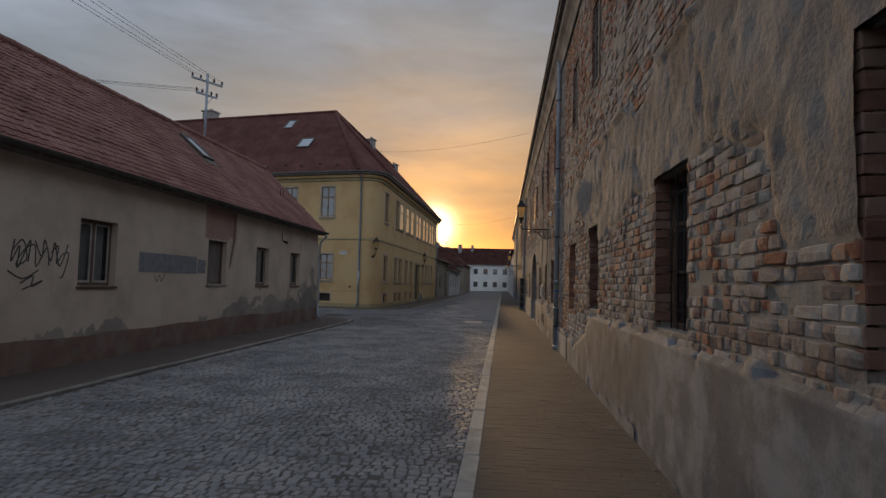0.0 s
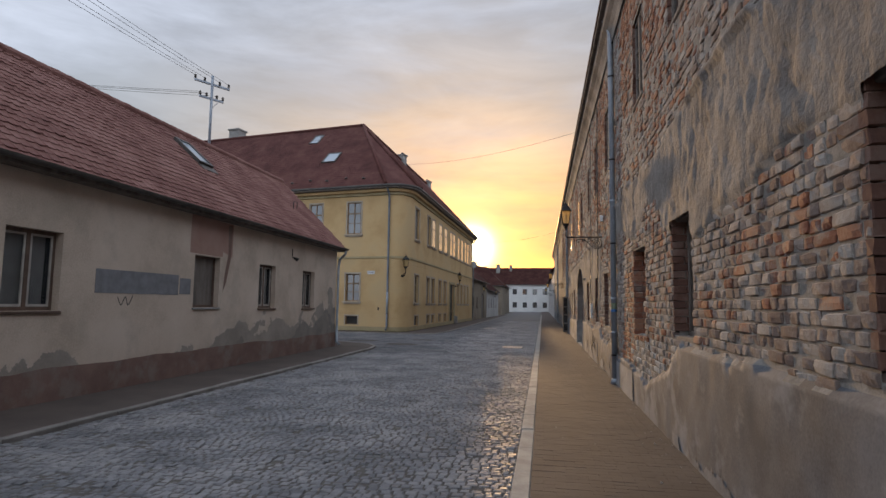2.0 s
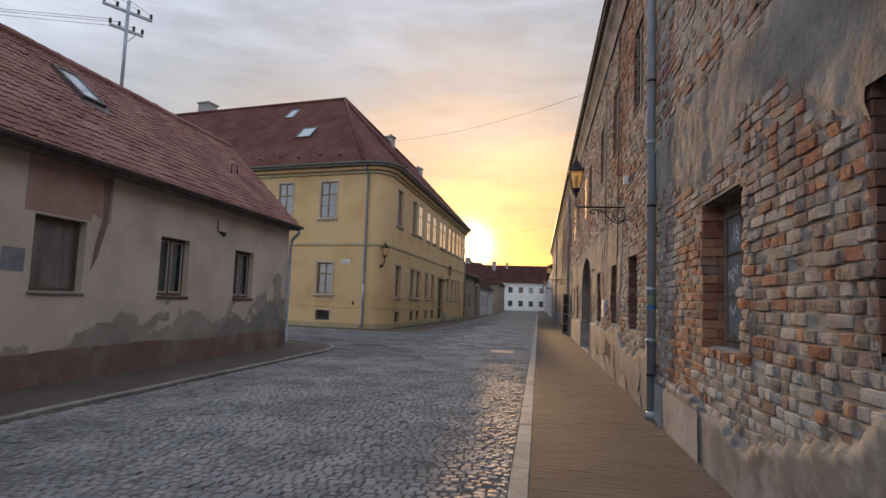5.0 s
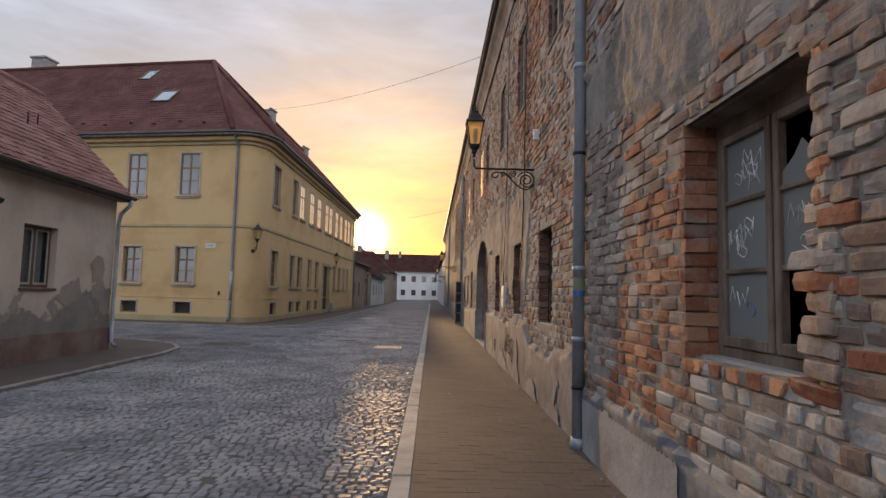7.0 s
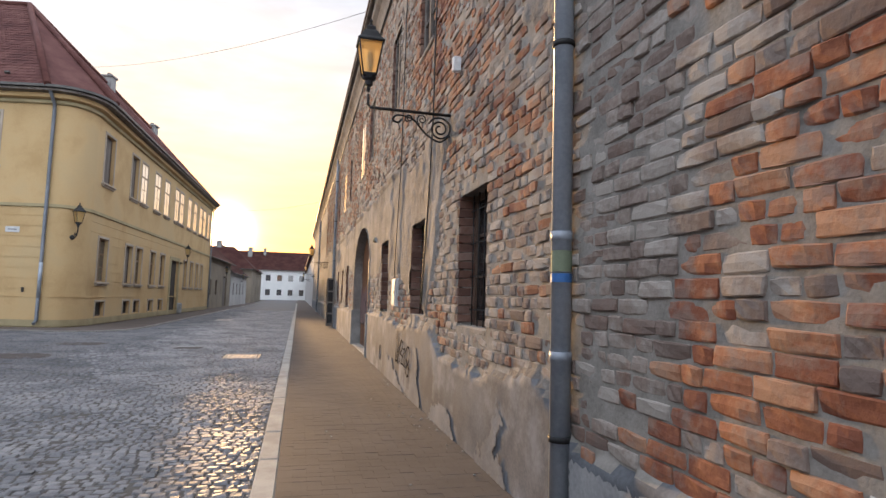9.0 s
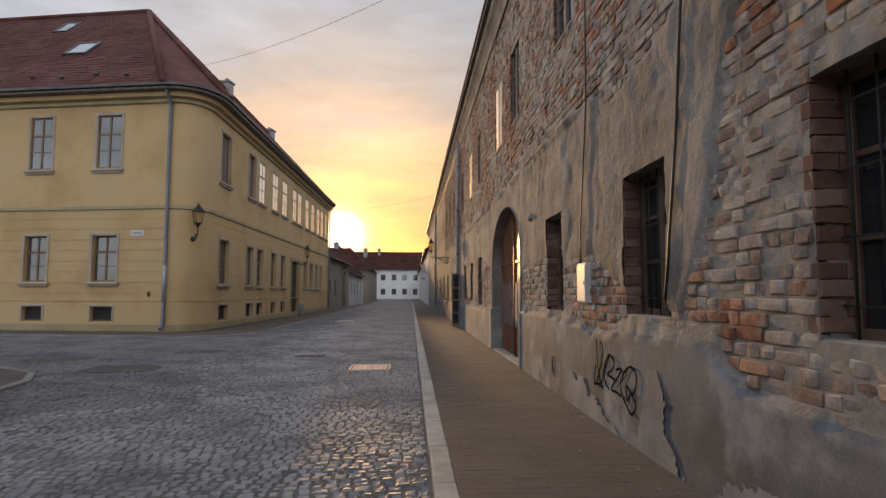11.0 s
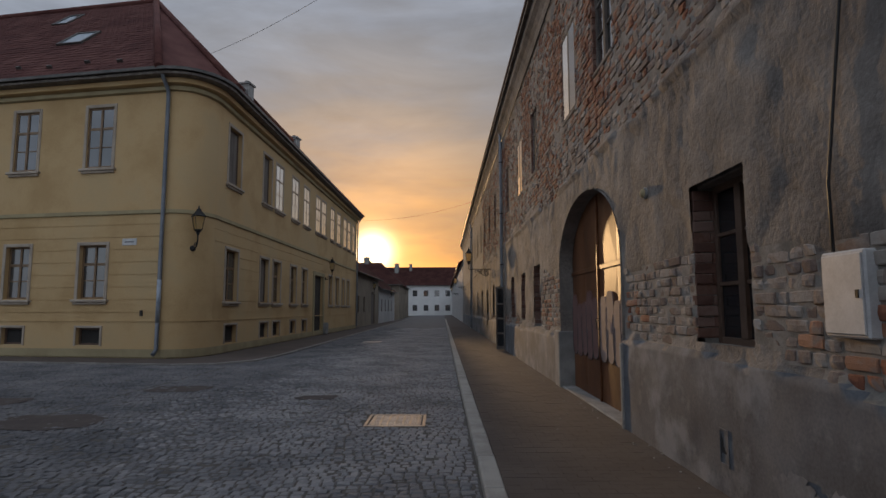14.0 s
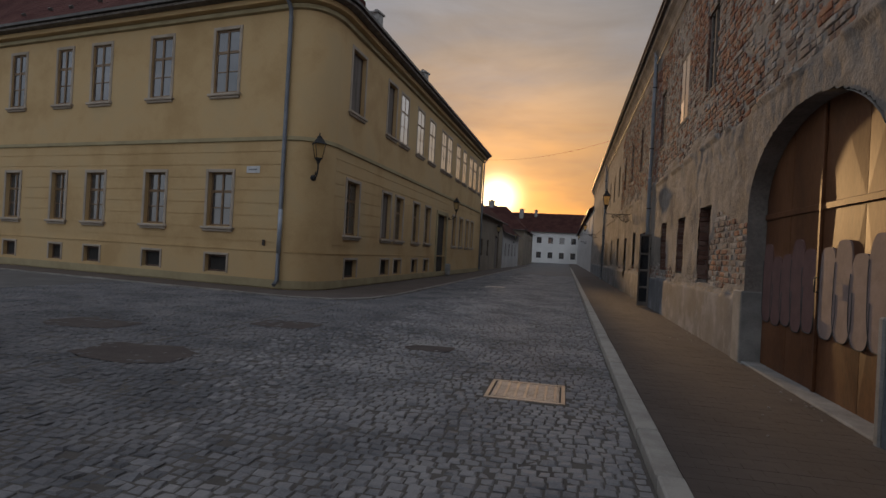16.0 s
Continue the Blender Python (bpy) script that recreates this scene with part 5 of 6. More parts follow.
def window_unit(parent, m, w, h, style, label=""):
    """A timber window at the origin of m: frame, sash bars, panes; style names its division and trim."""
    key = (round(w, 2), round(h, 2), style)
    if key not in _cache:
        f, d = 0.055, 0.05
        cols, rows = {"six": (2, (0.33, 0.66)), "bright": (2, (0.33, 0.66)), "cross": (2, (0.62,)), "two": (2, ()), "four": (2, (0.5,)), "cellar": (1, ()), "blind": (1, ()), "far": (2, (0.5,)), "shutter": (1, ())}[style]
        bm = bmesh.new()
        add_box(bm, 0, f, 0, d, 0, h, 0.005)
        add_box(bm, w - f, w, 0, d, 0, h, 0.005)
        add_box(bm, f, w - f, 0, d, 0, f, 0.005)
        add_box(bm, f, w - f, 0, d, h - f, h, 0.005)
        xs = [f + (w - 2 * f) * i / cols for i in range(cols + 1)]
        zs = [f] + [f + (h - 2 * f) * r for r in rows] + [h - f]
        for x in xs[1:-1]:
            add_box(bm, x - 0.035, x + 0.035, -0.004 if style == "bright" else -0.008, d - 0.005, f, h - f, 0.003)
        for i, z in enumerate(zs[1:-1]):
            t = 0.04 if (style in ("six", "bright", "cross") and i == len(rows) - 1) else 0.015
            for a, b in zip(xs, xs[1:]):
                add_box(bm, a + (0.035 if a > f else 0), b - (0.035 if b < w - f - 0.01 else 0), -0.003 if style == "bright" else 0.004, d - 0.008, z - t, z + t, 0.003)
        frame_me = bpy.data.meshes.new("window")
        bm.to_mesh(frame_me)
        bm.free()
        frame_me.materials.append(M["ochrewood"] if style in ("six", "bright") else M["brownframe"])
        panes = []
        for a, b in zip(xs, xs[1:]):
            for p, q in zip(zs, zs[1:]):
                g = box(a + 0.01, b - 0.01, 0.0, 0.005, p, q) if style == "bright" else box(a + 0.01, b - 0.01, 0.02, 0.025, p, q)
                me = bpy.data.meshes.new("pane")
                g.to_mesh(me)
                g.free()
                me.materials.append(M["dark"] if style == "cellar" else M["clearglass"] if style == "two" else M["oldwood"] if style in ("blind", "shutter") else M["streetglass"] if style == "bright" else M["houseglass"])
                panes.append(me)
        _cache[key] = (frame_me, panes)
    frame_me, panes = _cache[key]
    win = part("window", frame_me, None, parent, label, m)
    for me in panes:
        g = part("pane" if style not in ("blind", "shutter") else "panel", me, None, win)
        if style not in ("blind", "shutter", "cellar"):
            g.visible_shadow = False
    return win


def trim_unit(win, w, h, mat, surround=0.11, sill=True, proud=0.03, back=0.13):
    """Flat moulded surround and sill round a window, as its parts."""
    key = ("trim", round(w, 2), round(h, 2), surround, mat.name, sill, back)
    if key not in _cache:
        s = surround
        bm = bmesh.new()
        add_box(bm, -s, 0, -proud - back, -back + 0.01, -0.02, h + s, 0.01)
        add_box(bm, w, w + s, -proud - back, -back + 0.01, -0.02, h + s, 0.01)
        add_box(bm, 0, w, -proud - back, -back + 0.01, h, h + s, 0.01)
        a = bpy.data.meshes.new("surround")
        bm.to_mesh(a)
        bm.free()
        a.materials.append(mat)
        bm = bmesh.new()
        add_box(bm, -s - 0.06, w + s + 0.06, -0.11 - back, 0.02, -0.1, -0.02, 0.015)
        add_box(bm, -s - 0.01, w + s + 0.01, -0.06 - back, -back + 0.01, -0.17, -0.1, 0.012)
        b = bpy.data.meshes.new("sill")
        bm.to_mesh(b)
        bm.free()
        b.materials.append(mat)
        _cache[key] = (a, b)
    a, b = _cache[key]
    part("surround", a, None, win)
    if sill:
        part("sill", b, None, win)


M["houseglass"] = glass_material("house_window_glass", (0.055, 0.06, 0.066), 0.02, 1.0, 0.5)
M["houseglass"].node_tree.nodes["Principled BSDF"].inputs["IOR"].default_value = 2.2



def tiled_slope(parent, a, b, c, d, mat, piece_mat, tw=0.24, th=0.33, pieces=None, label="", roll=1.0):
    """Overlapping clay tiles on the quad a (eave start), b (eave end), c (ridge end), d (ridge start). pieces: a stretch along the eave whose tiles are parts."""
    a, b, c, d = map(Vector, (a, b, c, d))
    up = (d - a)
    n = (b - a).cross(up).normalized()
    if n.z < 0:
        n = -n
    along = (b - a).normalized()
    slope = n.cross(along)
    if slope.z < 0:
        slope = -slope
    H = up.dot(slope)
    rows = int(H / th)
    th = H / rows
    # one tile: a shallow roll, lifted at its lower end
    prof = [(0.0, 0.006), (0.18, 0.003), (0.5, 0.0), (0.74, 0.008), (0.87, 0.03), (1.0, 0.01)]
    one = [(u * tw * 0.985, 0.0, h + 0.03) for u, h in prof] + [(u * tw * 0.985, th * 1.06, h + 0.004) for u, h in prof] + [(u * tw * 0.985, 0.0, h + 0.008) for u, h in prof]
    one = [(x, y, h * roll) for x, y, h in one]
    k = len(prof)
    faces = [(i, i + 1, k + i + 1, k + i) for i in range(k - 1)] + [(2 * k + i, 2 * k + i + 1, i + 1, i) for i in range(k - 1)]
    one = np.array(one)
    R = np.array([along, slope, n])
    verts, fcs, placed = [], [], []
    for r in range(rows):
        s = r / rows
        p0, p1 = a + (d - a) * s, b + (c - b) * s
        s2 = (r + 1) / rows
        q0, q1 = a + (d - a) * s2, b + (c - b) * s2
        u0 = max((p0 - a).dot(along), (q0 - a).dot(along))
        u1 = min((p1 - a).dot(along), (q1 - a).dot(along)) + 0.02
        u = u0
        while u < u1:
            o = a + along * u + slope * (r * th)
            placed.append((u, r, o))
            u += tw
    cnt = 0
    me = None
    for u, r, o in placed:
        j = RNG.normal(0, 0.004)
        if pieces and pieces[0] < u < pieces[1] and cnt < 300:
            if me is None:
                me = mesh("roof_tile", one @ R, faces, piece_mat)
            part("roof_tile", me, None, parent, m=Matrix.Translation(o + n * j))
            cnt += 1
            continue
        base = len(verts) * (3 * k)
        verts.append(one @ R + np.array(o + n * j)[None])
        fcs.append(np.array(faces) + base)
    V, F = np.concatenate(verts), np.concatenate(fcs)
    ob = part("roof_tiles", mesh("roof_tiles", V, F, mat), None, parent, label)
    ob["kind"] = "stuff"
    return ob


# ---- the low cream house ----
low_house = empty("low_house", "low cream rendered house with stained walls and a red tiled roof", "house")
LM = frame_matrix(LEFT, -12, 0, 1)
LW = [(8.9, 9.92, 1.36, 2.6, "two"), (13.5, 14.52, 1.4, 2.57, "shutter"), (16.47, 17.45, 1.37, 2.57, "two"), (19.36, 20.33, 1.36, 2.56, "two"), (3.6, 4.6, 1.36, 2.6, "two")]
facade("wall", low_house, LM, 34.42, -0.1, 3.62, [(a + 12, b + 12, c, d) for a, b, c, d, _ in LW], M["cream"], 0.16)
for a, b, c, d, st in LW:
    win = window_unit(low_house, LM @ Matrix.Translation((a + 12, 0.13, c)), b - a, d - c, st, "brown timber window set in the cream wall" if st == "two" else "closed brown shutter in the cream wall")
    part("sill", box(-0.03, b - a + 0.03, -0.17, 0.02, -0.05, -0.005, 0.008), M["brownframe"] if st == "two" else M["concrete"], win)
    if st == "two":
        w = b - a
        for p, q in ((0.06, w / 2 - 0.04), (w / 2 + 0.04, w - 0.06)):
            top = d - c - 0.06
            part("sash", join(box(p, p + 0.035, -0.002, 0.016, 0.06, top), box(q - 0.035, q, -0.002, 0.016, 0.06, top), box(p + 0.035, q - 0.035, -0.002, 0.016, 0.06, 0.1), box(p + 0.035, q - 0.035, -0.002, 0.016, top - 0.035, top)), M["palewood"], win, "faded pale sash")
        part("curtain", box(0.1, w - 0.1, 0.1, 0.105, 0.06, d - c - 0.08), M["curtain"], win, "pale net curtain")
# near-black sheet in place of the unlit rooms, so that no daylight passes through
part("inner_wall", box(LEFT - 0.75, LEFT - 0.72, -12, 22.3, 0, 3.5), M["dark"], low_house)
GABLE = 0.42
bm = bmesh.new()
gv = [bm.verts.new(p) for p in ((LEFT, 22.42, -0.1), (LEFT, 22.42, 3.62), (-10.37, 22.42 + GABLE * 3.0, 6.5), (-13.4, 22.42 + GABLE * 6.1, 3.62), (-13.4, 22.42 + GABLE * 6.1, -0.1))]
bm.faces.new(gv)
part("gable_wall", bm, M["cream"], low_house)
# flaking lower wall: uneven grey render over the cream, and a dull red band at the foot
def ragged_sheet(name, parent, y0, y1, low, high, x, mat, label, seed, step=0.03, jag=0.12):
    ys = np.arange(y0, y1 + step / 2, step)
    top = np.array([high(v) for v in ys]) + jag * 2 * (fbm(ys * 0.8 + seed, seed, 6) - 0.5) + 0.1 * jag * (fbm(ys * 9, seed + 4, 3) - 0.5)
    bot = np.array([low(v) for v in ys])
    top = np.maximum(top, bot + 0.01)
    n = len(ys)
    V = [(x, yy, zz) for yy, zz in zip(ys, bot)] + [(x, yy, zz) for yy, zz in zip(ys, top)] + [(x - 0.03, yy, zz) for yy, zz in zip(ys, top)]
    F = [(i, i + 1, n + i + 1, n + i) for i in range(n - 1)] + [(n + i, n + i + 1, 2 * n + i + 1, 2 * n + i) for i in range(n - 1)]
    return part(name, mesh(name, V, F, mat), None, parent, label)


def flaked_patch(name, parent, y0, y1, z0, z1, high, amp, x, mat, label, seed, cell=0.028):
    """Patches of render with broken edges and islands, up to a wavering height."""
    ys, zs = np.arange(y0, y1, cell), np.arange(z0, z1, cell)
    Y, Z = np.meshgrid(ys, zs, indexing="ij")
    e = high(Y) - Z + amp * 2 * (fbm(Y * 1.3 + seed, Z * 1.5 + seed, 5) - 0.5)
    live = e > 0
    ny, nz = len(ys), len(zs)
    idx = np.arange(ny * nz).reshape(ny, nz)
    F = np.stack([idx[:-1, :-1], idx[1:, :-1], idx[1:, 1:], idx[:-1, 1:]], -1)[live[:-1, :-1]]
    X = x + 0.008 * (fbm(Y * 6, Z * 6, 3) - 0.5)
    V = np.stack([X, Y + 0.4 * cell * np.sin(Z * 97 + Y * 31), Z + 0.4 * cell * np.sin(Y * 83)], -1).reshape(-1, 3)
    used = np.unique(F)
    remap = np.zeros(len(V), int)
    remap[used] = np.arange(len(used))
    ob = part(name, mesh(name, V[used], remap[F], mat), None, parent, label)
    ob["kind"] = "stuff"
    return ob


flaked_patch("render_patch", low_house, 13.0, 22.38, 0.4, 2.5, lambda v: interp(v, [(13.0, 0.3), (14.0, 0.6), (15, 0.75), (16.5, 0.85), (18, 0.85), (19, 0.85), (20.4, 1.1), (21.2, 1.6), (21.8, 1.7), (22.4, 1.3)]), 0.75, LEFT + 0.014, M["grey_render"], "grey render flaked away from the damp wall", 3.0)
flaked_patch("render_patch", low_house, 15.0, 22.38, 0.4, 1.9, lambda v: interp(v, [(15, 0.2), (17, 0.5), (20.4, 0.6), (21.3, 1.0), (22.4, 0.9)]), 0.7, LEFT + 0.024, M["dark_render"], "dark damp stain in the render", 21.0)
flaked_patch("render_patch", low_house, -2.0, 13.6, 0.4, 1.2, lambda v: 0.4 + 0 * v, 0.5, LEFT + 0.012, M["grey_render"], "grey damp render above the plinth", 8.0)
ragged_sheet("plinth_band", low_house, -12, 22.42, lambda v: -0.05, lambda v: 0.46, LEFT + 0.03, M["redplinth"], "dull red painted plinth", 5.0, jag=0.05)
ragged_sheet("render_patch", low_house, 13.3, 15.05, lambda v: 2.6 if v < 14.6 else 2.6 + 0.3 * (15.05 - v), lambda v: 3.45, LEFT + 0.006, M["pink_render"], "faded pink patch above the shutter", 6.0, jag=0.04)
part("stain_streak", mesh("stain_streak", [(LEFT + 0.009, y, z) for y, z in ((14.8, 3.4), (15.0, 3.4), (14.97, 2.6), (14.8, 2.0), (14.66, 1.75), (14.72, 2.2), (14.85, 2.7))], [tuple(range(7))], M["redplinth"]), None, low_house, "dark red streak")
part("overpaint", box(LEFT - 0.01, LEFT + 0.007, 10.65, 12.95, 1.66, 2.08), M["greypaint"], low_house, "grey rectangle painted over the wall")
part("overpaint", box(LEFT - 0.01, LEFT + 0.007, 13.0, 13.38, 1.68, 2.02), M["greypaint"], low_house, "small grey painted patch")
strokes("graffiti_tag", [curve([(-0.2, 0.05), (-0.1, -0.1), (0.0, 0.05), (0.08, -0.1), (0.2, 0.08)])], pose(LEFT + 0.004, 11.4, 1.55), M["darkspray"], 0.012, "small grey scrawl on the cream wall")
strokes("graffiti_tag", [curve([(-0.75, 0.1), (-0.55, 0.3), (-0.45, 0.0), (-0.65, -0.1), (-0.5, 0.15), (-0.3, 0.22), (-0.25, -0.12), (-0.05, 0.2), (0.02, -0.1)]),
                         curve([(0.05, 0.12), (0.2, 0.25), (0.18, -0.05), (0.3, 0.1), (0.45, 0.12), (0.35, -0.25), (0.28, -0.3)]), curve([(-0.8, -0.2), (-0.5, -0.32), (-0.2, -0.18)]),
                         curve([(-0.7, 0.3), (-0.75, -0.05), (-0.6, 0.2), (-0.62, -0.15), (-0.4, 0.3), (-0.42, -0.05)]), curve([(-0.3, 0.3), (-0.15, 0.05), (-0.1, 0.33), (0.05, -0.02), (0.12, 0.3), (0.25, -0.1), (0.42, 0.28)]),
                         curve([(-0.55, -0.4), (-0.3, -0.28), (-0.32, -0.45), (-0.1, -0.35), (-0.5, -0.5)])],
        pose(LEFT + 0.005, 8.2, 1.8), M["darkspray"], 0.014, "dark sprayed scrawl on the cream wall")
EAVE = (-6.98, 3.51)
SL = 0.88
RIDGE_X = -10.37
RZ = EAVE[1] + SL * (EAVE[0] - RIDGE_X)
bm = bmesh.new()
Y0, Y1, YR = -12.0, 22.5, 22.5 + GABLE * 3.39
v = [bm.verts.new(p) for p in ((EAVE[0], Y0, EAVE[1] - 0.02), (EAVE[0], Y1, EAVE[1] - 0.02), (RIDGE_X, YR, RZ - 0.02), (RIDGE_X, Y0, RZ - 0.02), (-13.76, Y1 + GABLE * 6.8, EAVE[1] - 0.02), (-13.76, Y0, EAVE[1] - 0.02))]
bm.faces.new((v[0], v[1], v[2], v[3]))
bm.faces.new((v[3], v[2], v[4], v[5]))
roof = part("roof", bm, M["tile"], low_house, "pitched red clay tile roof")
tiled_slope(roof, (EAVE[0], 0, EAVE[1]), (EAVE[0], Y1, EAVE[1]), (RIDGE_X, YR, RZ), (RIDGE_X, 0, RZ), M["tile"], M["tile_piece"], 0.2, 0.2, (13.0, 15.4), "overlapping red clay roof tiles", 0.7)
cap = lathe([(0.1, 0), (0.11, 0.2), (0.1, 0.4)], 10)
cap_me = bpy.data.meshes.new("ridge_tile")
cap.to_mesh(cap_me)
cap.free()
cap_me.materials.append(M["tile_piece"])
yy = 0.2
while yy < YR - 0.3:
    part("ridge_tile", cap_me, None, roof, m=pose(RIDGE_X, yy, RZ + 0.02 + RNG.normal(0, 0.006), -90, 0, 0))
    yy += 0.37
part("fascia", box(-7.28, -7.02, Y0, Y1 - 0.05, 3.44, 3.5), M["oldwood"], low_house)
part("gutter", extrude_y([(-6.95 + 0.07 * math.cos(t), 3.55 + 0.07 * math.sin(t)) for t in np.linspace(math.pi, 2 * math.pi, 9)] + [(-6.95 + 0.062 * math.cos(t), 3.55 + 0.062 * math.sin(t)) for t in np.linspace(2 * math.pi, math.pi, 9)], Y0, Y1), M["darkzinc"], low_house, "dark metal gutter")
part("downpipe", tube([(-6.95, 22.35, 3.5), (-6.98, 22.36, 3.35), (-7.2, 22.4, 3.15), (-7.24, 22.4, 2.9), (-7.24, 22.4, 0.12), (-7.1, 22.38, 0.02)], 0.045, 10), M["zinc"], low_house, "grey zinc downpipe")
# roof window
sk = empty("roof_window", "small framed roof window in the red tiles, glass reflecting the sky", "roof window", Matrix.Translation((-9.35, 16.25, EAVE[1] + SL * (EAVE[0] + 9.35) + 0.05)) @ Euler((0, math.atan(SL), 0)).to_matrix().to_4x4())
part("frame", join(box(-0.55, 0.55, -0.33, -0.26, -0.03, 0.07, 0.01), box(-0.55, 0.55, 0.26, 0.33, -0.03, 0.07, 0.01), box(-0.55, -0.47, -0.26, 0.26, -0.03, 0.07, 0.01), box(0.47, 0.55, -0.26, 0.26, -0.03, 0.07, 0.01)), M["darkzinc"], sk)
part("pane", box(-0.47, 0.47, -0.26, 0.26, 0.03, 0.04), M["skyglass"], sk)
part("flashing", box(0.55, 0.8, -0.36, 0.36, -0.03, 0.0, 0.005), M["darkzinc"], sk)
# hook on the roof and wall lamp under the eave
tagged(part("roof_hook", tube([(-8.3, 20.6, 4.8), (-8.3, 20.6, 5.05), (-8.3, 20.9, 5.08), (-8.3, 20.9, 4.86)], 0.014, 6), M["iron"]), "thin bent iron snow hook on the red roof", "roof hook")
spot = empty("wall_lamp", "small dark lamp on a stem under the eaves", "wall lamp", pose(LEFT, 18.45, 2.85))
part("stem", tube([(0, 0, 0.32), (0.03, 0, 0.3), (0.03, 0, 0.06), (0.08, 0, 0.03)], 0.012, 6), M["iron"], spot)
part("shade", tube([(0.06, 0, 0.05), (0.14, 0.02, 0.02), (0.2, 0.03, -0.02)], [0.025, 0.045, 0.06], 10), M["iron"], spot)

# pole on the roof with its wires
pole = empty("power_pole", "steel roof pole with two crossarms and insulators", "power pole")
PX, PY = -10.6, 18.95
part("mast", tube([(PX, PY, 6.3), (PX, PY, 9.05)], 0.045, 10), M["zinc"], pole)
part("collar", lathe([(0.16, 0), (0.12, 0.1), (0.06, 0.16)], 10), M["darkzinc"], pole, m=pose(PX, PY, 6.5))
ins_me = bpy.data.meshes.new("insulator")
b = lathe([(0.02, -0.04), (0.02, 0.0), (0.045, 0.02), (0.03, 0.06), (0.045, 0.09), (0.015, 0.13)], 8)
b.to_mesh(ins_me)
b.free()
ins_me.materials.append(M["board"])
arm_ends = []
for z, half, yaw in ((8.75, 0.62, 60), (8.25, 0.42, 60)):
    arm = part("crossarm", box(-half, half, -0.03, 0.03, -0.035, 0.035, 0.006), M["zinc"], pole, m=pose(PX, PY, z, 0, 0, yaw))
    for t in (-1, -0.45, 0.45, 1):
        part("insulator", ins_me, None, arm, m=pose(t * half * 0.95, 0, 0.05))
        arm_ends.append((PX + t * half * 0.95 * math.cos(radians(yaw)), PY + t * half * 0.95 * math.sin(radians(yaw)), z + 0.15))
part("brace", tube([(PX, PY, 7.9), (PX + 0.12, PY + 0.2, 8.2)], 0.012, 5), M["zinc"], pole)


def wire(a, b, sag, r=0.006, label="thin dark overhead wire"):
    a, b = Vector(a), Vector(b)
    pts = [a.lerp(b, t) - Vector((0, 0, sag * 4 * t * (1 - t))) for t in np.linspace(0, 1, 17)]
    return tagged(part("overhead_wire", tube(pts, r, 5), M["wire"]), label, "wire", "overhead wires")


for i, e in enumerate(arm_ends[:4]):
    wire(e, (e[0] - 0.2 + 0.1 * i, -16, 9.3 + 0.1 * i), 0.55)
for i, e in enumerate(arm_ends[4:7]):
    wire(e, (-36, 9.5 + i * 0.8, 9.6 + 0.3 * i), 0.5)
wire((1.6, 25.4, 8.6), (-8.6, 37.0, 10.4), 0.35, label="single wire spanning the street")
wire((1.6, 52, 7.9), (-7.0, 60, 8.0), 0.4, label="wire spanning the street far off")

# ---- the yellow corner house ----
yellow_house = empty("yellow_house", "two-storey ochre yellow corner house with a dark red hipped roof", "house")
SLOPE = 0.18
SLEN = 40.0
sd = Vector((1, -SLOPE)).normalized()
S0 = Vector((-8.6, 34.05)) - sd * SLEN
SM = frame_matrix(S0.x, S0.y, sd.x, sd.y)
YEAVE = 8.3
side_open = []
for a, b in ((1.68, 2.7), (4.33, 5.3), (7.05, 8.0), (8.93, 9.76), (11.36, 12.24), (14.0, 14.9), (16.6, 17.5)):
    u0, u1 = SLEN - b, SLEN - a
    side_open += [(u0 + 0.06, u1 - 0.06, 5.62, 7.5, "six"), (u0 + 0.06, u1 - 0.06, 1.66, 3.25, "six"), (u0 + 0.1, u1 - 0.12, 0.3, 0.8, "cellar")]
GR = [1.25, 1.62, 1.99, 2.36, 2.73, 3.1, 3.47, 3.84]
facade("wall", yellow_house, SM, SLEN, -0.1, YEAVE, [o[:4] for o in side_open], M["yellow"], 0.2, GR)
fd = Vector((0.022, 1)).normalized()
FM = frame_matrix(-7.4, 35.1, fd.x, fd.y)
FLEN = 25.6
front_open = []
for a, b, st in ((0.85, 1.95, "blind"), (4.3, 5.3, "blind"), (5.9, 6.9, "bright"), (8.3, 9.35, "bright"), (10.35, 11.4, "bright"), (12.85, 13.8, "bright"), (14.2, 15.2, "bright"), (16.5, 17.5, "bright"), (18.4, 19.4, "bright"), (20.5, 21.5, "bright"), (22.0, 23.0, "bright"), (23.9, 24.7, "bright")):
    front_open.append((a, b, 5.5, 7.42, st))
for a, b, st in ((0.9, 1.95, "six"), (4.25, 5.2, "blind"), (5.8, 6.8, "six"), (8.3, 9.25, "six"), (10.3, 11.25, "six"), (16.3, 17.2, "six"), (18.2, 19.2, "six"), (20.2, 21.1, "six"), (21.9, 22.8, "six")):
    front_open.append((a, b, 1.62, 3.3, st))
for a, b in ((1.0, 2.0), (4.35, 5.3), (5.9, 6.85), (8.4, 9.3), (10.4, 11.3)):
    front_open.append((a, b, 0.25, 0.82, "cellar"))
GDOOR = (12.75, 14.75, 0.0, 3.15)
facade("wall", yellow_house, FM, FLEN, -0.1, YEAVE, [o[:4] for o in front_open] + [GDOOR], M["yellow"], 0.2, GR)
# rounded corner between them
p0, p1 = Vector((-8.6, 34.05)), Vector((-7.4, 35.1))
ctrl = Vector((-7.55, 33.86))
bm = bmesh.new()
prev = None
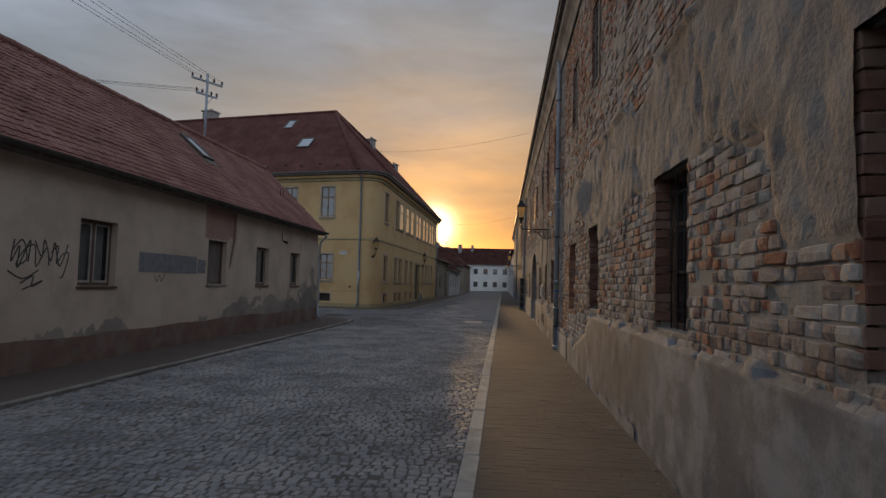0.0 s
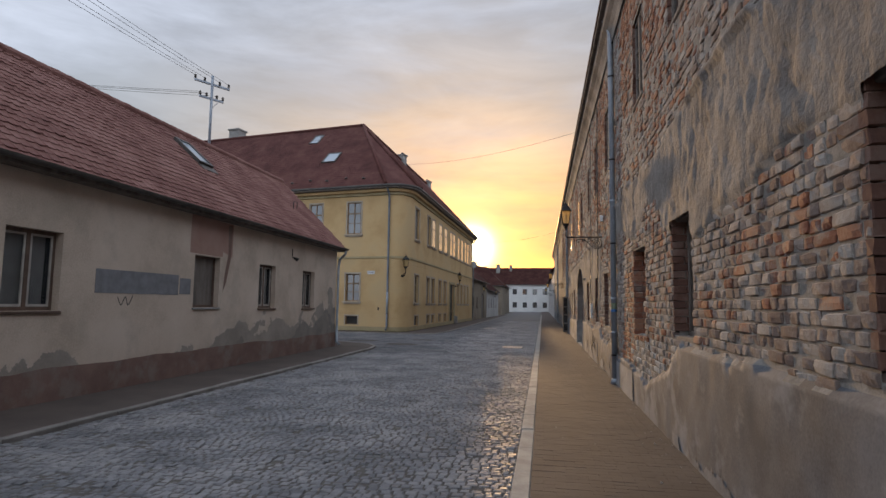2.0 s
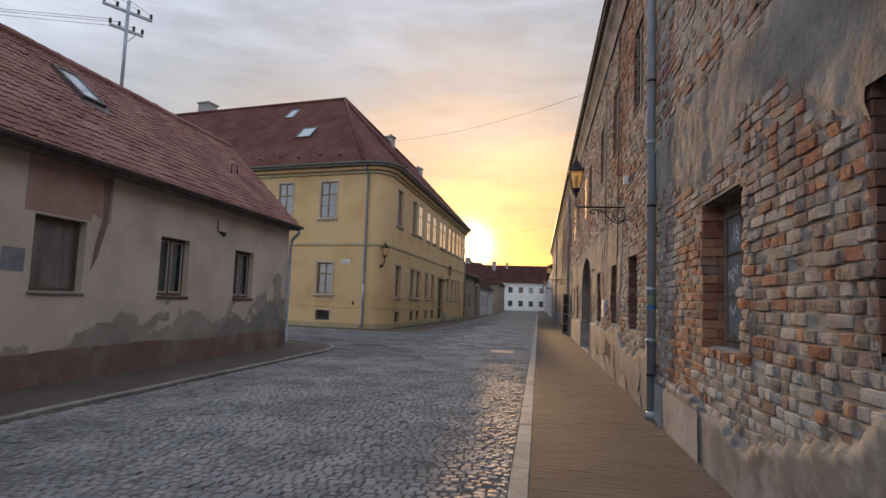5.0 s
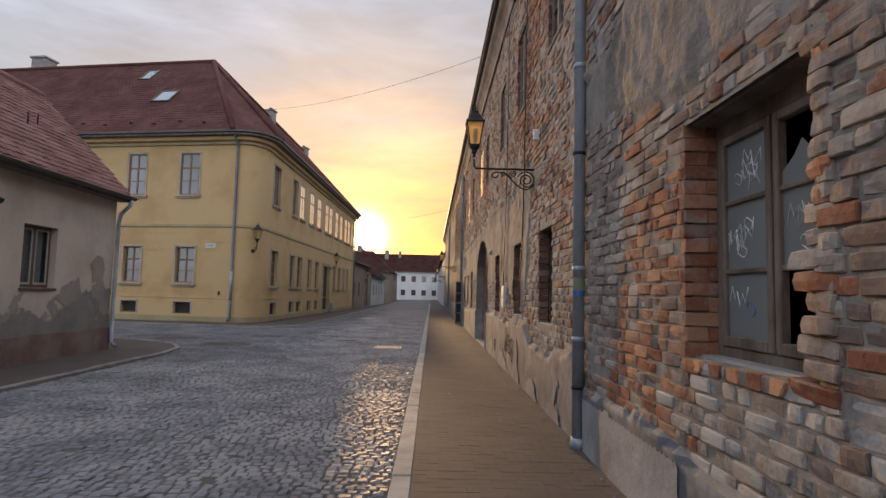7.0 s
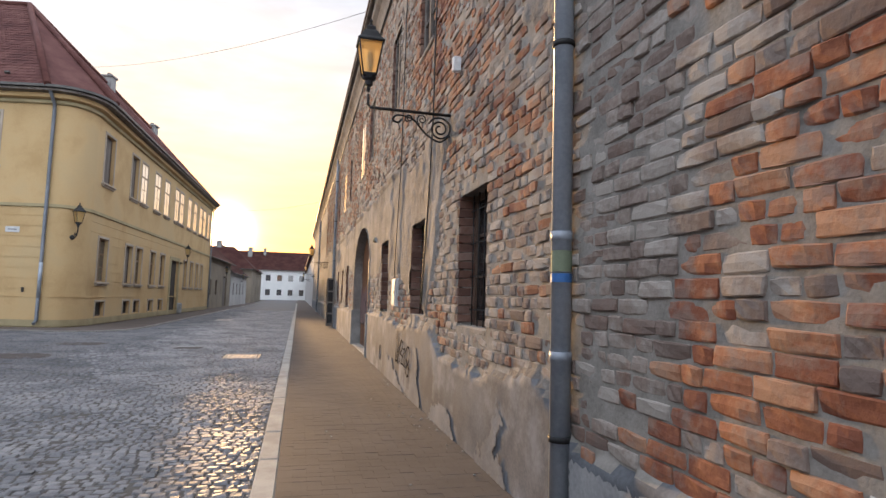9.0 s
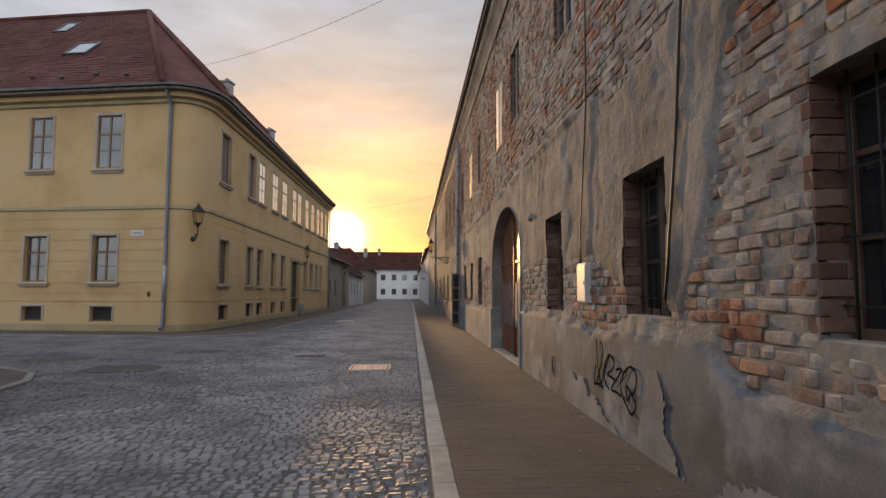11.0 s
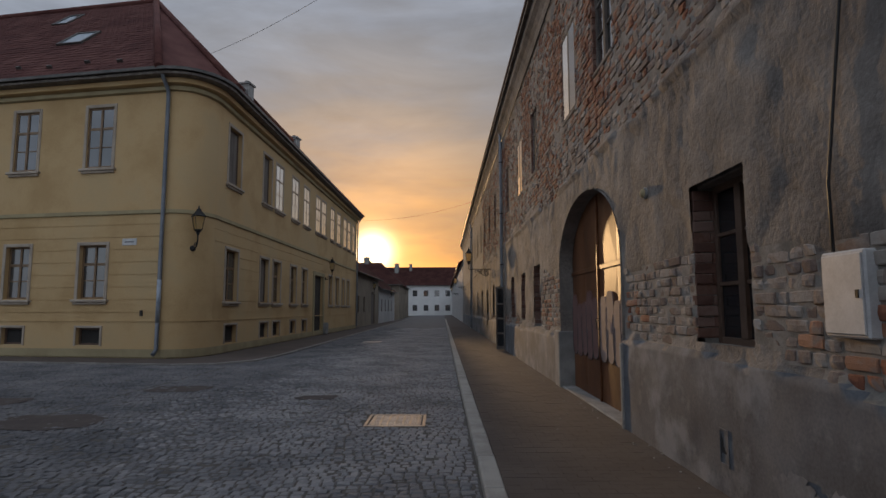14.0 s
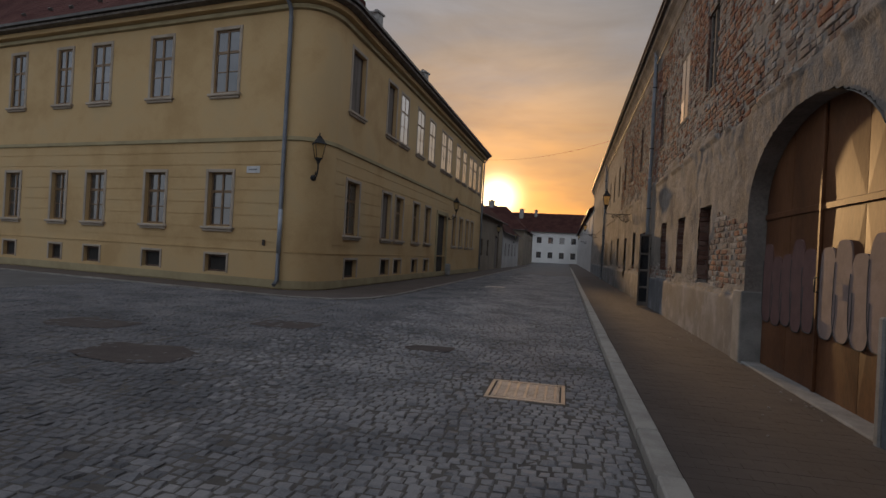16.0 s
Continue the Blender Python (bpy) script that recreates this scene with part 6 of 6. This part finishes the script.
for t in np.linspace(0, 1, 13):
    q = p0 * (1 - t) ** 2 + ctrl * 2 * t * (1 - t) + p1 * t * t
    cur = [bm.verts.new((q.x, q.y, z)) for z in (-0.1, YEAVE)]
    if prev:
        f = bm.faces.new((prev[0], cur[0], cur[1], prev[1]))
        f.smooth = True
    prev = cur
part("rounded_corner", bm, M["yellow"], yellow_house, "plain rounded yellow corner")


def ring_band(name, z0, z1, proud, mat, label=""):
    """A band round the two facades and the corner."""
    line = [Vector((S0.x, S0.y)), p0] + [p0 * (1 - t) ** 2 + ctrl * 2 * t * (1 - t) + p1 * t * t for t in np.linspace(0.1, 0.9, 8)] + [p1, p1 + fd * FLEN]
    bm = bmesh.new()
    prev = None
    for i, q in enumerate(line):
        d = (line[min(i + 1, len(line) - 1)] - line[max(i - 1, 0)]).normalized()
        o = Vector((d.y, -d.x))
        a, b = q - o * 0.05, q + o * proud
        cur = [bm.verts.new((a.x, a.y, z0)), bm.verts.new((b.x, b.y, z0 + 0.25 * (z1 - z0))), bm.verts.new((b.x, b.y, z1)), bm.verts.new((a.x, a.y, z1))]
        if prev:
            for j in range(4):
                bm.faces.new((prev[j], cur[j], cur[(j + 1) % 4], prev[(j + 1) % 4]))
        prev = cur
    bmesh.ops.recalc_face_normals(bm, faces=bm.faces[:])
    return part(name, bm, mat, yellow_house, label)


ring_band("string_course", 4.13, 4.27, 0.05, M["yellow_trim"], "moulded string course")
ring_band("plinth", -0.1, 0.2, 0.025, M["yellow_trim"], "low plinth")
ring_band("plinth_ledge", 0.98, 1.03, 0.02, M["yellow"])
ring_band("cornice", 7.84, 8.0, 0.1, M["yellow_trim"], "moulded cornice under the eaves")
ring_band("cornice", 8.0, 8.2, 0.26, M["yellow"], "yellow cove of the cornice")
ring_band("eaves_board", 8.2, 8.3, 0.5, M["oldwood"], "dark eaves board")
ring_band("gutter", 8.3, 8.42, 0.58, M["darkzinc"], "dark metal gutter")
for opens, mm in ((side_open, SM), (front_open, FM)):
    for a, b, c, d, st in opens:
        back = 0.006 if st == "bright" else 0.035 if st == "six" and c > 4 else 0.12
        w = window_unit(yellow_house, mm @ Matrix.Translation((a, back, c)), b - a, d - c, st, {"six": "brown six-pane window in a grey moulded surround", "bright": "six-pane window whose glass mirrors the sky", "blind": "blank recessed window niche", "cellar": "dark cellar opening"}[st])
        trim_unit(w, b - a, d - c, M["surround"], 0.1 if st != "cellar" else 0.07, st != "cellar", 0.012 if st == "bright" else 0.03, back)
# dark sheets behind both facades, the rooms' lack of light in their colour
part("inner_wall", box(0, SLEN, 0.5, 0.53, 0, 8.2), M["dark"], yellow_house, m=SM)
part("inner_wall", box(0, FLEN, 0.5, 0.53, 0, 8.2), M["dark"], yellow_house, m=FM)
part("end_wall", box(FLEN - 0.2, FLEN, 0.0, 9.5, -0.1, 8.3), M["yellow"], yellow_house, m=FM)
# gateway: the shade of its depth is put into the door's dark colour
gd = part("door", join(box(12.75, 13.73, 0.14, 0.18, 0, 2.4, 0.01), box(13.77, 14.75, 0.14, 0.18, 0, 2.4, 0.01), box(12.75, 14.75, 0.13, 0.19, 2.4, 3.15)), M["board"], yellow_house, "double door coloured near-black for a deep shaded gateway", FM)
part("surround", join(box(12.5, 12.75, -0.05, 0.05, 0, 3.35, 0.015), box(14.75, 15.0, -0.05, 0.05, 0, 3.35, 0.015), box(12.75, 14.75, -0.05, 0.05, 3.15, 3.35, 0.015)), M["yellow_trim"], gd)
part("guard_stone", join(box(14.8, 15.1, -0.3, 0.0, -0.05, 0.6, 0.06)), M["concrete"], yellow_house, "stone guard by the gateway", FM)
for yy, m0 in ((0, SM),):
    part("downpipe", tube([(SLEN + 0.12, -0.42, 8.3), (SLEN + 0.12, -0.35, 8.15), (SLEN + 0.12, -0.1, 7.85), (SLEN + 0.12, -0.08, 7.6), (SLEN + 0.12, -0.08, 0.2), (SLEN + 0.12, -0.22, 0.06)], 0.06, 10), M["zincdark"], yellow_house, "grey metal downpipe at the corner", SM)
    part("pipe_shoe", tube([(SLEN + 0.12, -0.08, 2.2), (SLEN + 0.12, -0.08, 0.95)], 0.063, 10), M["zinc"], yellow_house, "newer pale length of downpipe", SM)
part("downpipe", tube([(FLEN - 0.1, -0.5, 8.4), (FLEN - 0.1, -0.3, 8.1), (FLEN - 0.1, -0.1, 7.8), (FLEN - 0.1, -0.1, 0.1)], 0.055, 8), M["zinc"], yellow_house, "zinc downpipe", FM)
plate = empty("street_plate", "small white enamel plate on the yellow wall", "sign", SM @ Matrix.Translation((SLEN - 0.98, -0.005, 3.33)))
part("plate", box(-0.24, 0.24, -0.012, 0.0, -0.1, 0.1, 0.004), M["boxgrey"], plate)
part("bar", box(-0.15, 0.15, -0.015, -0.0125, -0.02, 0.02), M["greypaint"], plate)
part("wall_cap", box(SLEN - 0.5, SLEN - 0.42, -0.05, 0.0, 1.15, 1.32, 0.008), M["board"], yellow_house, "small dark wall box", SM)
# roof: hips and ridges
PK = Vector((-12.14, 39.96, 14.0))
fo = Vector((fd.y, -fd.x)) * 0.55
ec0, ec1 = Vector((*(p0 + sd * 0.1 + Vector((sd.y, -sd.x)) * 0.55), 8.38)), Vector((*(p1 + fo), 8.38))
eF = Vector((*(p1 + fd * (FLEN + 0.3) + fo), 8.38))
rs = PK + Vector((-sd.x, -sd.y, 0)) * 36
rf = Vector((PK.x + 0.55, 61.0, 14.0))
eS = Vector((*(p0 - sd * 36 + Vector((sd.y, -sd.x)) * 0.55), 8.38))
bm = bmesh.new()
V = {k: bm.verts.new(p) for k, p in dict(pk=PK, a=ec0, b=ec1, f=eF, rf=rf, rs=rs, s=eS, bk=rf + Vector((-6, 0, -5.5)), bs=rs + Vector((1, 6, -5.5))).items()}
for face in (("s", "a", "pk", "rs"), ("a", "b", "pk"), ("b", "f", "rf", "pk"), ("pk", "rf", "bk"), ("rs", "pk", "bk", "bs"), ("f", "bk", "rf")):
    bm.faces.new([V[k] for k in face])
for vv in V.values():
    vv.co.z -= 0.03
yroof = part("roof", bm, M["tile_old"], yellow_house, "dark red hipped tile roof")
tiled_slope(yroof, Vector((*(p0 - sd * 24 + Vector((sd.y, -sd.x)) * 0.55), 8.38)), ec0, PK, PK - Vector((sd.x, sd.y, 0)) * 24, M["tile_old"], M["tile_piece"], 0.21, 0.24, None, "small dark red roof tiles", 0.45)
tiled_slope(yroof, ec1, eF, rf, PK, M["tile_old"], M["tile_piece"], 0.21, 0.24, None, "small dark red roof tiles", 0.45)
for name, a, b in (("hip_cap", ec0, PK), ("hip_cap", ec1, PK), ("ridge_cap", PK, rs), ("ridge_cap", PK, rf)):
    part(name, tube([a + Vector((0, 0, 0.03)), b + Vector((0, 0, 0.03))], 0.12, 8), M["tile_old"], yroof)
# roof windows, vents, chimneys
slope_n = Vector((sd.x, sd.y, 0)).cross(Vector((0, 0, 1))).normalized()
Wd = (PK - ec0).dot(-slope_n) if (PK - ec0).dot(-slope_n) > 0 else -(PK - ec0).dot(-slope_n)
pitch = math.atan2(5.5, abs(Wd))


def on_side_roof(s, k):
    """A frame on the side slope: s metres from the pipe, k of the way up."""
    base = Vector((*(p0 - sd * s + Vector((sd.y, -sd.x)) * 0.55), 8.38))
    inward = Vector((-sd.y, sd.x, 0))
    pos = base + inward * abs(Wd) * k + Vector((0, 0, 5.5 * k))
    return Matrix.Translation(pos) @ Matrix(((sd.x, -sd.y, 0, 0), (sd.y, sd.x, 0, 0), (0, 0, 1, 0), (0, 0, 0, 1))) @ Euler((pitch, 0, 0)).to_matrix().to_4x4()


for s, k, w in ((5.1, 0.46, 0.5), (7.6, 0.82, 0.36)):
    g = empty("roof_window", "framed roof window in the dark red roof reflecting the sky", "roof window", on_side_roof(s, k))
    part("frame", join(box(-w, -w + 0.08, -0.6, 0.6, 0, 0.12), box(w - 0.08, w, -0.6, 0.6, 0, 0.12), box(-w + 0.08, w - 0.08, 0.52, 0.6, 0, 0.12), box(-w + 0.08, w - 0.08, -0.6, -0.52, 0, 0.12)), M["darkzinc"], g)
    part("pane", box(-w + 0.08, w - 0.08, -0.52, 0.52, 0.07, 0.09), M["skyglass"], g)


def chimney(x, y, z0, z1, w=0.5, label="grey rendered chimney with a capped top"):
    c = empty("chimney", label, "chimney", pose(x, y, 0, 0, 0, -10))
    part("shaft", box(-w / 2, w / 2, -w / 2, w / 2, z0, z1, 0.02), M["concrete"], c)
    part("cap", box(-w / 2 - 0.08, w / 2 + 0.08, -w / 2 - 0.08, w / 2 + 0.08, z1, z1 + 0.12, 0.02), M["concrete"], c)
    part("flue", lathe([(0.12, z1 + 0.1), (0.12, z1 + 0.3), (0.1, z1 + 0.3)], 10), M["darkzinc"], c)


chimney(-23.2, 42.5, 12.5, 14.75, 0.9)
chimney(-11.6, 60.0, 12.3, 14.2, 0.7)
chimney(-11.8, 50.0, 12.8, 14.4, 0.6)
for i in range(9):
    g = on_side_roof(1.6 + i * 1.25, 0.09 + 0.02 * (i % 2))
    tagged(part("snow_guard", box(-0.09, 0.09, -0.03, 0.03, 0.0, 0.12, 0.01), M["darkzinc"], m=g), "small metal snow guard above the gutter", "snow guard", "snow guards")


# corner lanterns of the yellow house
def arm_lamp(m, label="black iron lantern on a curved wall arm"):
    g = empty("street_lamp", label, "street lamp", m, "wall lanterns")
    part("arm", tube([(0, 0.05, -0.45), (0, -0.12, -0.5), (0, -0.32, -0.42), (0, -0.4, -0.25), (0, -0.4, -0.05)], 0.022, 6), M["iron"], g)
    part("wall_plate", lathe([(0.09, -0.03), (0.09, 0.02), (0.05, 0.05)], 10), M["iron"], g, m=pose(0, 0.0, -0.46, 90, 0, 0))
    part("scroll", tube([(0, -0.2 + a, -0.36 + b) for a, b in spiral(0, 0, 0.01, 0.07, 1.5, 0, 16)], 0.01, 5), M["iron"], g)
    lantern(g, 0, -0.4, 0.0, 0.9)
    return g


arm_lamp(Matrix.Translation((-7.72, 34.28, 3.6)) @ Euler((0, 0, radians(42))).to_matrix().to_4x4())
arm_lamp(FM @ Matrix.Translation((15.3, 0, 3.55)))

# ---- houses farther down the street ----
def street_house(name, label, m, length, depth, eave, ridge, mat, roof_mat, wins=(), group="", hip=0.0, over=0.35):
    """A house with its front along x of m, an eaves-side pitched roof and windows (u0, u1, z0, z1, style)."""
    h = empty(name, label, "house", group=group)
    facade("wall", h, m, length, -0.15, eave, [w[:4] for w in wins], mat, 0.14)
    for sgn, uu in ((0, 0.0), (1, length)):
        bm = bmesh.new()
        pts = [(uu, 0, -0.15), (uu, depth, -0.15), (uu, depth, eave)] + ([(uu, depth / 2, ridge - 0.05)] if not hip else []) + [(uu, 0, eave)]
        bm.faces.new([bm.verts.new(p) for p in pts])
        part("gable_wall", bm, mat, h, "", m)
    part("back_wall", box(0, length, depth - 0.1, depth, -0.15, eave), mat, h, "", m)
    # dark sheet close behind the front, added for the unlit inside
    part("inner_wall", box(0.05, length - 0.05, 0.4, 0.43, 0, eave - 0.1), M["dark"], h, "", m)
    bm = bmesh.new()
    r0, r1 = hip, length - hip
    ridge_l = [bm.verts.new((r0 - (over if not hip else 0), depth / 2, ridge)), bm.verts.new((r1 + (over if not hip else 0), depth / 2, ridge))]
    k = (ridge - eave) / (depth / 2)
    fr = [bm.verts.new((-over, -over, eave - k * over + 0.08)), bm.verts.new((length + over, -over, eave - k * over + 0.08))]
    bk = [bm.verts.new((-over, depth + over, eave - k * over + 0.08)), bm.verts.new((length + over, depth + over, eave - k * over + 0.08))]
    bm.faces.new((fr[0], fr[1], ridge_l[1], ridge_l[0]))
    bm.faces.new((bk[1], bk[0], ridge_l[0], ridge_l[1]))
    if hip:
        bm.faces.new((fr[0], ridge_l[0], bk[0]))
        bm.faces.new((fr[1], bk[1], ridge_l[1]))
    bmesh.ops.solidify(bm, geom=bm.faces[:], thickness=0.1)
    rf_ob = part("roof", bm, roof_mat, h, "red brown tiled roof", m)
    for a, b, c, d, st in wins:
        w = window_unit(h, m @ Matrix.Translation((a, 0.08, c)), b - a, d - c, st)
    part("gutter", box(-over, length + over, -over - 0.1, -over, eave - k * over, eave - k * over + 0.1, 0.02), M["darkzinc"], h, "", m)
    return h


far = lambda us, z0, z1, w=0.9, st="far": [(u, u + w, z0, z1, st) for u in us]
street_house("far_house", "low grey-brown house with an old tiled roof", frame_matrix(-7.0, 60.9, 0.02, 1), 14, 8, 4.4, 7.5, M["brown_render"], M["tile_old"], far((1.5, 4.5), 1.1, 2.4) + [(9, 11.4, 0, 2.8, "shutter")])
street_house("far_house", "low dirty white house with an old tiled roof", frame_matrix(-6.7, 75.2, 0.02, 1), 15, 8, 3.6, 7.0, M["dimwhite"], M["tile_old"], far((2, 5, 8, 11), 1.1, 2.4))
street_house("far_house", "brown house with a broad hipped red roof facing the street", frame_matrix(-17.5, 97, 1, 0), 11.2, 9, 4.9, 8.15, M["brown_render"], M["tile_old"], far((5, 8), 1.1, 2.5), hip=3.0)
street_house("far_house", "grey two-storey house down the street", frame_matrix(-7.4, 110, 0.02, 1), 20, 10, 5.4, 9.3, M["brown_render"], M["tile_old"], far((2, 5.5, 9, 13, 16), 1.1, 2.5) + far((2, 5.5, 9, 13, 16), 3.8, 5.0))
chimney(-11.45, 101.5, 7.8, 8.8, 0.7)
wh = [(u, u + 1.1, z0, z1, "far") for u in (2.0, 4.5, 7.05, 9.6, 12.2, 14.75, 17.3, 19.9) for z0, z1 in ((0.97, 2.35), (4.35, 5.75))]
street_house("white_house", "white two-storey house closing the street, dark red roof", frame_matrix(-17, 153, 1, 0), 23, 11, 7.1, 11.6, M["white"], M["tile_old"], wh)
chimney(-11.45, 157, 10.0, 12.2, 0.9)
chimney(-8.1, 157.5, 10.3, 12.1, 0.6)
street_house("far_house", "pale two-storey house beyond the brick building", frame_matrix(1.75, 150, 0, -1), 73, 9, 6.4, 10.4, M["dimwhite"], M["tile_old"], [(u, u + 1, z0, z1, "far") for u in range(4, 70, 6) for z0, z1 in ((1.2, 2.7), (4.2, 5.6))])
arm_lamp(frame_matrix(-6.95, 70, 0.02, 1) @ Matrix.Translation((0, 0, 3.2)))
arm_lamp(frame_matrix(-6.65, 84, 0.02, 1) @ Matrix.Translation((0, 0, 3.1)))
bracket_lamp(1.75, 92.0, 3.4)
for i, (x, y, w, h) in enumerate(((-60, 175, 40, 9), (-20, 178, 30, 10), (25, 178, 40, 9), (-48, 60, 14, 8))):
    street_house("distant_house", "distant house with a brown roof behind the street", frame_matrix(x, y, 1, 0), w, 10, h * 0.6, h, M["dimwhite"], M["tile_old"])
# houses behind the camera that close the street
street_house("near_house", "plain rendered house closing the street behind", frame_matrix(12, -30, -1, 0), 40, 10, 5.0, 8.5, M["cream"], M["tile_old"])

# smooth newer cement low on the plinth beside the downpipe
flaked_patch("plinth_repair", right_building, 11.95, 14.05, -0.03, 0.62, lambda v: 0.47 + 0 * v, 0.05, WALL - 0.046, M["cement_light"], "smooth pale cement repair on the plinth", 2.0, 0.03)
flaked_patch("plinth_stain", right_building, 15.0, 21.0, 0.0, 0.8, lambda v: 0.22 + 0 * v, 0.8, WALL - 0.046, M["plinth_pale"], "pale worn blotches on the plinth", 33.0, 0.035)
flaked_patch("plinth_stain", right_building, 1.0, 9.0, 0.0, 0.55, lambda v: -0.02 + 0 * v, 0.7, WALL - 0.046, M["plinth_pale"], "pale worn blotches at the foot of the wall", 47.0, 0.035)

# grit and litter along the foot of the wall
bits = bmesh.new()
for i in range(160):
    x = WALL - 0.05 - abs(RNG.normal(0, 0.12))
    y = RNG.uniform(2, 32)
    if i % 5 == 0:
        x = RNG.uniform(0.3, 1.6)
    r = RNG.uniform(0.004, 0.014)
    bmesh.ops.create_icosphere(bits, subdivisions=1, radius=r, matrix=Matrix.Translation((x, y, r * 0.4)) @ Matrix.Diagonal((1, RNG.uniform(0.7, 1.6), 0.6, 1)))
tagged(part("grit", bits, M["concrete"]), "small pale crumbs of plaster on the brown pavement", "debris", kind="stuff")
